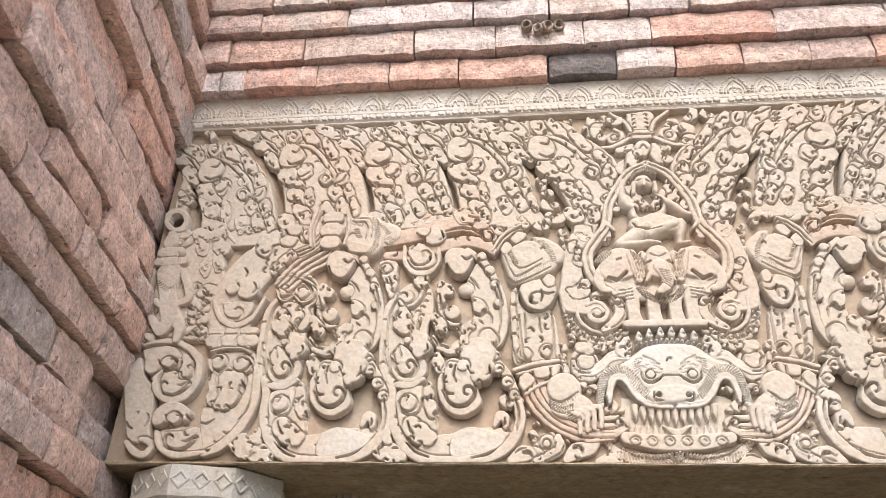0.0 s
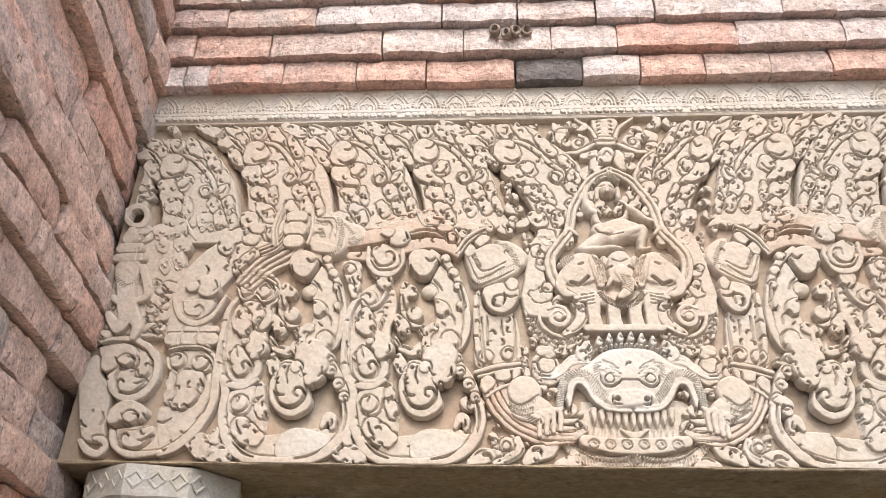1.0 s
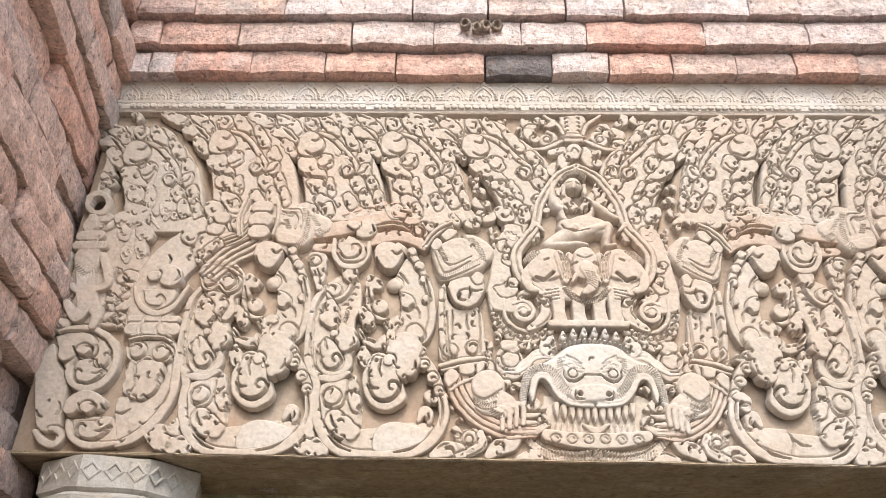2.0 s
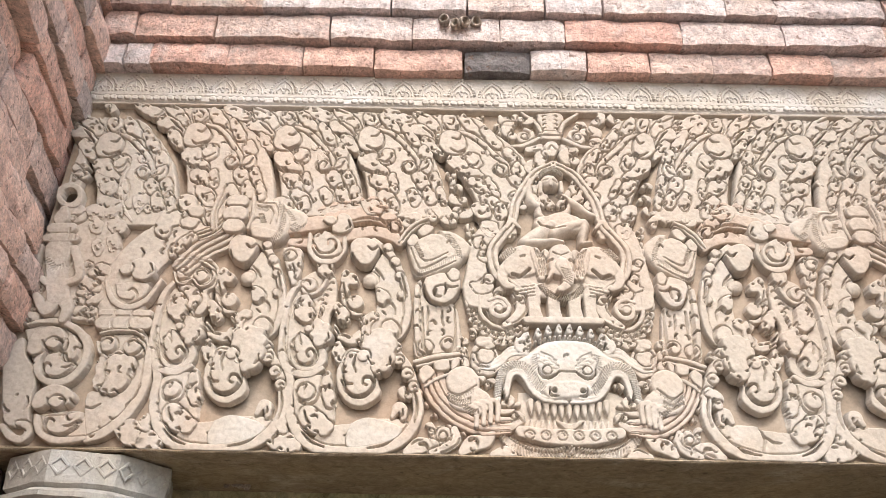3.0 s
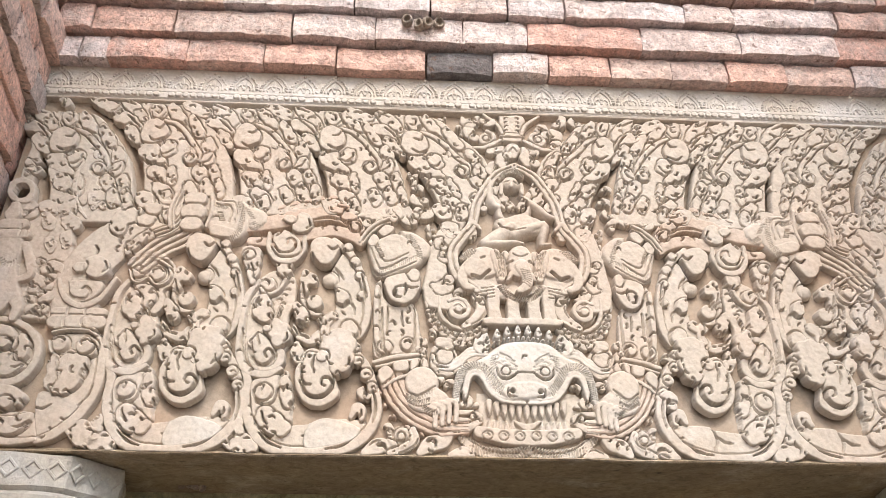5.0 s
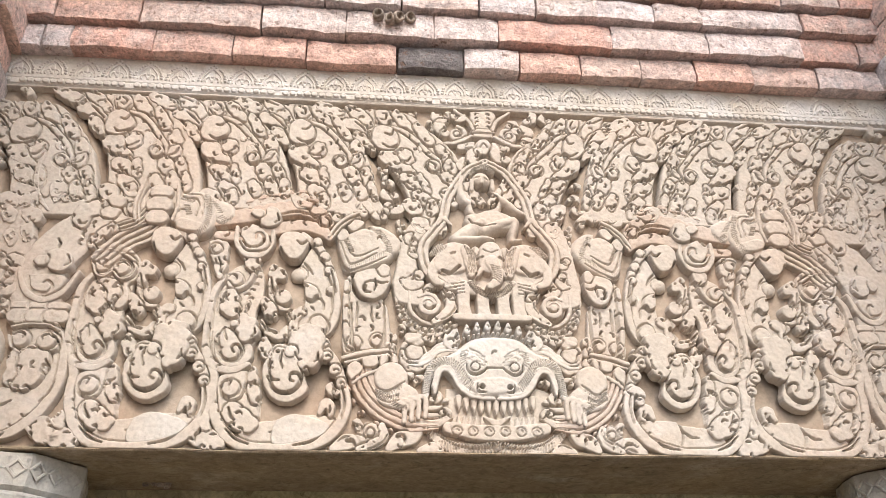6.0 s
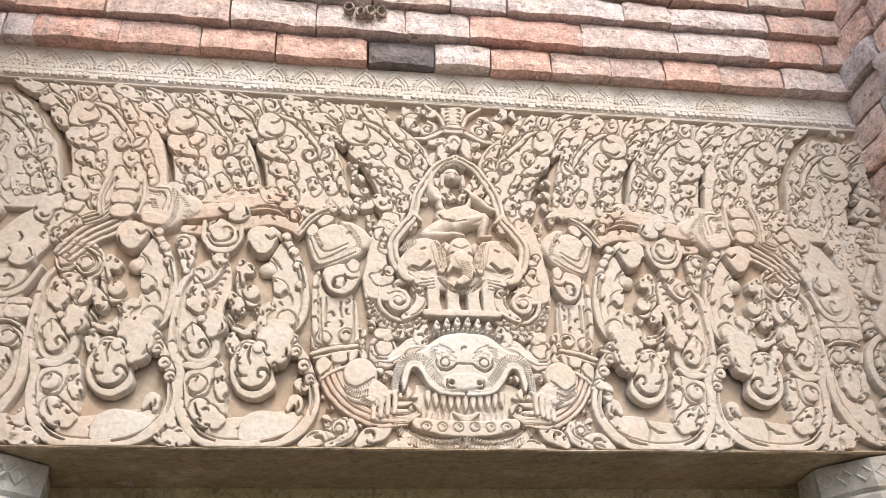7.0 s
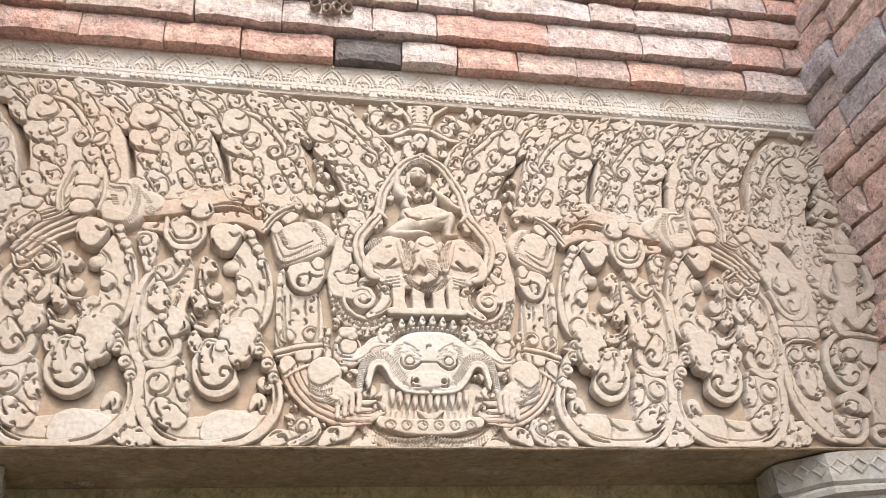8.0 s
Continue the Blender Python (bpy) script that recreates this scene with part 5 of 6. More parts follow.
# ---- the monster mask ----
def mask(name="monster_mask"):
    m = Carving(-1, 0.002, 0.0, 1.05)
    # skull, muzzle and the broad cheeks
    m.fill([(-0.129, 0.215), (-0.090, 0.235), (-0.048, 0.266), (0.005, 0.277), (0.058, 0.268), (0.095, 0.238), (0.131, 0.220), (0.110, 0.188), (0.080, 0.153), (0.053, 0.132), (-0.005, 0.123), (-0.064, 0.130), (-0.086, 0.150), (-0.112, 0.183)], 0.046, 0.016, 0.012)
    m.fill([(-0.074, 0.145), (-0.041, 0.172), (-0.002, 0.178), (0.037, 0.173), (0.064, 0.148), (0.036, 0.128), (-0.005, 0.122), (-0.045, 0.126)], 0.066, 0.014, 0.006)
    for k in (-1, 1):
        m.add([(k * 0.044, 0.194)], 0.0160, 0.078, 0.55)
        m.line([(k * 0.063, 0.200), (k * 0.061, 0.184), (k * 0.045, 0.175), (k * 0.028, 0.182), (k * 0.017, 0.191), (k * 0.001, 0.191)], 0.0018)
        m.line([((k * 0.044, 0.194)[0] + 0.0105 * math.cos(t), (k * 0.044, 0.194)[1] + 0.0105 * math.sin(t)) for t in np.linspace(0, 6.0, 9)], 0.0010)
        m.add([(k * 0.062, 0.224), (k * 0.047, 0.214), (k * 0.031, 0.204), (k * 0.017, 0.193)], [0.006, 0.009, 0.008, 0.004], 0.076, 0.4)
        m.ticks([(k * 0.064, 0.227), (k * 0.047, 0.217), (k * 0.030, 0.205), (k * 0.017, 0.196)], 0.0055, 0.0011, 0.005, 0.014, k)
        m.ticks([(k * 0.058, 0.235), (k * 0.040, 0.226), (k * 0.023, 0.212)], 0.0055, 0.0011, 0.005, 0.011, k)
        m.ticks([(k * 0.070, 0.232), (k * 0.071, 0.209), (k * 0.067, 0.196)], 0.0060, 0.0011, 0.005, 0.012, k)
        m.cut([(k * 0.031, 0.147)], 0.0062, 0.040)
        m.line([(k * 0.042, 0.153), (k * 0.039, 0.137), (k * 0.023, 0.134)], 0.0016)
        # lips that roll out and down at the corners of the mouth
        for n, (w, h) in enumerate(((0.0044, 0.056), (0.0042, 0.054), (0.0042, 0.052))):
            m.add([(p[0] * (1 + 0.012 * n), p[1] + 0.0078 * n) for p in [(k * 0.005, 0.121), (k * 0.055, 0.126), (k * 0.081, 0.147), (k * 0.099, 0.178), (k * 0.112, 0.186), (k * 0.125, 0.175), (k * 0.135, 0.133)]], w, h, 0.2)
        hair = [(k * 0.054, 0.145), (k * 0.073, 0.171), (k * 0.092, 0.200), (k * 0.114, 0.207), (k * 0.137, 0.196), (k * 0.150, 0.167), (k * 0.155, 0.128)]
        m.add(hair, [0.006, 0.010, 0.012, 0.013, 0.012, 0.010, 0.008], [0.056, 0.056, 0.056, 0.054, 0.046, 0.040, 0.034], 0.55)
        m.ticks(hair, 0.0064, 0.0012, 0.006, 0.019, k)
        m.cut([(k * 0.121, 0.157), (k * 0.115, 0.149), (k * 0.119, 0.140)], 0.0040, 0.040)
        # stream of the mane that runs out to the side
        for n in range(3):
            m.add([(p[0], p[1] + 0.009 * n) for p in [(k * 0.084, 0.235), (k * 0.122, 0.231), (k * 0.144, 0.212), (k * 0.167, 0.198), (k * 0.192, 0.198)]], [0.004, 0.005, 0.005, 0.005, 0.003], 0.040 - 0.003 * n, 0.4)
        m.leaf([(k * 0.104, 0.273), (k * 0.089, 0.284), (k * 0.079, 0.262), (k * 0.088, 0.240), (k * 0.106, 0.240), (k * 0.113, 0.256)], 0.044)
        m.comma((k * 0.097, 0.256), 0.007, 2.4, k, 0.03)
    # diadem: a beaded band under a row of small upright leaves
    for n in range(15):
        f = -1 + n / 7
        u = 0.078 * f
        m.add([(u, 0.278 - 0.020 * f * f)], 0.0040, 0.058, 0.4)
        if n % 2 == 0:
            m.add([(u * 1.08, 0.292 - 0.022 * f * f), (u * 1.08, 0.306 - 0.022 * f * f)], [0.0085, 0.0040], 0.052, 0.5)
            m.comma((u * 1.08, 0.294 - 0.022 * f * f), 0.0034, 0, 1, 0.02)
    m.line([(-0.085, 0.252), (-0.05, 0.266), (0, 0.271), (0.05, 0.266), (0.085, 0.252)], 0.0016)
    m.comma((0.0, 0.226), 0.006, 1.0, 1, 0.02)
    return m.make(name, lintel, "grinning monster mask with bulging eyes, bleached pale", SAND_GREY, fret=0)


mask()
jaw = Carving(-1, 0.0, 0.0, 1.0)
jaw.fill([(-0.11, 0.15), (0.11, 0.15), (0.105, 0.075), (0.0, 0.062), (-0.105, 0.075)], 0.008, 0.012)
for k in range(11):
    u = -0.078 + 0.0156 * k
    jaw.add([(u * 1.06, 0.114 + 2.0 * u * u), (u * 1.05, 0.086 + 1.7 * u * u)], [0.0072, 0.0060, 0.0016], 0.046, 0.3)
for k in range(14):
    u = -0.084 + 0.0129 * k
    if abs(u) > 0.028:
        jaw.add([(u, 0.066), (u, 0.084)], [0.006, 0.0015], 0.036, 0.3)
jaw.add([(-0.028, 0.084), (0.0, 0.070), (0.028, 0.084)], [0.003, 0.009, 0.003], 0.032)
jaw.make("teeth", lintel, "row of pointed teeth", fret=0)
lip = Carving(-1)
lip.add([(-0.105, 0.058), (-0.05, 0.049), (0, 0.047), (0.05, 0.049), (0.105, 0.058)], [0.014, 0.018, 0.019, 0.018, 0.014], 0.046, 0.5)
for k in range(6):
    u = -0.088 + 0.035 * k
    lip.cut([(u + 0.011 * math.cos(a), 0.050 + 0.010 * math.sin(a)) for a in np.linspace(0, 5.8, 8)], 0.0014, 0.008)
    lip.comma((u, 0.05), 0.004, 0, 1, 0.008)
lip.make("lower_lip", lintel, fret=0)
braid = Carving(-1)
for k in (-1, 1):
    for o in (0.0, 0.014):
        line = [(0, 0.024 - o), (k * 0.05, 0.016 - o * 0.9), (k * 0.1, 0.022 - o * 0.6), (k * 0.135, 0.043 - o * 0.4), (k * 0.15, 0.062 - o * 0.2)]
        braid.add(line, [0.009, 0.010, 0.010, 0.010, 0.007], 0.036, 0.35)
        braid.ticks(line, 0.0085, 0.0018, 0.012, 0.020, k)
braid.add([(0, 0.022)], 0.010, 0.04, 0.5)
braid.make("plaited_beard", lintel, fret=0)


# ---- curls, buds and streaming manes on both sides of the mask ----
def flank(side):
    ring = Carving(side)
    ring.add([(-0.094, 0.300), (-0.145, 0.283), (-0.197, 0.311), (-0.216, 0.380), (-0.199, 0.424)], [0.010, 0.012, 0.013, 0.012, 0.008], 0.040)
    ring.edge_hooks([(-0.075, 0.306), (-0.133, 0.275), (-0.205, 0.302), (-0.222, 0.395), (-0.211, 0.493), (-0.221, 0.581)], 0.0125, 0.021, 0.040, 1, -0.004, 51)
    ring.add([(-0.093, 0.321), (-0.144, 0.299), (-0.187, 0.328), (-0.193, 0.380)], 0.005, 0.046)
    ring.spiral((-0.148, 0.347), 0.030, 2.4, -1, 0.052, 1.35, 0.24)
    ring.add([(-0.107, 0.385), (-0.092, 0.356), (-0.105, 0.328), (-0.134, 0.307)], [0.012, 0.016, 0.014, 0.008], 0.042)
    ring.comma((-0.102, 0.363), 0.010, 1.0, 1, 0.03)
    ring.add([(-0.122, 0.408), (-0.106, 0.395), (-0.091, 0.370)], [0.009, 0.011, 0.008], 0.045)
    ring.comma((-0.175, 0.379), 0.008, 2.0, 1, 0.02)
    ring.make("scroll_medallion", lintel)
    bud = Carving(side)
    bud.spiral((-0.180, 0.229), 0.031, 1.4, 1, 0.056, 1.0, 0.3)
    bud.add([(-0.180, 0.229)], 0.020, 0.062, 0.5)
    bud.add([(-0.190, 0.264), (-0.172, 0.260)], [0.014, 0.016], 0.05, 0.5)
    bud.add([(-0.208, 0.226), (-0.198, 0.197), (-0.170, 0.192), (-0.140, 0.219), (-0.102, 0.233)], [0.007, 0.009, 0.010, 0.011, 0.012], 0.042)
    bud.cut([(-0.197, 0.205), (-0.169, 0.199), (-0.142, 0.226), (-0.104, 0.241)], 0.002, 0.012)
    bud.edge_hooks([(-0.221, 0.281), (-0.226, 0.227), (-0.207, 0.184), (-0.165, 0.171)], 0.016, 0.026, 0.042, 1, -0.006, 55)
    bud.hook((-0.144, 0.261), 0.018, 0.3, 1, 0.044)
    bud.hook((-0.116, 0.263), 0.013, 0.3, 1, 0.044)
    bud.make("curled_bud", lintel)
    foot = Carving(side)
    foot.spiral((-0.272, 0.046), 0.026, 2.8, 1, 0.040, 1.1, 0.34)
    foot.add([(-0.348, 0.010), (-0.321, 0.025), (-0.293, 0.025)], [0.010, 0.019, 0.012], 0.034, 0.55)
    foot.comma((-0.315, 0.017), 0.011, 2.0, -1, 0.022)
    foot.add([(-0.248, 0.061), (-0.244, 0.037), (-0.268, 0.019), (-0.297, 0.010)], [0.008, 0.011, 0.010, 0.006], 0.034)
    foot.hook((-0.296, 0.061), 0.014, 1.8, 1, 0.034)
    foot.add([(-0.231, 0.013), (-0.209, 0.031), (-0.183, 0.037), (-0.166, 0.053)], [0.009, 0.019, 0.016, 0.008], 0.034, 0.55)
    foot.comma((-0.209, 0.029), 0.011, 2.0, -1, 0.022)
    foot.add([(-0.164, 0.007), (-0.140, 0.015), (-0.123, 0.007)], [0.010, 0.014, 0.008], 0.032, 0.55)
    foot.make("corner_leaf", lintel)


for side in (-1, 1):
    flank(side)

# ---- the niche with its rider on three elephants ----
frame_line = [(-0.105, 0.400), (-0.150, 0.440), (-0.160, 0.500), (-0.135, 0.545), (-0.112, 0.580), (-0.100, 0.640), (-0.078, 0.685), (-0.045, 0.735), (0.0, 0.762)]
for sgn in (1, -1):
    nf = Carving(-1, 0.006)
    line = [(sgn * u, v) for u, v in frame_line]
    nf.add(line, [0.012, 0.014, 0.014, 0.014, 0.013, 0.013, 0.013, 0.012, 0.010], 0.044, 0.5)
    nf.cut(line, 0.0022, 0.012)
    nf.add([(sgn * 0.126, 0.565), (sgn * 0.112, 0.585), (sgn * 0.092, 0.565)], [0.006, 0.009, 0.004], 0.050)
    nf.make("niche_frame", lintel, "ogee frame of the niche", fret=0)


def rider():
    f = Carving(-1, 0.000, 0.0, 1.3)
    f.fill([(-0.056, 0.599), (-0.028, 0.610), (0.022, 0.618), (0.074, 0.592), (0.060, 0.556), (-0.017, 0.551), (-0.057, 0.570)], 0.036, 0.012, 0.010)
    f.fill([(-0.039, 0.674), (0.031, 0.672), (0.039, 0.625), (0.021, 0.601), (-0.046, 0.596), (-0.053, 0.636)], 0.034, 0.010, 0.010)
    f.add([(-0.064, 0.712), (-0.067, 0.674), (-0.058, 0.643), (-0.034, 0.630)], [0.010, 0.014, 0.017, 0.013], 0.046, -1)
    f.add([(0.024, 0.655), (0.049, 0.639), (0.073, 0.616), (0.091, 0.606)], [0.014, 0.016, 0.013, 0.011], 0.050, -1)
    f.add([(-0.080, 0.527), (-0.051, 0.547), (-0.014, 0.577)], [0.019, 0.024, 0.022], 0.058, -1)
    f.add([(-0.080, 0.524), (-0.045, 0.525), (-0.011, 0.529), (0.011, 0.526)], [0.016, 0.014, 0.011, 0.008], 0.060, -1)
    f.add([(-0.010, 0.554), (0.030, 0.572), (0.065, 0.584)], [0.020, 0.020, 0.017], 0.062, -1)
    f.add([(0.067, 0.582), (0.063, 0.556), (0.057, 0.524)], [0.017, 0.014, 0.010], 0.060, -1)
    f.add([(0.057, 0.524), (0.080, 0.527)], [0.009, 0.007], 0.052, -1)
    f.line([(-0.047, 0.583), (-0.034, 0.570), (-0.009, 0.564), (0.019, 0.568)], 0.0018)
    f.add([(-0.013, 0.706)], 0.028, 0.070, -1)
    f.add([(-0.041, 0.716), (-0.026, 0.734), (-0.002, 0.740), (0.019, 0.725)], [0.005, 0.008, 0.008, 0.005], 0.066, 0.3)
    f.ticks([(-0.041, 0.713), (-0.024, 0.731), (-0.001, 0.737), (0.021, 0.718)], 0.005, 0.0011, 0.010, 0.013)
    f.add([(-0.036, 0.702), (-0.037, 0.674)], 0.006, 0.044)
    f.add([(0.017, 0.703), (0.017, 0.676)], 0.006, 0.044)
    f.cut([(-0.027, 0.706), (-0.018, 0.706)], 0.0020, 0.010)
    f.cut([(-0.005, 0.706), (0.005, 0.705)], 0.0020, 0.010)
    f.add([(-0.011, 0.706), (-0.012, 0.690)], [0.003, 0.006], 0.085)
    f.sink([(-0.036, 0.664), (-0.014, 0.682), (0.006, 0.674), (0.030, 0.648), (0.022, 0.621), (-0.006, 0.610), (-0.029, 0.602), (-0.039, 0.630)], 0.050, 0.004)
    f.make("rider_figure", lintel, "headdressed stone rider seated with one knee raised", SAND, fret=0)
    h = Carving(-1, 0.002)
    h.fill([(-0.035, 0.662), (-0.014, 0.680), (0.005, 0.672), (0.028, 0.647), (0.021, 0.623), (-0.006, 0.612), (-0.029, 0.603), (-0.038, 0.630)], 0.008, 0.02)
    h.make("broken_hollow", lintel, "rough dark hollow where the chest broke away", BROKEN, fret=0)


rider()
el = Carving(-1, 0.000, 0.0, 1.5)
el.add([(-0.08, 0.425), (0, 0.42), (0.08, 0.425)], [0.044, 0.05, 0.044], 0.034, 0.7)
for k, w in ((-1, 0.042), (1, 0.042)):
    el.add([(k * 0.085, 0.470), (k * 0.105, 0.455)], [0.046, 0.034], 0.052, 0.5)
    el.add([(k * 0.122, 0.462), (k * 0.138, 0.435), (k * 0.134, 0.410), (k * 0.118, 0.400)], [0.017, 0.015, 0.012, 0.009], 0.046)
    el.add([(k * 0.060, 0.492), (k * 0.050, 0.455), (k * 0.046, 0.422)], [0.013, 0.016, 0.009], 0.066, 0.6)
    for j in range(4):
        el.cut([(k * (0.062 - 0.006 * j), 0.497 - 0.004 * j), (k * (0.052 - 0.006 * j), 0.462), (k * (0.055 - 0.006 * j), 0.425)], 0.0014, 0.008)
    el.cut([(k * 0.085, 0.482), (k * 0.094, 0.478)], 0.003, 0.008)
    el.cut([(k * 0.075, 0.445), (k * 0.095, 0.428), (k * 0.115, 0.432)], 0.004, 0.022)
    el.add([(k * 0.118, 0.500), (k * 0.138, 0.482)], [0.012, 0.008], 0.04, 0.5)
    el.ticks([(k * 0.110, 0.508), (k * 0.145, 0.475)], 0.007, 0.0014, 0.010, 0.026)
for k in (-1, 1):   # ears of the middle head
    el.add([(k * 0.036, 0.488), (k * 0.046, 0.462), (k * 0.040, 0.432)], [0.010, 0.014, 0.008], 0.075, 0.6)
    for j in range(3):
        el.cut([(k * (0.040 + 0.006 * j), 0.490 - 0.006 * j), (k * (0.042 + 0.006 * j), 0.462), (k * (0.038 + 0.004 * j), 0.438)], 0.0011, 0.010)
el.add([(0, 0.482), (0, 0.452)], [0.030, 0.033], 0.100, 0.55)
el.add([(0.002, 0.452), (0.012, 0.428), (0.012, 0.402), (-0.006, 0.386)], [0.020, 0.016, 0.0135, 0.010], 0.150, 0.3)
el.ticks([(0.008, 0.440), (0.013, 0.418), (0.008, 0.396)], 0.006, 0.0010, 0.005, 0.022)
el.cut([(-0.018, 0.486), (0.0, 0.478), (0.018, 0.486)], 0.0014, 0.008)
for k in (-1, 1):
    el.cut([(k * 0.020, 0.466), (k * 0.028, 0.462)], 0.003, 0.010)
    el.add([(k * 0.024, 0.432), (k * 0.032, 0.415)], [0.007, 0.004], 0.10)
el.add([(-0.05, 0.405), (-0.02, 0.378), (0.02, 0.376), (0.052, 0.405)], [0.007, 0.009, 0.009, 0.007], 0.048)
el.ticks([(-0.05, 0.405), (-0.02, 0.376), (0.02, 0.374), (0.052, 0.405)], 0.0065, 0.0014, 0.012, 0.014)
for u in (-0.066, -0.020, 0.028, 0.064):
    el.add([(u, 0.395), (u, 0.345), (u + 0.002, 0.324)], [0.017, 0.0155, 0.0175], 0.040, 0.55)
for k in range(4):
    for sgn in (-1, 1):
        el.cut([(sgn * 0.064, 0.405 - 0.009 * k), (sgn * 0.098, 0.400 - 0.009 * k)], 0.0014, 0.008)
el.add([(-0.085, 0.316), (0.085, 0.316)], 0.009, 0.042, 0.6)
el.make("elephants", lintel, "three-headed stone elephant carrying the rider", fret=0)

# top ornament over the niche
orn = Carving(-1)
orn.fill([(-0.034, 0.935), (0.034, 0.935), (0.026, 0.868), (-0.026, 0.868)], 0.034, 0.008)
orn.add([(-0.026, 0.866), (0.026, 0.866)], 0.008, 0.046)
orn.add([(-0.024, 0.852), (0.024, 0.852)], 0.0065, 0.042)
for k in (-1, 1):
    orn.spiral((k * 0.070, 0.855), 0.025, 1.5, k, 0.040, 1.2)
    orn.add([(k * 0.026, 0.872), (k * 0.040, 0.905), (k * 0.075, 0.935)], [0.005, 0.006, 0.005], 0.040)
    orn.add([(k * 0.032, 0.850), (k * 0.07, 0.826), (k * 0.105, 0.822)], [0.005, 0.007, 0.005], 0.040)
    orn.add([(k * 0.028, 0.820), (k * 0.062, 0.812)], [0.013, 0.010], 0.036, 0.5)
    for j in range(4):
        orn.comma((k * 0.014, 0.882 + 0.014 * j), 0.005, 1.57 - k * 1.5, k, 0.022)
orn.add([(0, 0.822), (0, 0.80)], [0.020, 0.012], 0.044, 0.5)
orn.cut([(-0.010, 0.812), (0, 0.826), (0.010, 0.812)], 0.0022, 0.012)
orn.make("finial", lintel, "small stepped finial between two curls")

# ---- the leafy branches that lean against the cornice ----
def niche_half(v):
    return float(np.interp(v, (0.36, 0.40, 0.44, 0.50, 0.545, 0.58, 0.64, 0.685, 0.735, 0.765, 0.80), (0.09, 0.105, 0.15, 0.16, 0.135, 0.112, 0.10, 0.078, 0.05, 0.035, 0.035))) + 0.012


def branch(side, knob, seed, low=400, lean=0.0, span=138):
    rng = random.Random(seed)

    def d(u, v):
        return (knob[0] + u + lean * max(0.0, -v) * 0.82 + rng.uniform(-0.0022, 0.0022), knob[1] + v + rng.uniform(-0.0022, 0.0022))

    b = Carving(side)
    foot = knob[1] - (low - 275) * 0.00188

    def leaf(pts, h, eyes=(), lines=()):
        """One flat carved leaf with drilled eyes and a chiselled line, left out where the beam lies."""
        if min(p[1] for p in pts) < foot - 0.012:
            return
        b.leaf([(u, min(v, 0.941)) for u, v in pts], h * rng.uniform(0.92, 1.06))
        for c, a, f in eyes:
            b.comma(c, rng.uniform(0.0062, 0.0078), a + rng.uniform(-0.3, 0.3), f, 0.034)
        for l in lines:
            b.line(l, 0.0019)

    leaf([d(-0.192, 0.104), d(-0.166, 0.112), d(-0.115, 0.086), d(-0.097, 0.065), d(-0.111, 0.057), d(-0.144, 0.066), d(-0.172, 0.084)], 0.052, [(d(-0.159, 0.093), 2.4, -1)], [[d(-0.126, 0.068), d(-0.113, 0.070), d(-0.107, 0.086)]])
    leaf([d(-0.109, 0.110), d(-0.079, 0.106), d(-0.054, 0.085), d(-0.034, 0.049), d(-0.050, 0.037), d(-0.073, 0.060), d(-0.095, 0.077)], 0.042, [(d(-0.064, 0.066), 1.0, 1), (d(-0.052, 0.093), 0.4, 1)], [[d(-0.107, 0.106), d(-0.090, 0.098), d(-0.071, 0.089)]])
    leaf([d(-0.119, 0.045), d(-0.101, 0.063), d(-0.069, 0.052), d(-0.040, 0.018), d(-0.048, 0.005), d(-0.078, 0.023), d(-0.102, 0.030)], 0.050, [], [[d(-0.081, 0.052), d(-0.065, 0.037), d(-0.046, 0.016)]])
    leaf([d(-0.087, 0.011), d(-0.071, 0.021), d(-0.048, 0.003), d(-0.033, -0.023), d(-0.041, -0.040), d(-0.065, -0.022)], 0.046, [(d(-0.054, -0.012), 3.0, 1)])
    leaf([d(-0.027, 0.076), d(-0.022, 0.094), d(-0.001, 0.096), d(0.014, 0.075), d(0.013, 0.050), d(-0.007, 0.042), d(-0.021, 0.055)], 0.046, [], [[d(-0.024, 0.068), d(-0.015, 0.051), d(0.004, 0.048), d(0.015, 0.066)], [d(-0.013, 0.069), d(-0.002, 0.065), d(0.000, 0.081), d(-0.010, 0.086)]])
    leaf([d(0.014, 0.087), d(0.030, 0.099), d(0.058, 0.068), d(0.074, 0.034), d(0.057, 0.038), d(0.033, 0.052)], 0.048, [(d(0.035, 0.070), 2.4, -1)])
    leaf([d(0.073, 0.049), d(0.088, 0.058), d(0.116, 0.020), d(0.125, -0.008), d(0.106, -0.009), d(0.088, 0.019)], 0.050, [(d(0.110, 0.003), 3.0, 1)])
    leaf([d(0.125, -0.018), d(0.144, -0.013), d(0.160, -0.048), d(0.145, -0.072), d(0.128, -0.056)], 0.050, [(d(0.139, -0.047), 3.2, 1)])
    leaf([d(0.125, -0.082), d(0.151, -0.059), d(0.160, -0.088), d(0.139, -0.105)], 0.046, [], [[d(0.133, -0.092), d(0.146, -0.085), d(0.153, -0.070)]])
    leaf([d(-0.034, -0.056), d(-0.015, -0.039), d(0.016, -0.046), d(0.031, -0.073), d(0.046, -0.102), d(0.019, -0.104), d(-0.005, -0.094), d(-0.023, -0.076)], 0.054, [(d(0.012, -0.073), 3.2, 1)], [[d(-0.012, -0.089), d(0.012, -0.101), d(0.036, -0.102)]])
    leaf([d(0.021, -0.042), d(0.040, -0.025), d(0.056, -0.038), d(0.057, -0.063), d(0.043, -0.075), d(0.027, -0.066)], 0.046, [], [[d(0.022, -0.064), d(0.039, -0.067), d(0.054, -0.052)]])
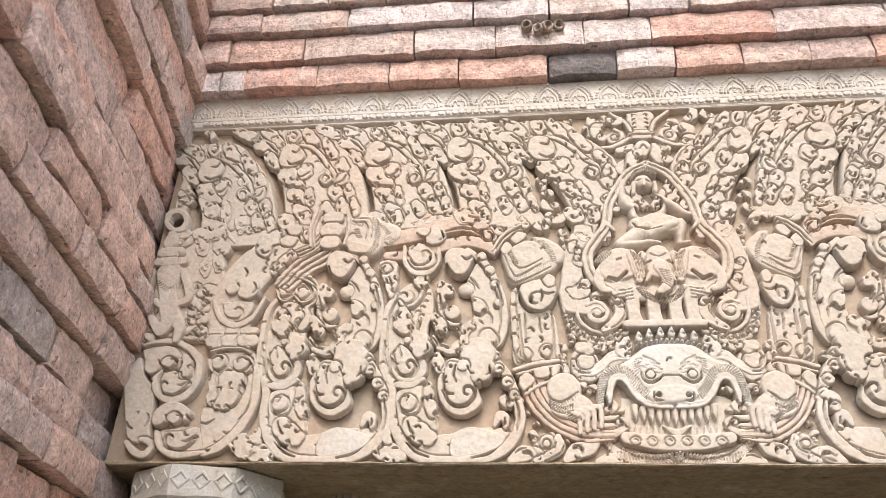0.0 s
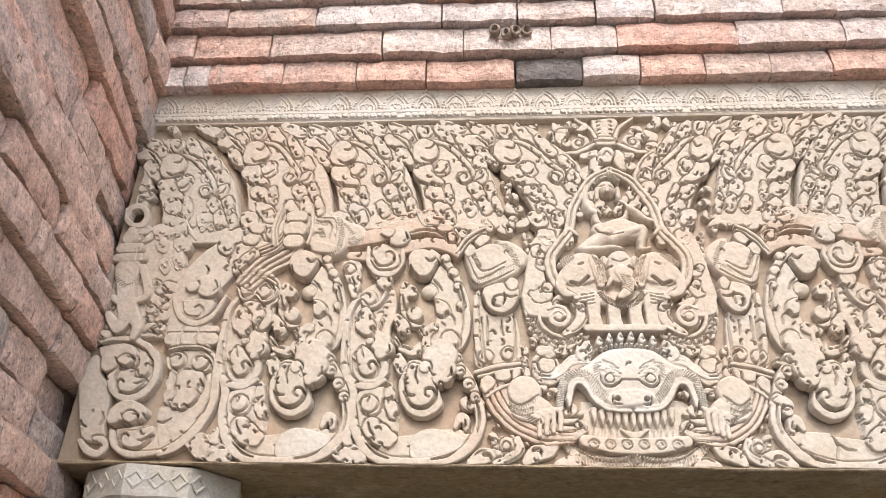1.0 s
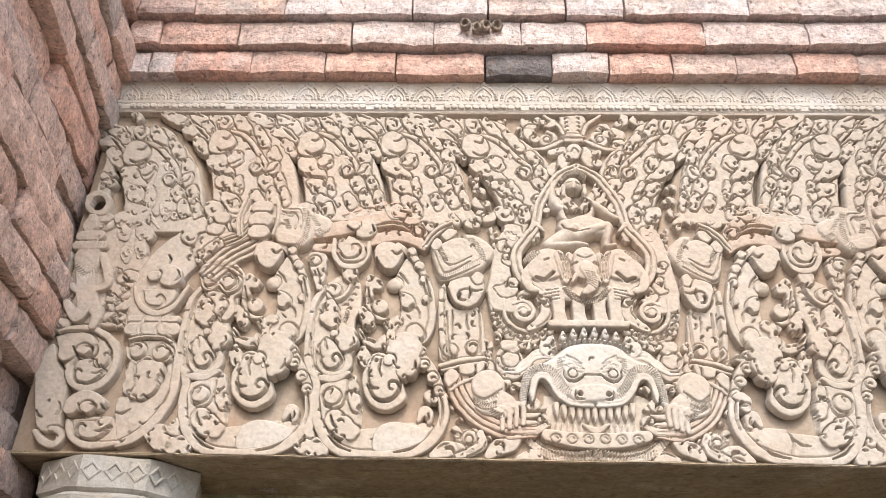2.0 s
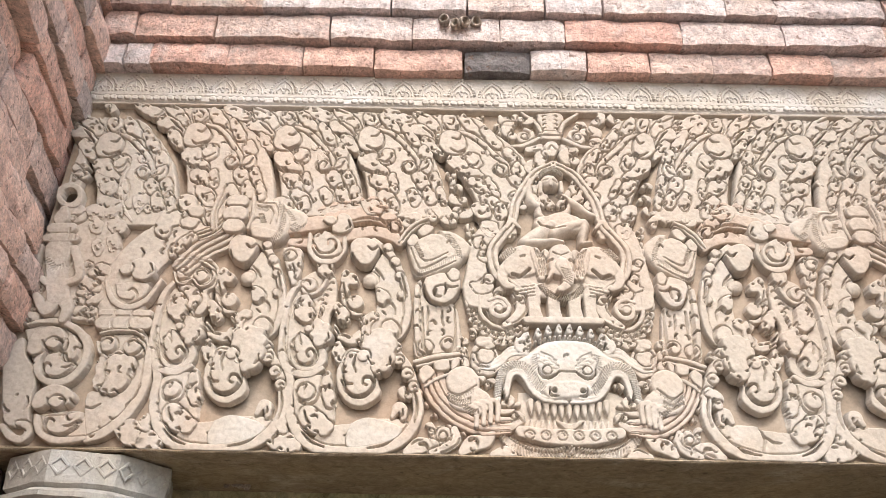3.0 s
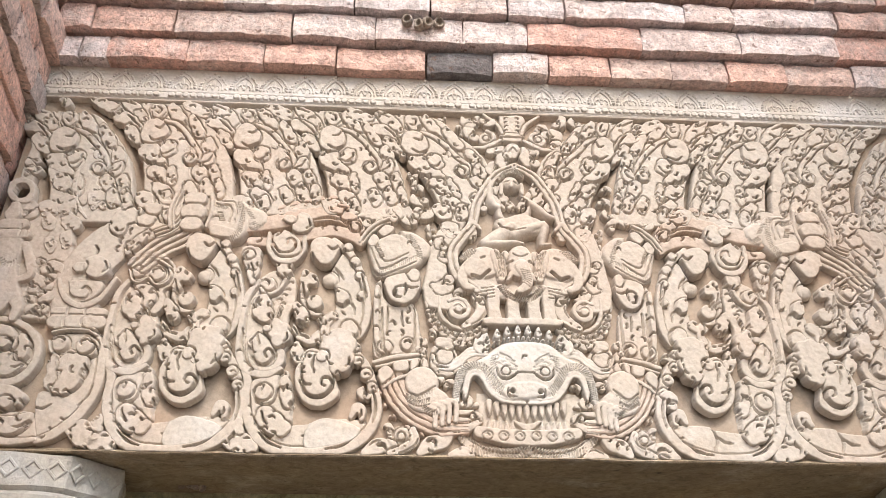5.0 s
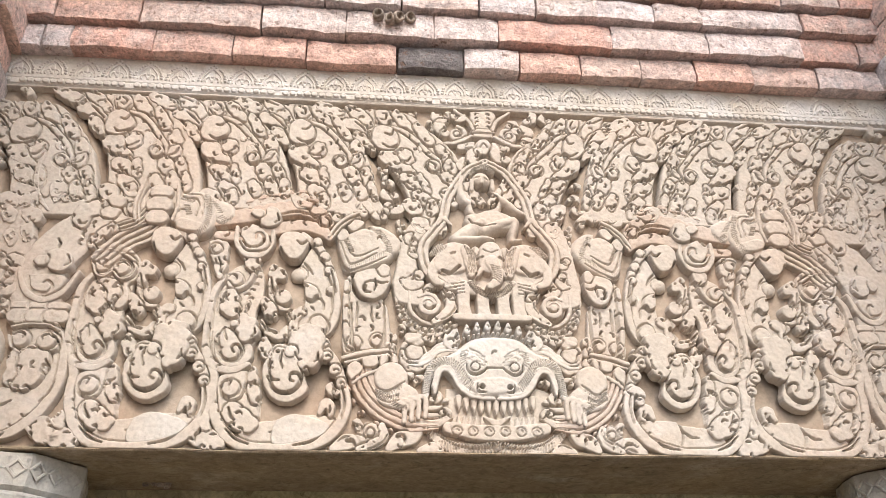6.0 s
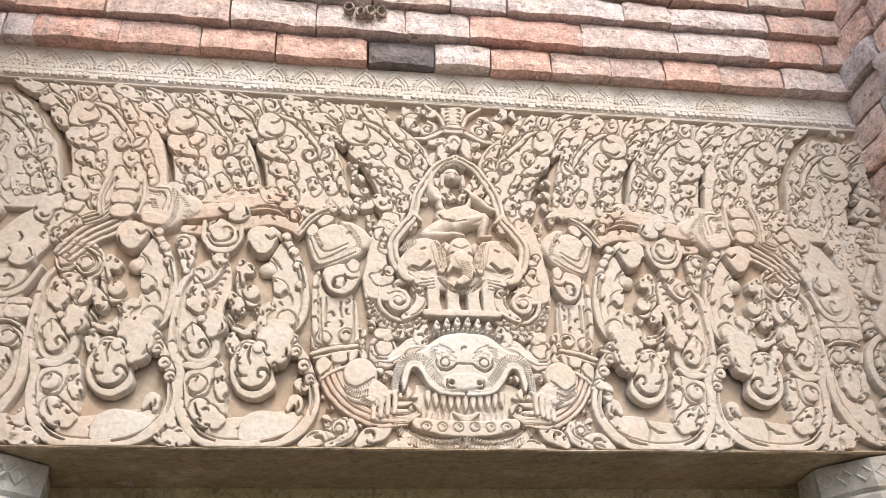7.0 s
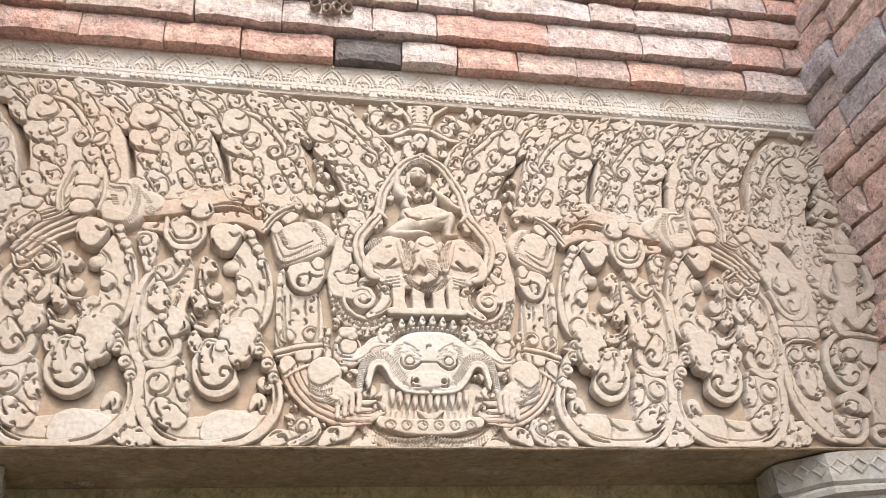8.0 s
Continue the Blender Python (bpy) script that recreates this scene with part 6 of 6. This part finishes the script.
    leaf([d(-0.001, -0.117), d(0.018, -0.109), d(0.043, -0.118), d(0.055, -0.154), d(0.027, -0.150), d(0.010, -0.138)], 0.052, [(d(0.027, -0.134), 3.2, 1)])
    leaf([d(0.049, -0.110), d(0.063, -0.107), d(0.074, -0.152), d(0.062, -0.163)], 0.044, [(d(0.061, -0.135), 2.6, 1)])
    leaf([d(0.022, -0.164), d(0.041, -0.158), d(0.062, -0.170), d(0.078, -0.192), d(0.053, -0.206), d(0.034, -0.191)], 0.048, [(d(0.050, -0.184), 3.0, 1)])
    leaf([d(0.108, -0.109), d(0.134, -0.100), d(0.153, -0.124), d(0.146, -0.152), d(0.124, -0.140)], 0.050, [(d(0.132, -0.124), 2.8, 1)])
    leaf([d(0.139, -0.152), d(0.155, -0.145), d(0.176, -0.184), d(0.158, -0.195), d(0.143, -0.178)], 0.048, [(d(0.156, -0.181), 2.2, 1)])
    leaf([d(0.151, -0.108), d(0.170, -0.097), d(0.183, -0.132), d(0.169, -0.152)], 0.048, [(d(0.167, -0.117), 2.8, 1)])
    leaf([d(0.171, -0.159), d(0.186, -0.141), d(0.200, -0.184), d(0.188, -0.196)], 0.046, [(d(0.186, -0.176), 2.8, 1)])
    leaf([d(0.097, -0.160), d(0.116, -0.151), d(0.132, -0.185), d(0.114, -0.198)], 0.042, [(d(0.114, -0.179), 3.0, 1)])
    for n in range(6):   # further crests where the branch hangs lower
        c, e = d(0.008 + 0.006 * n, -0.205 - 0.055 * n), d(0.062 + 0.005 * n, -0.205 - 0.055 * n)
        if knob[1] - 0.23 - 0.055 * n > foot and c[1] > 0.3:
            leaf([(c[0] - 0.024, c[1] + 0.014), (c[0], c[1] + 0.022), (c[0] + 0.022, c[1] + 0.010), (c[0] + 0.024, c[1] - 0.020), (c[0] - 0.006, c[1] - 0.022)], 0.050, [((c[0] + 0.006, c[1] - 0.004), 3.2, 1)])
            leaf([(e[0] - 0.012, e[1] + 0.016), (e[0] + 0.008, e[1] + 0.020), (e[0] + 0.014, e[1] - 0.016), (e[0] - 0.008, e[1] - 0.020)], 0.044, [(e, 2.4, 1)])
    if foot < knob[1] - 0.10:
        b.add([d(0.016, 0.042), d(0.048, 0.030), d(0.077, 0.002), d(0.102, -0.031), d(0.121, -0.062), d(0.120, -0.085)], [0.005, 0.0068, 0.007, 0.0066, 0.006, 0.004], 0.047)
        b.add([d(0.100, -0.079)], 0.0185, 0.052, 0.6)
        b.line([d(0.083, -0.077), d(0.091, -0.097), d(0.110, -0.102), d(0.120, -0.084)], 0.0022)
        b.line([d(0.090, -0.079), d(0.096, -0.068), d(0.108, -0.075), d(0.105, -0.088)], 0.0018)
    b.fill([d(-0.039, -0.010), d(-0.034, 0.028), d(-0.008, 0.046), d(0.022, 0.031), d(0.034, 0.001), d(0.024, -0.024), d(0.000, -0.039), d(-0.026, -0.032)], 0.062, 0.004)
    b.line([d(-0.014, -0.019), d(0.004, -0.030), d(0.027, -0.018)], 0.0022)
    b.line([d(-0.002, 0.015), d(0.013, 0.012), d(0.022, 0.029)], 0.0022)
    for p in (d(0.069, -0.140), d(0.071, -0.024), d(0.059, 0.015), d(0.085, -0.017), d(0.103, -0.042), d(0.087, -0.186)):
        if p[1] > foot:
            b.comma(p, 0.0055, rng.uniform(0, 6.3), 1, 0.026)
    rows = np.linspace(222, low, 8)
    plain = lambda x, y: (knob[0] + (x - 665 + lean * max(0, y - 262)) * 0.00155, knob[1] - (y - 275) * 0.00188)
    edge = [plain(np.interp(y, *CH) + 4, y) for y in rows] + [plain(np.interp(y, *CH) + span, y) for y in rows[::-1]]
    b.plate([(min(u, -niche_half(v)), min(v, 0.944)) for u, v in edge], 0.036)
    b.make("leafy_branch", lintel, "curling leafy branch under the cornice", fret=0)
    TAKEN.extend((*p, 0.014) for p in b.place([d(0.053, -0.010), d(0.067, -0.047), d(0.074, -0.087), d(0.077, -0.122), d(0.087, -0.154)]))


def channel(u, v):
    """True in the deep furrows between the branches."""
    if u > 0:
        u = -float(np.interp(u, RIGHT_TO, RIGHT_FROM))
    for n, (ku, kv) in enumerate(BRANCHES):
        y = 275 - (v - kv) / 0.00188
        x = 665 + (u - ku) / 0.00155 - (0.36 * max(0, y - 262) if n == 4 else 0)
        if 215 < y < (500 if n == 4 else 400) and abs(x - np.interp(y, *CH)) < 9:
            return True
    return False


for side in (-1, 1):
    branch(side, (-1.152, 0.795), 100 + side, 400, span=137)
    branch(side, (-0.931, 0.834), 110 + side, 398, span=149)
    branch(side, (-0.692, 0.828), 120 + side, 398, span=137)
    branch(side, (-0.472, 0.829), 130 + side, 398, span=132)
    branch(side, (-0.259, 0.824), 140 + side, 450, 0.36)

# the foot of the outermost branch, that bends in under the garland
def spray(side):
    f = Carving(side)
    f.plate([(-1.097, 0.728), (-1.037, 0.690), (-1.005, 0.646), (-1.015, 0.608), (-1.038, 0.574), (-1.066, 0.614), (-1.095, 0.668)], 0.030)
    f.add([(-1.092, 0.731), (-1.099, 0.692), (-1.094, 0.651), (-1.079, 0.607), (-1.048, 0.568)], [0.004, 0.007, 0.008, 0.007, 0.004], 0.046, 0.5)
    for p in [(-1.097, 0.675), (-1.086, 0.634), (-1.073, 0.600)]:
        f.comma(p, 0.006, 2.4, 1, 0.028)
    for pts, eye in (([(-1.174, 0.715), (-1.151, 0.721), (-1.126, 0.702), (-1.110, 0.668), (-1.118, 0.641), (-1.143, 0.653), (-1.163, 0.684)], (-1.137, 0.688)), ([(-1.149, 0.629), (-1.123, 0.640), (-1.102, 0.620), (-1.088, 0.583), (-1.108, 0.575), (-1.133, 0.594)], (-1.117, 0.613)),
                     ([(-1.108, 0.561), (-1.080, 0.573), (-1.057, 0.554), (-1.064, 0.530), (-1.089, 0.531)], (-1.076, 0.542)), ([(-1.098, 0.521), (-1.073, 0.525), (-1.064, 0.487), (-1.084, 0.483)], (-1.079, 0.502)), ([(-1.152, 0.562), (-1.136, 0.576), (-1.115, 0.556), (-1.117, 0.530), (-1.139, 0.533)], (-1.130, 0.549)),
                     ([(-1.062, 0.631), (-1.046, 0.652), (-1.020, 0.635), (-1.022, 0.605), (-1.039, 0.591)], (-1.034, 0.621)), ([(-1.029, 0.598), (-1.011, 0.618), (-0.991, 0.632), (-0.995, 0.609), (-1.011, 0.592)], (-1.008, 0.605)), ([(-1.132, 0.501), (-1.112, 0.511), (-1.097, 0.480), (-1.112, 0.467)], (-1.112, 0.489))):
        f.leaf(pts, 0.050)
        f.comma(eye, 0.0075, 3.0, 1, 0.03)
    f.make("leaf_spray", lintel, "small leaves at the foot of the branch", fret=0)


for side in (-1, 1):
    spray(side)

# whatever ground is left between the forms carries small curled leaves
for side in (-1, 1):
    for k, (u0, v0, u1, v1) in enumerate(((-1.235, 0.30, -1.04, 0.76), (-1.20, 0.58, -0.70, 0.95), (-0.70, 0.58, -0.20, 0.95), (-0.30, 0.28, -0.02, 0.95), (-0.36, 0.05, -0.02, 0.30))):
        f = Carving(side)
        p, q = f.place([(u0, v0)])[0], f.place([(u1, v1)])[0]
        box = (min(p[0], q[0]), v0, max(p[0], q[0]), v1)
        niche = lambda u, v: not (abs(u) < 0.148 * min(1.0, max(0.0, (0.77 - v) / 0.22)) and v > 0.32) and v < 0.940 and -1.228 < u < 1.182 and not channel(u, v)
        if k == 0:
            f.plate([(-1.236, 0.31), (-1.05, 0.31), (-1.062, 0.50), (-1.10, 0.58), (-1.185, 0.62), (-1.205, 0.75), (-1.236, 0.78)], 0.036)
            f.sink([(-1.244, 0.637), (-1.237, 0.663), (-1.212, 0.665), (-1.194, 0.641), (-1.200, 0.618), (-1.224, 0.614)], 0.2, 0.001)
        if k == 3:
            f.plate([(-0.235, 0.40), (-0.215, 0.35), (-0.12, 0.35), (-0.165, 0.42), (-0.175, 0.50), (-0.150, 0.55), (-0.20, 0.56)], 0.044)
        f.sprinkle(box, 900, 0.0275, 0.054, 300 + k * 7 + side, niche)
        f.sprinkle(box, 900, 0.0175, 0.050, 400 + k * 7 + side, niche)
        if f.ops:
            ob = f.make("leaf_filling", lintel, "small curled leaves filling the ground", fret=0)
            tagged(ob, kind="stuff")

# ---- colonettes under the lintel's ends ----
def colonette(cx, sgn):
    post = empty("colonette", (cx, 0.165, 0.0), "grey sandstone octagonal colonette with a lichened capital under the lintel", "column", "colonettes under the lintel")

    def rings(name, prof, material, label=""):
        bm = bmesh.new()
        loops = []
        for r, z in prof:
            loops.append([bm.verts.new((cx + r * math.cos(radians(45 * k + 22.5 + 14 * sgn)), 0.165 + r * math.sin(radians(45 * k + 22.5 + 14 * sgn)), z)) for k in range(8)])
        for a, b in zip(loops, loops[1:]):
            for k in range(8):
                bm.faces.new((a[k], a[(k + 1) % 8], b[(k + 1) % 8], b[k]))
        bm.faces.new(loops[0][::-1])
        bm.faces.new(loops[-1])
        bmesh.ops.subdivide_edges(bm, edges=bm.edges[:], cuts=3, use_grid_fill=True)
        for v in bm.verts:
            v.co += Vector(noise.noise_vector(v.co * 16)) * 0.005
        bmesh.ops.recalc_face_normals(bm, faces=bm.faces)
        me = bpy.data.meshes.new(name)
        bm.to_mesh(me)
        bm.free()
        return part(name, me, material, post, label)

    cap = rings("capital", [(0.160, Z0 - 0.085), (0.178, Z0 - 0.070), (0.178, Z0 - 0.004)], CAPITAL, "lichened capital with a band of lozenges")
    rings("moulding", [(0.170, Z0 - 0.104), (0.188, Z0 - 0.098), (0.188, Z0 - 0.088), (0.174, Z0 - 0.080)], CAPITAL)
    rings("neck", [(0.145, Z0 - 0.30), (0.165, Z0 - 0.26), (0.167, Z0 - 0.11), (0.160, Z0 - 0.095)], CAPITAL)
    rings("shaft", [(0.150, 0.20), (0.150, 1.0), (0.150, Z0 - 0.30)], CAPITAL)
    rings("base", [(0.200, 0.0), (0.200, 0.18), (0.160, 0.20)], CAPITAL)
    # lozenges cut round the capital
    for k in range(8):
        a0, a1 = (radians(45 * (k + j) + 22.5 + 14 * sgn) for j in (0, 1))
        p, q = Vector((math.cos(a0), math.sin(a0), 0)) * 0.1790, Vector((math.cos(a1), math.sin(a1), 0)) * 0.1790
        out = (p + q).normalized()
        if out.y > 0.3:
            continue
        for j in range(3):
            bm = bmesh.new()
            mid = p.lerp(q, (j + 0.5) / 3) + Vector((cx, 0.165, Z0 - 0.036))
            side, up = (q - p).normalized() * 0.022, Vector((0, 0, 0.022))
            rim = (side, up, -side, -up)
            top = [bm.verts.new(mid + x + out * 0.0005) for x in rim] + [bm.verts.new(mid + x * 0.86 + out * 0.0022) for x in rim]
            top += [bm.verts.new(mid + x * 0.66 + out * 0.0022) for x in rim] + [bm.verts.new(mid + x * 0.56 - out * 0.001) for x in rim]
            for r in range(3):
                for n in range(4):
                    bm.faces.new((top[r * 4 + n], top[r * 4 + (n + 1) % 4], top[r * 4 + 4 + (n + 1) % 4], top[r * 4 + 4 + n]))
            bmesh.ops.recalc_face_normals(bm, faces=bm.faces)
            me = bpy.data.meshes.new("lozenge")
            bm.to_mesh(me)
            bm.free()
            part("lozenge", me, CAPITAL, cap)


colonette(-1.055, 1)
colonette(1.035, -1)

# ---- door frame behind the lintel ----
doorway = empty("door_frame", (0, 0.45, 0), "mossy sandstone door frame behind the lintel", "door frame")
block("head_beam", -1.30, 1.25, 0.368, 0.62, Z0 - 0.26, Z0 + 0.02, MOSSY, doorway, "mossy head beam", 40, 0.004)
block("jamb", -1.30, -0.72, 0.36, 0.62, 0.0, Z0 - 0.26, MOSSY, doorway)
block("jamb", 0.68, 1.25, 0.36, 0.62, 0.0, Z0 - 0.26, MOSSY, doorway)
block("threshold", -0.74, 0.70, 0.34, 0.64, 0.0, 0.16, MOSSY, doorway)


# ---- brickwork ----
def brick_mesh(l, d, h, seed, nx=6, chip=0.004):
    """A worn brick: origin at the middle of its lower front edge, front towards -y."""
    rng = random.Random(seed)
    bm = bmesh.new()
    bmesh.ops.create_cube(bm, size=1)
    for v in bm.verts:
        v.co = Vector((v.co.x * l, (v.co.y + 0.5) * d, (v.co.z + 0.5) * h))
    cut = lambda ax, n: bmesh.ops.subdivide_edges(bm, edges=[e for e in bm.edges if abs((e.verts[0].co - e.verts[1].co).normalized()[ax]) > 0.9], cuts=n, use_grid_fill=True)
    cut(0, nx)
    cut(2, 3)
    off = Vector((rng.uniform(0, 50), rng.uniform(0, 50), rng.uniform(0, 50)))
    slope = rng.uniform(-0.03, 0.03)
    for v in bm.verts:
        c = v.co.copy()
        ex, ez = abs(c.x) > l * 0.499, c.z < h * 0.01 or c.z > h * 0.99
        front = c.y < d * 0.01
        n = Vector(noise.noise_vector((c + off) * 8)) * 0.8 + Vector(noise.noise_vector((c + off) * 42)) * 0.2
        v.co += n * chip
        if front:
            v.co.y += 0.0045 * noise.noise((c + off) * 34) + 0.004 * noise.noise((c + off) * 11)
            if ez:
                v.co.y += 0.003 + max(0.0, noise.noise((c + off) * 18)) * 0.006
                v.co.z += (0.002 if c.z < h / 2 else -0.002) + 0.0015 * noise.noise((c + off) * 20)
            if ex:
                v.co.y += 0.002 + max(0.0, noise.noise((c + off) * 31)) * 0.012
        v.co.z += slope * c.x * 0.4
    me = bpy.data.meshes.new("brick")
    bm.to_mesh(me)
    bm.free()
    return me


def lay(wall, at, turn, l, d, h, seed, material, roll=0.0, nx=6, label=""):
    me = brick_mesh(l, d, h, seed, nx)
    ob = part("brick", me, material, wall, label)
    ob.matrix_basis = pose(*at, 0, roll, turn)
    return ob


def solid(name, corners, z0, z1, material, label, category="wall"):
    """A plain upright mass on a ground plan."""
    bm = bmesh.new()
    lo = [bm.verts.new((x, y, z0)) for x, y in corners]
    hi = [bm.verts.new((x, y, z1)) for x, y in corners]
    n = len(lo)
    bm.faces.new(lo[::-1])
    bm.faces.new(hi)
    for k in range(n):
        bm.faces.new((lo[k], lo[(k + 1) % n], hi[(k + 1) % n], hi[k]))
    bmesh.ops.recalc_face_normals(bm, faces=bm.faces)
    me = bpy.data.meshes.new(name)
    bm.to_mesh(me)
    bm.free()
    me.materials.append(material)
    return tagged(new(name, me), label=label, category=category, kind="structure")


LEFT_TURN = math.tan(radians(10))
wall_north = solid("wall_north", [(-1.6, 0.02), (1.6, 0.02), (1.6, 0.9), (-1.6, 0.9)], Z0 + 1.053, 4.7, JOINT, "corbelled old red brick wall above the stone lintel")
wall_west = solid("wall_west", [(-1.30, 0.9), (-1.30, 0.0), (-1.30 + 1.5 * LEFT_TURN, -1.5), (-2.2, -1.5), (-2.2, 0.9)], 0.0, 4.7, JOINT, "weathered old brick wall beside the lintel")
wall_east = solid("wall_east", [(1.235, 0.9), (1.235, 0.0), (1.28, -1.5), (2.2, -1.5), (2.2, 0.9)], 0.0, 4.7, JOINT, "shaded old brick wall beside the lintel")

# courses over the lintel, stepping out a little one over the other
JOINTS = {
    0: (-1.245, -1.166, -1.092, -0.880, -0.675, -0.480, -0.233, -0.049, 0.107, 0.279, 0.452, 0.610, 0.779, 0.974, 1.20),
    1: (-1.235, -1.143, -0.923, -0.604, -0.377, -0.132, 0.047, 0.368, 0.651, 0.934, 1.110, 1.22),
    2: (-1.22, -1.053, -0.797, -0.437, -0.225, -0.007, 0.153, 0.332, 0.497, 0.637, 0.941, 1.2),
}
TONES = {0: (BRICK_PALE, BRICK_PALE, BRICK, BRICK, BRICK_ORANGE, BRICK_ORANGE, BRICK_DARK, BRICK_PALE, BRICK_ORANGE, BRICK, BRICK, BRICK_ORANGE, BRICK, BRICK_PALE),
         1: (BRICK, BRICK_ORANGE, BRICK, BRICK_PALE, BRICK_PALE, BRICK_PALE, BRICK, BRICK_PALE, BRICK_PALE, BRICK, BRICK),
         2: (BRICK, BRICK, BRICK_PALE, BRICK_PALE, BRICK_PALE, BRICK_PALE, BRICK_PALE, BRICK_PALE, BRICK_PALE, BRICK_PALE, BRICK, BRICK)}
rng = random.Random(7)
z = Z0 + 1.049
for k in range(15):
    h = (0.081, 0.090, 0.078, 0.074)[min(k, 3)]
    front = (-0.035, -0.061, -0.086)[k] if k < 3 else -0.086 - 0.023 * (k - 2)
    if k in JOINTS:
        xs, tone = sorted(JOINTS[k]), TONES[k]
    else:
        xs, tone = [-1.30 + rng.uniform(0, 0.1)], None
        while xs[-1] < 1.22:
            xs.append(xs[-1] + rng.uniform(0.15, 0.32))
    for n, (a, b) in enumerate(zip(xs, xs[1:])):
        material = tone[n % len(tone)] if tone else rng.choice((BRICK, BRICK_PALE, BRICK_PALE, BRICK))
        dark = material is BRICK_DARK
        lay(wall_north, ((a + b) / 2, front + rng.uniform(-0.004, 0.005) + (0.012 if dark else 0), z + rng.uniform(-0.002, 0.002)), 0, b - a - rng.uniform(0.002, 0.006), 0.12 + 0.025 * k, h - 0.004, 1000 + 40 * k + n, material, rng.uniform(-0.4, 0.4), 12, "soot-black crumbling brick" if dark else "")
    z += h


# side walls: uneven courses that follow the wall's line
def side_wall(wall, x0, slant, sgn, seed, material):
    rng = random.Random(seed)
    ang = math.degrees(math.atan(slant))
    z, k, step = 1.45, 0, 0.0
    while z < 4.25:
        h = rng.uniform(0.074, 0.098)
        step = min(0.036, max(-0.014, step + rng.choice((-0.030, -0.014, 0.010, 0.018, 0.028)))) * (0.8 if sgn < 0 else 0.45)
        a = -0.10 - rng.uniform(0.0, 0.12)
        while a < 1.25:
            l = rng.uniform(0.19, 0.36)
            m = a + l / 2
            jut = step + rng.uniform(-0.006, 0.006) - (0.022 if rng.random() < 0.08 else 0)
            x = x0 + slant * m - sgn * jut - (0.018 if sgn > 0 and z > Z0 + 0.76 else 0)
            turn = (90 if sgn < 0 else -90) + ang + rng.uniform(-1.2, 1.2)
            lay(wall, (x, -m, z), turn, l - rng.uniform(0.003, 0.010), 0.15, h - rng.uniform(0.003, 0.009), seed * 100 + k, material if rng.random() < 0.90 else BRICK_GREY, rng.uniform(-0.9, 0.9), 9)
            a += l
            k += 1
        z += h


side_wall(wall_west, -1.252, LEFT_TURN, -1, 31, BRICK_SIDE)
side_wall(wall_east, 1.188, 0.0, 1, 57, BRICK_SIDE)

# mud nests of wasps
def nest(at, n, r, seed, label, out):
    rng = random.Random(seed)
    home = empty("wasp_nest", at, label, "nest")
    for k in range(n):
        bm = bmesh.new()
        p = Vector(at) + Vector(((k - (n - 1) / 2) * r * 1.15, rng.uniform(-0.2, 0.2) * r, rng.uniform(-0.35, 0.35) * r))
        m = Matrix.Translation(p) @ (Vector(out) + Vector((rng.uniform(-0.4, 0.4), 0, rng.uniform(-0.3, 0.3)))).to_track_quat("Z", "Y").to_matrix().to_4x4()
        ring = []
        for i in range(12):
            a = i / 12 * 2 * math.pi
            ring.append([bm.verts.new(m @ Vector((math.cos(a) * q, math.sin(a) * q, zz))) for q, zz in ((r * 0.62, -r * 0.9), (r * 0.60, -0.1 * r), (r * 0.50, r * 0.10), (r * 0.36, 0.0), (r * 0.28, -r * 0.5), (r * 0.05, -r * 0.6))])
        for i in range(12):
            for j in range(5):
                bm.faces.new((ring[i][j], ring[(i + 1) % 12][j], ring[(i + 1) % 12][j + 1], ring[i][j + 1]))
        for v in bm.verts:
            v.co += Vector(noise.noise_vector(v.co * 60)) * r * 0.16
        bmesh.ops.recalc_face_normals(bm, faces=bm.faces)
        me = bpy.data.meshes.new("cell")
        bm.to_mesh(me)
        bm.free()
        for q in me.polygons:
            q.use_smooth = True
        part("cell", me, NEST, home)


nest((-0.245, -0.082, 3.385), 4, 0.026, 3, "grey mud wasp nest of open cells stuck on the bricks", (0, -1, -0.35))
nest((-0.763, 0.285, Z0 - 0.006), 4, 0.014, 5, "small crusted mud wasp nest under the stone beam", (0, -0.3, -1))

# ---- ground ----
bm = bmesh.new()
bmesh.ops.create_grid(bm, x_segments=60, y_segments=60, size=1)
for v in bm.verts:
    r = v.co.length
    v.co = v.co * (4 + 400 * r ** 3)
    v.co.z = 0.012 * noise.noise(v.co * 1.7) * min(1, r) - 0.02
me = bpy.data.meshes.new("ground")
bm.to_mesh(me)
bm.free()
me.materials.append(EARTH)
tagged(new("ground", me), label="bare trodden earth in front of the doorway", category="ground", kind="structure")
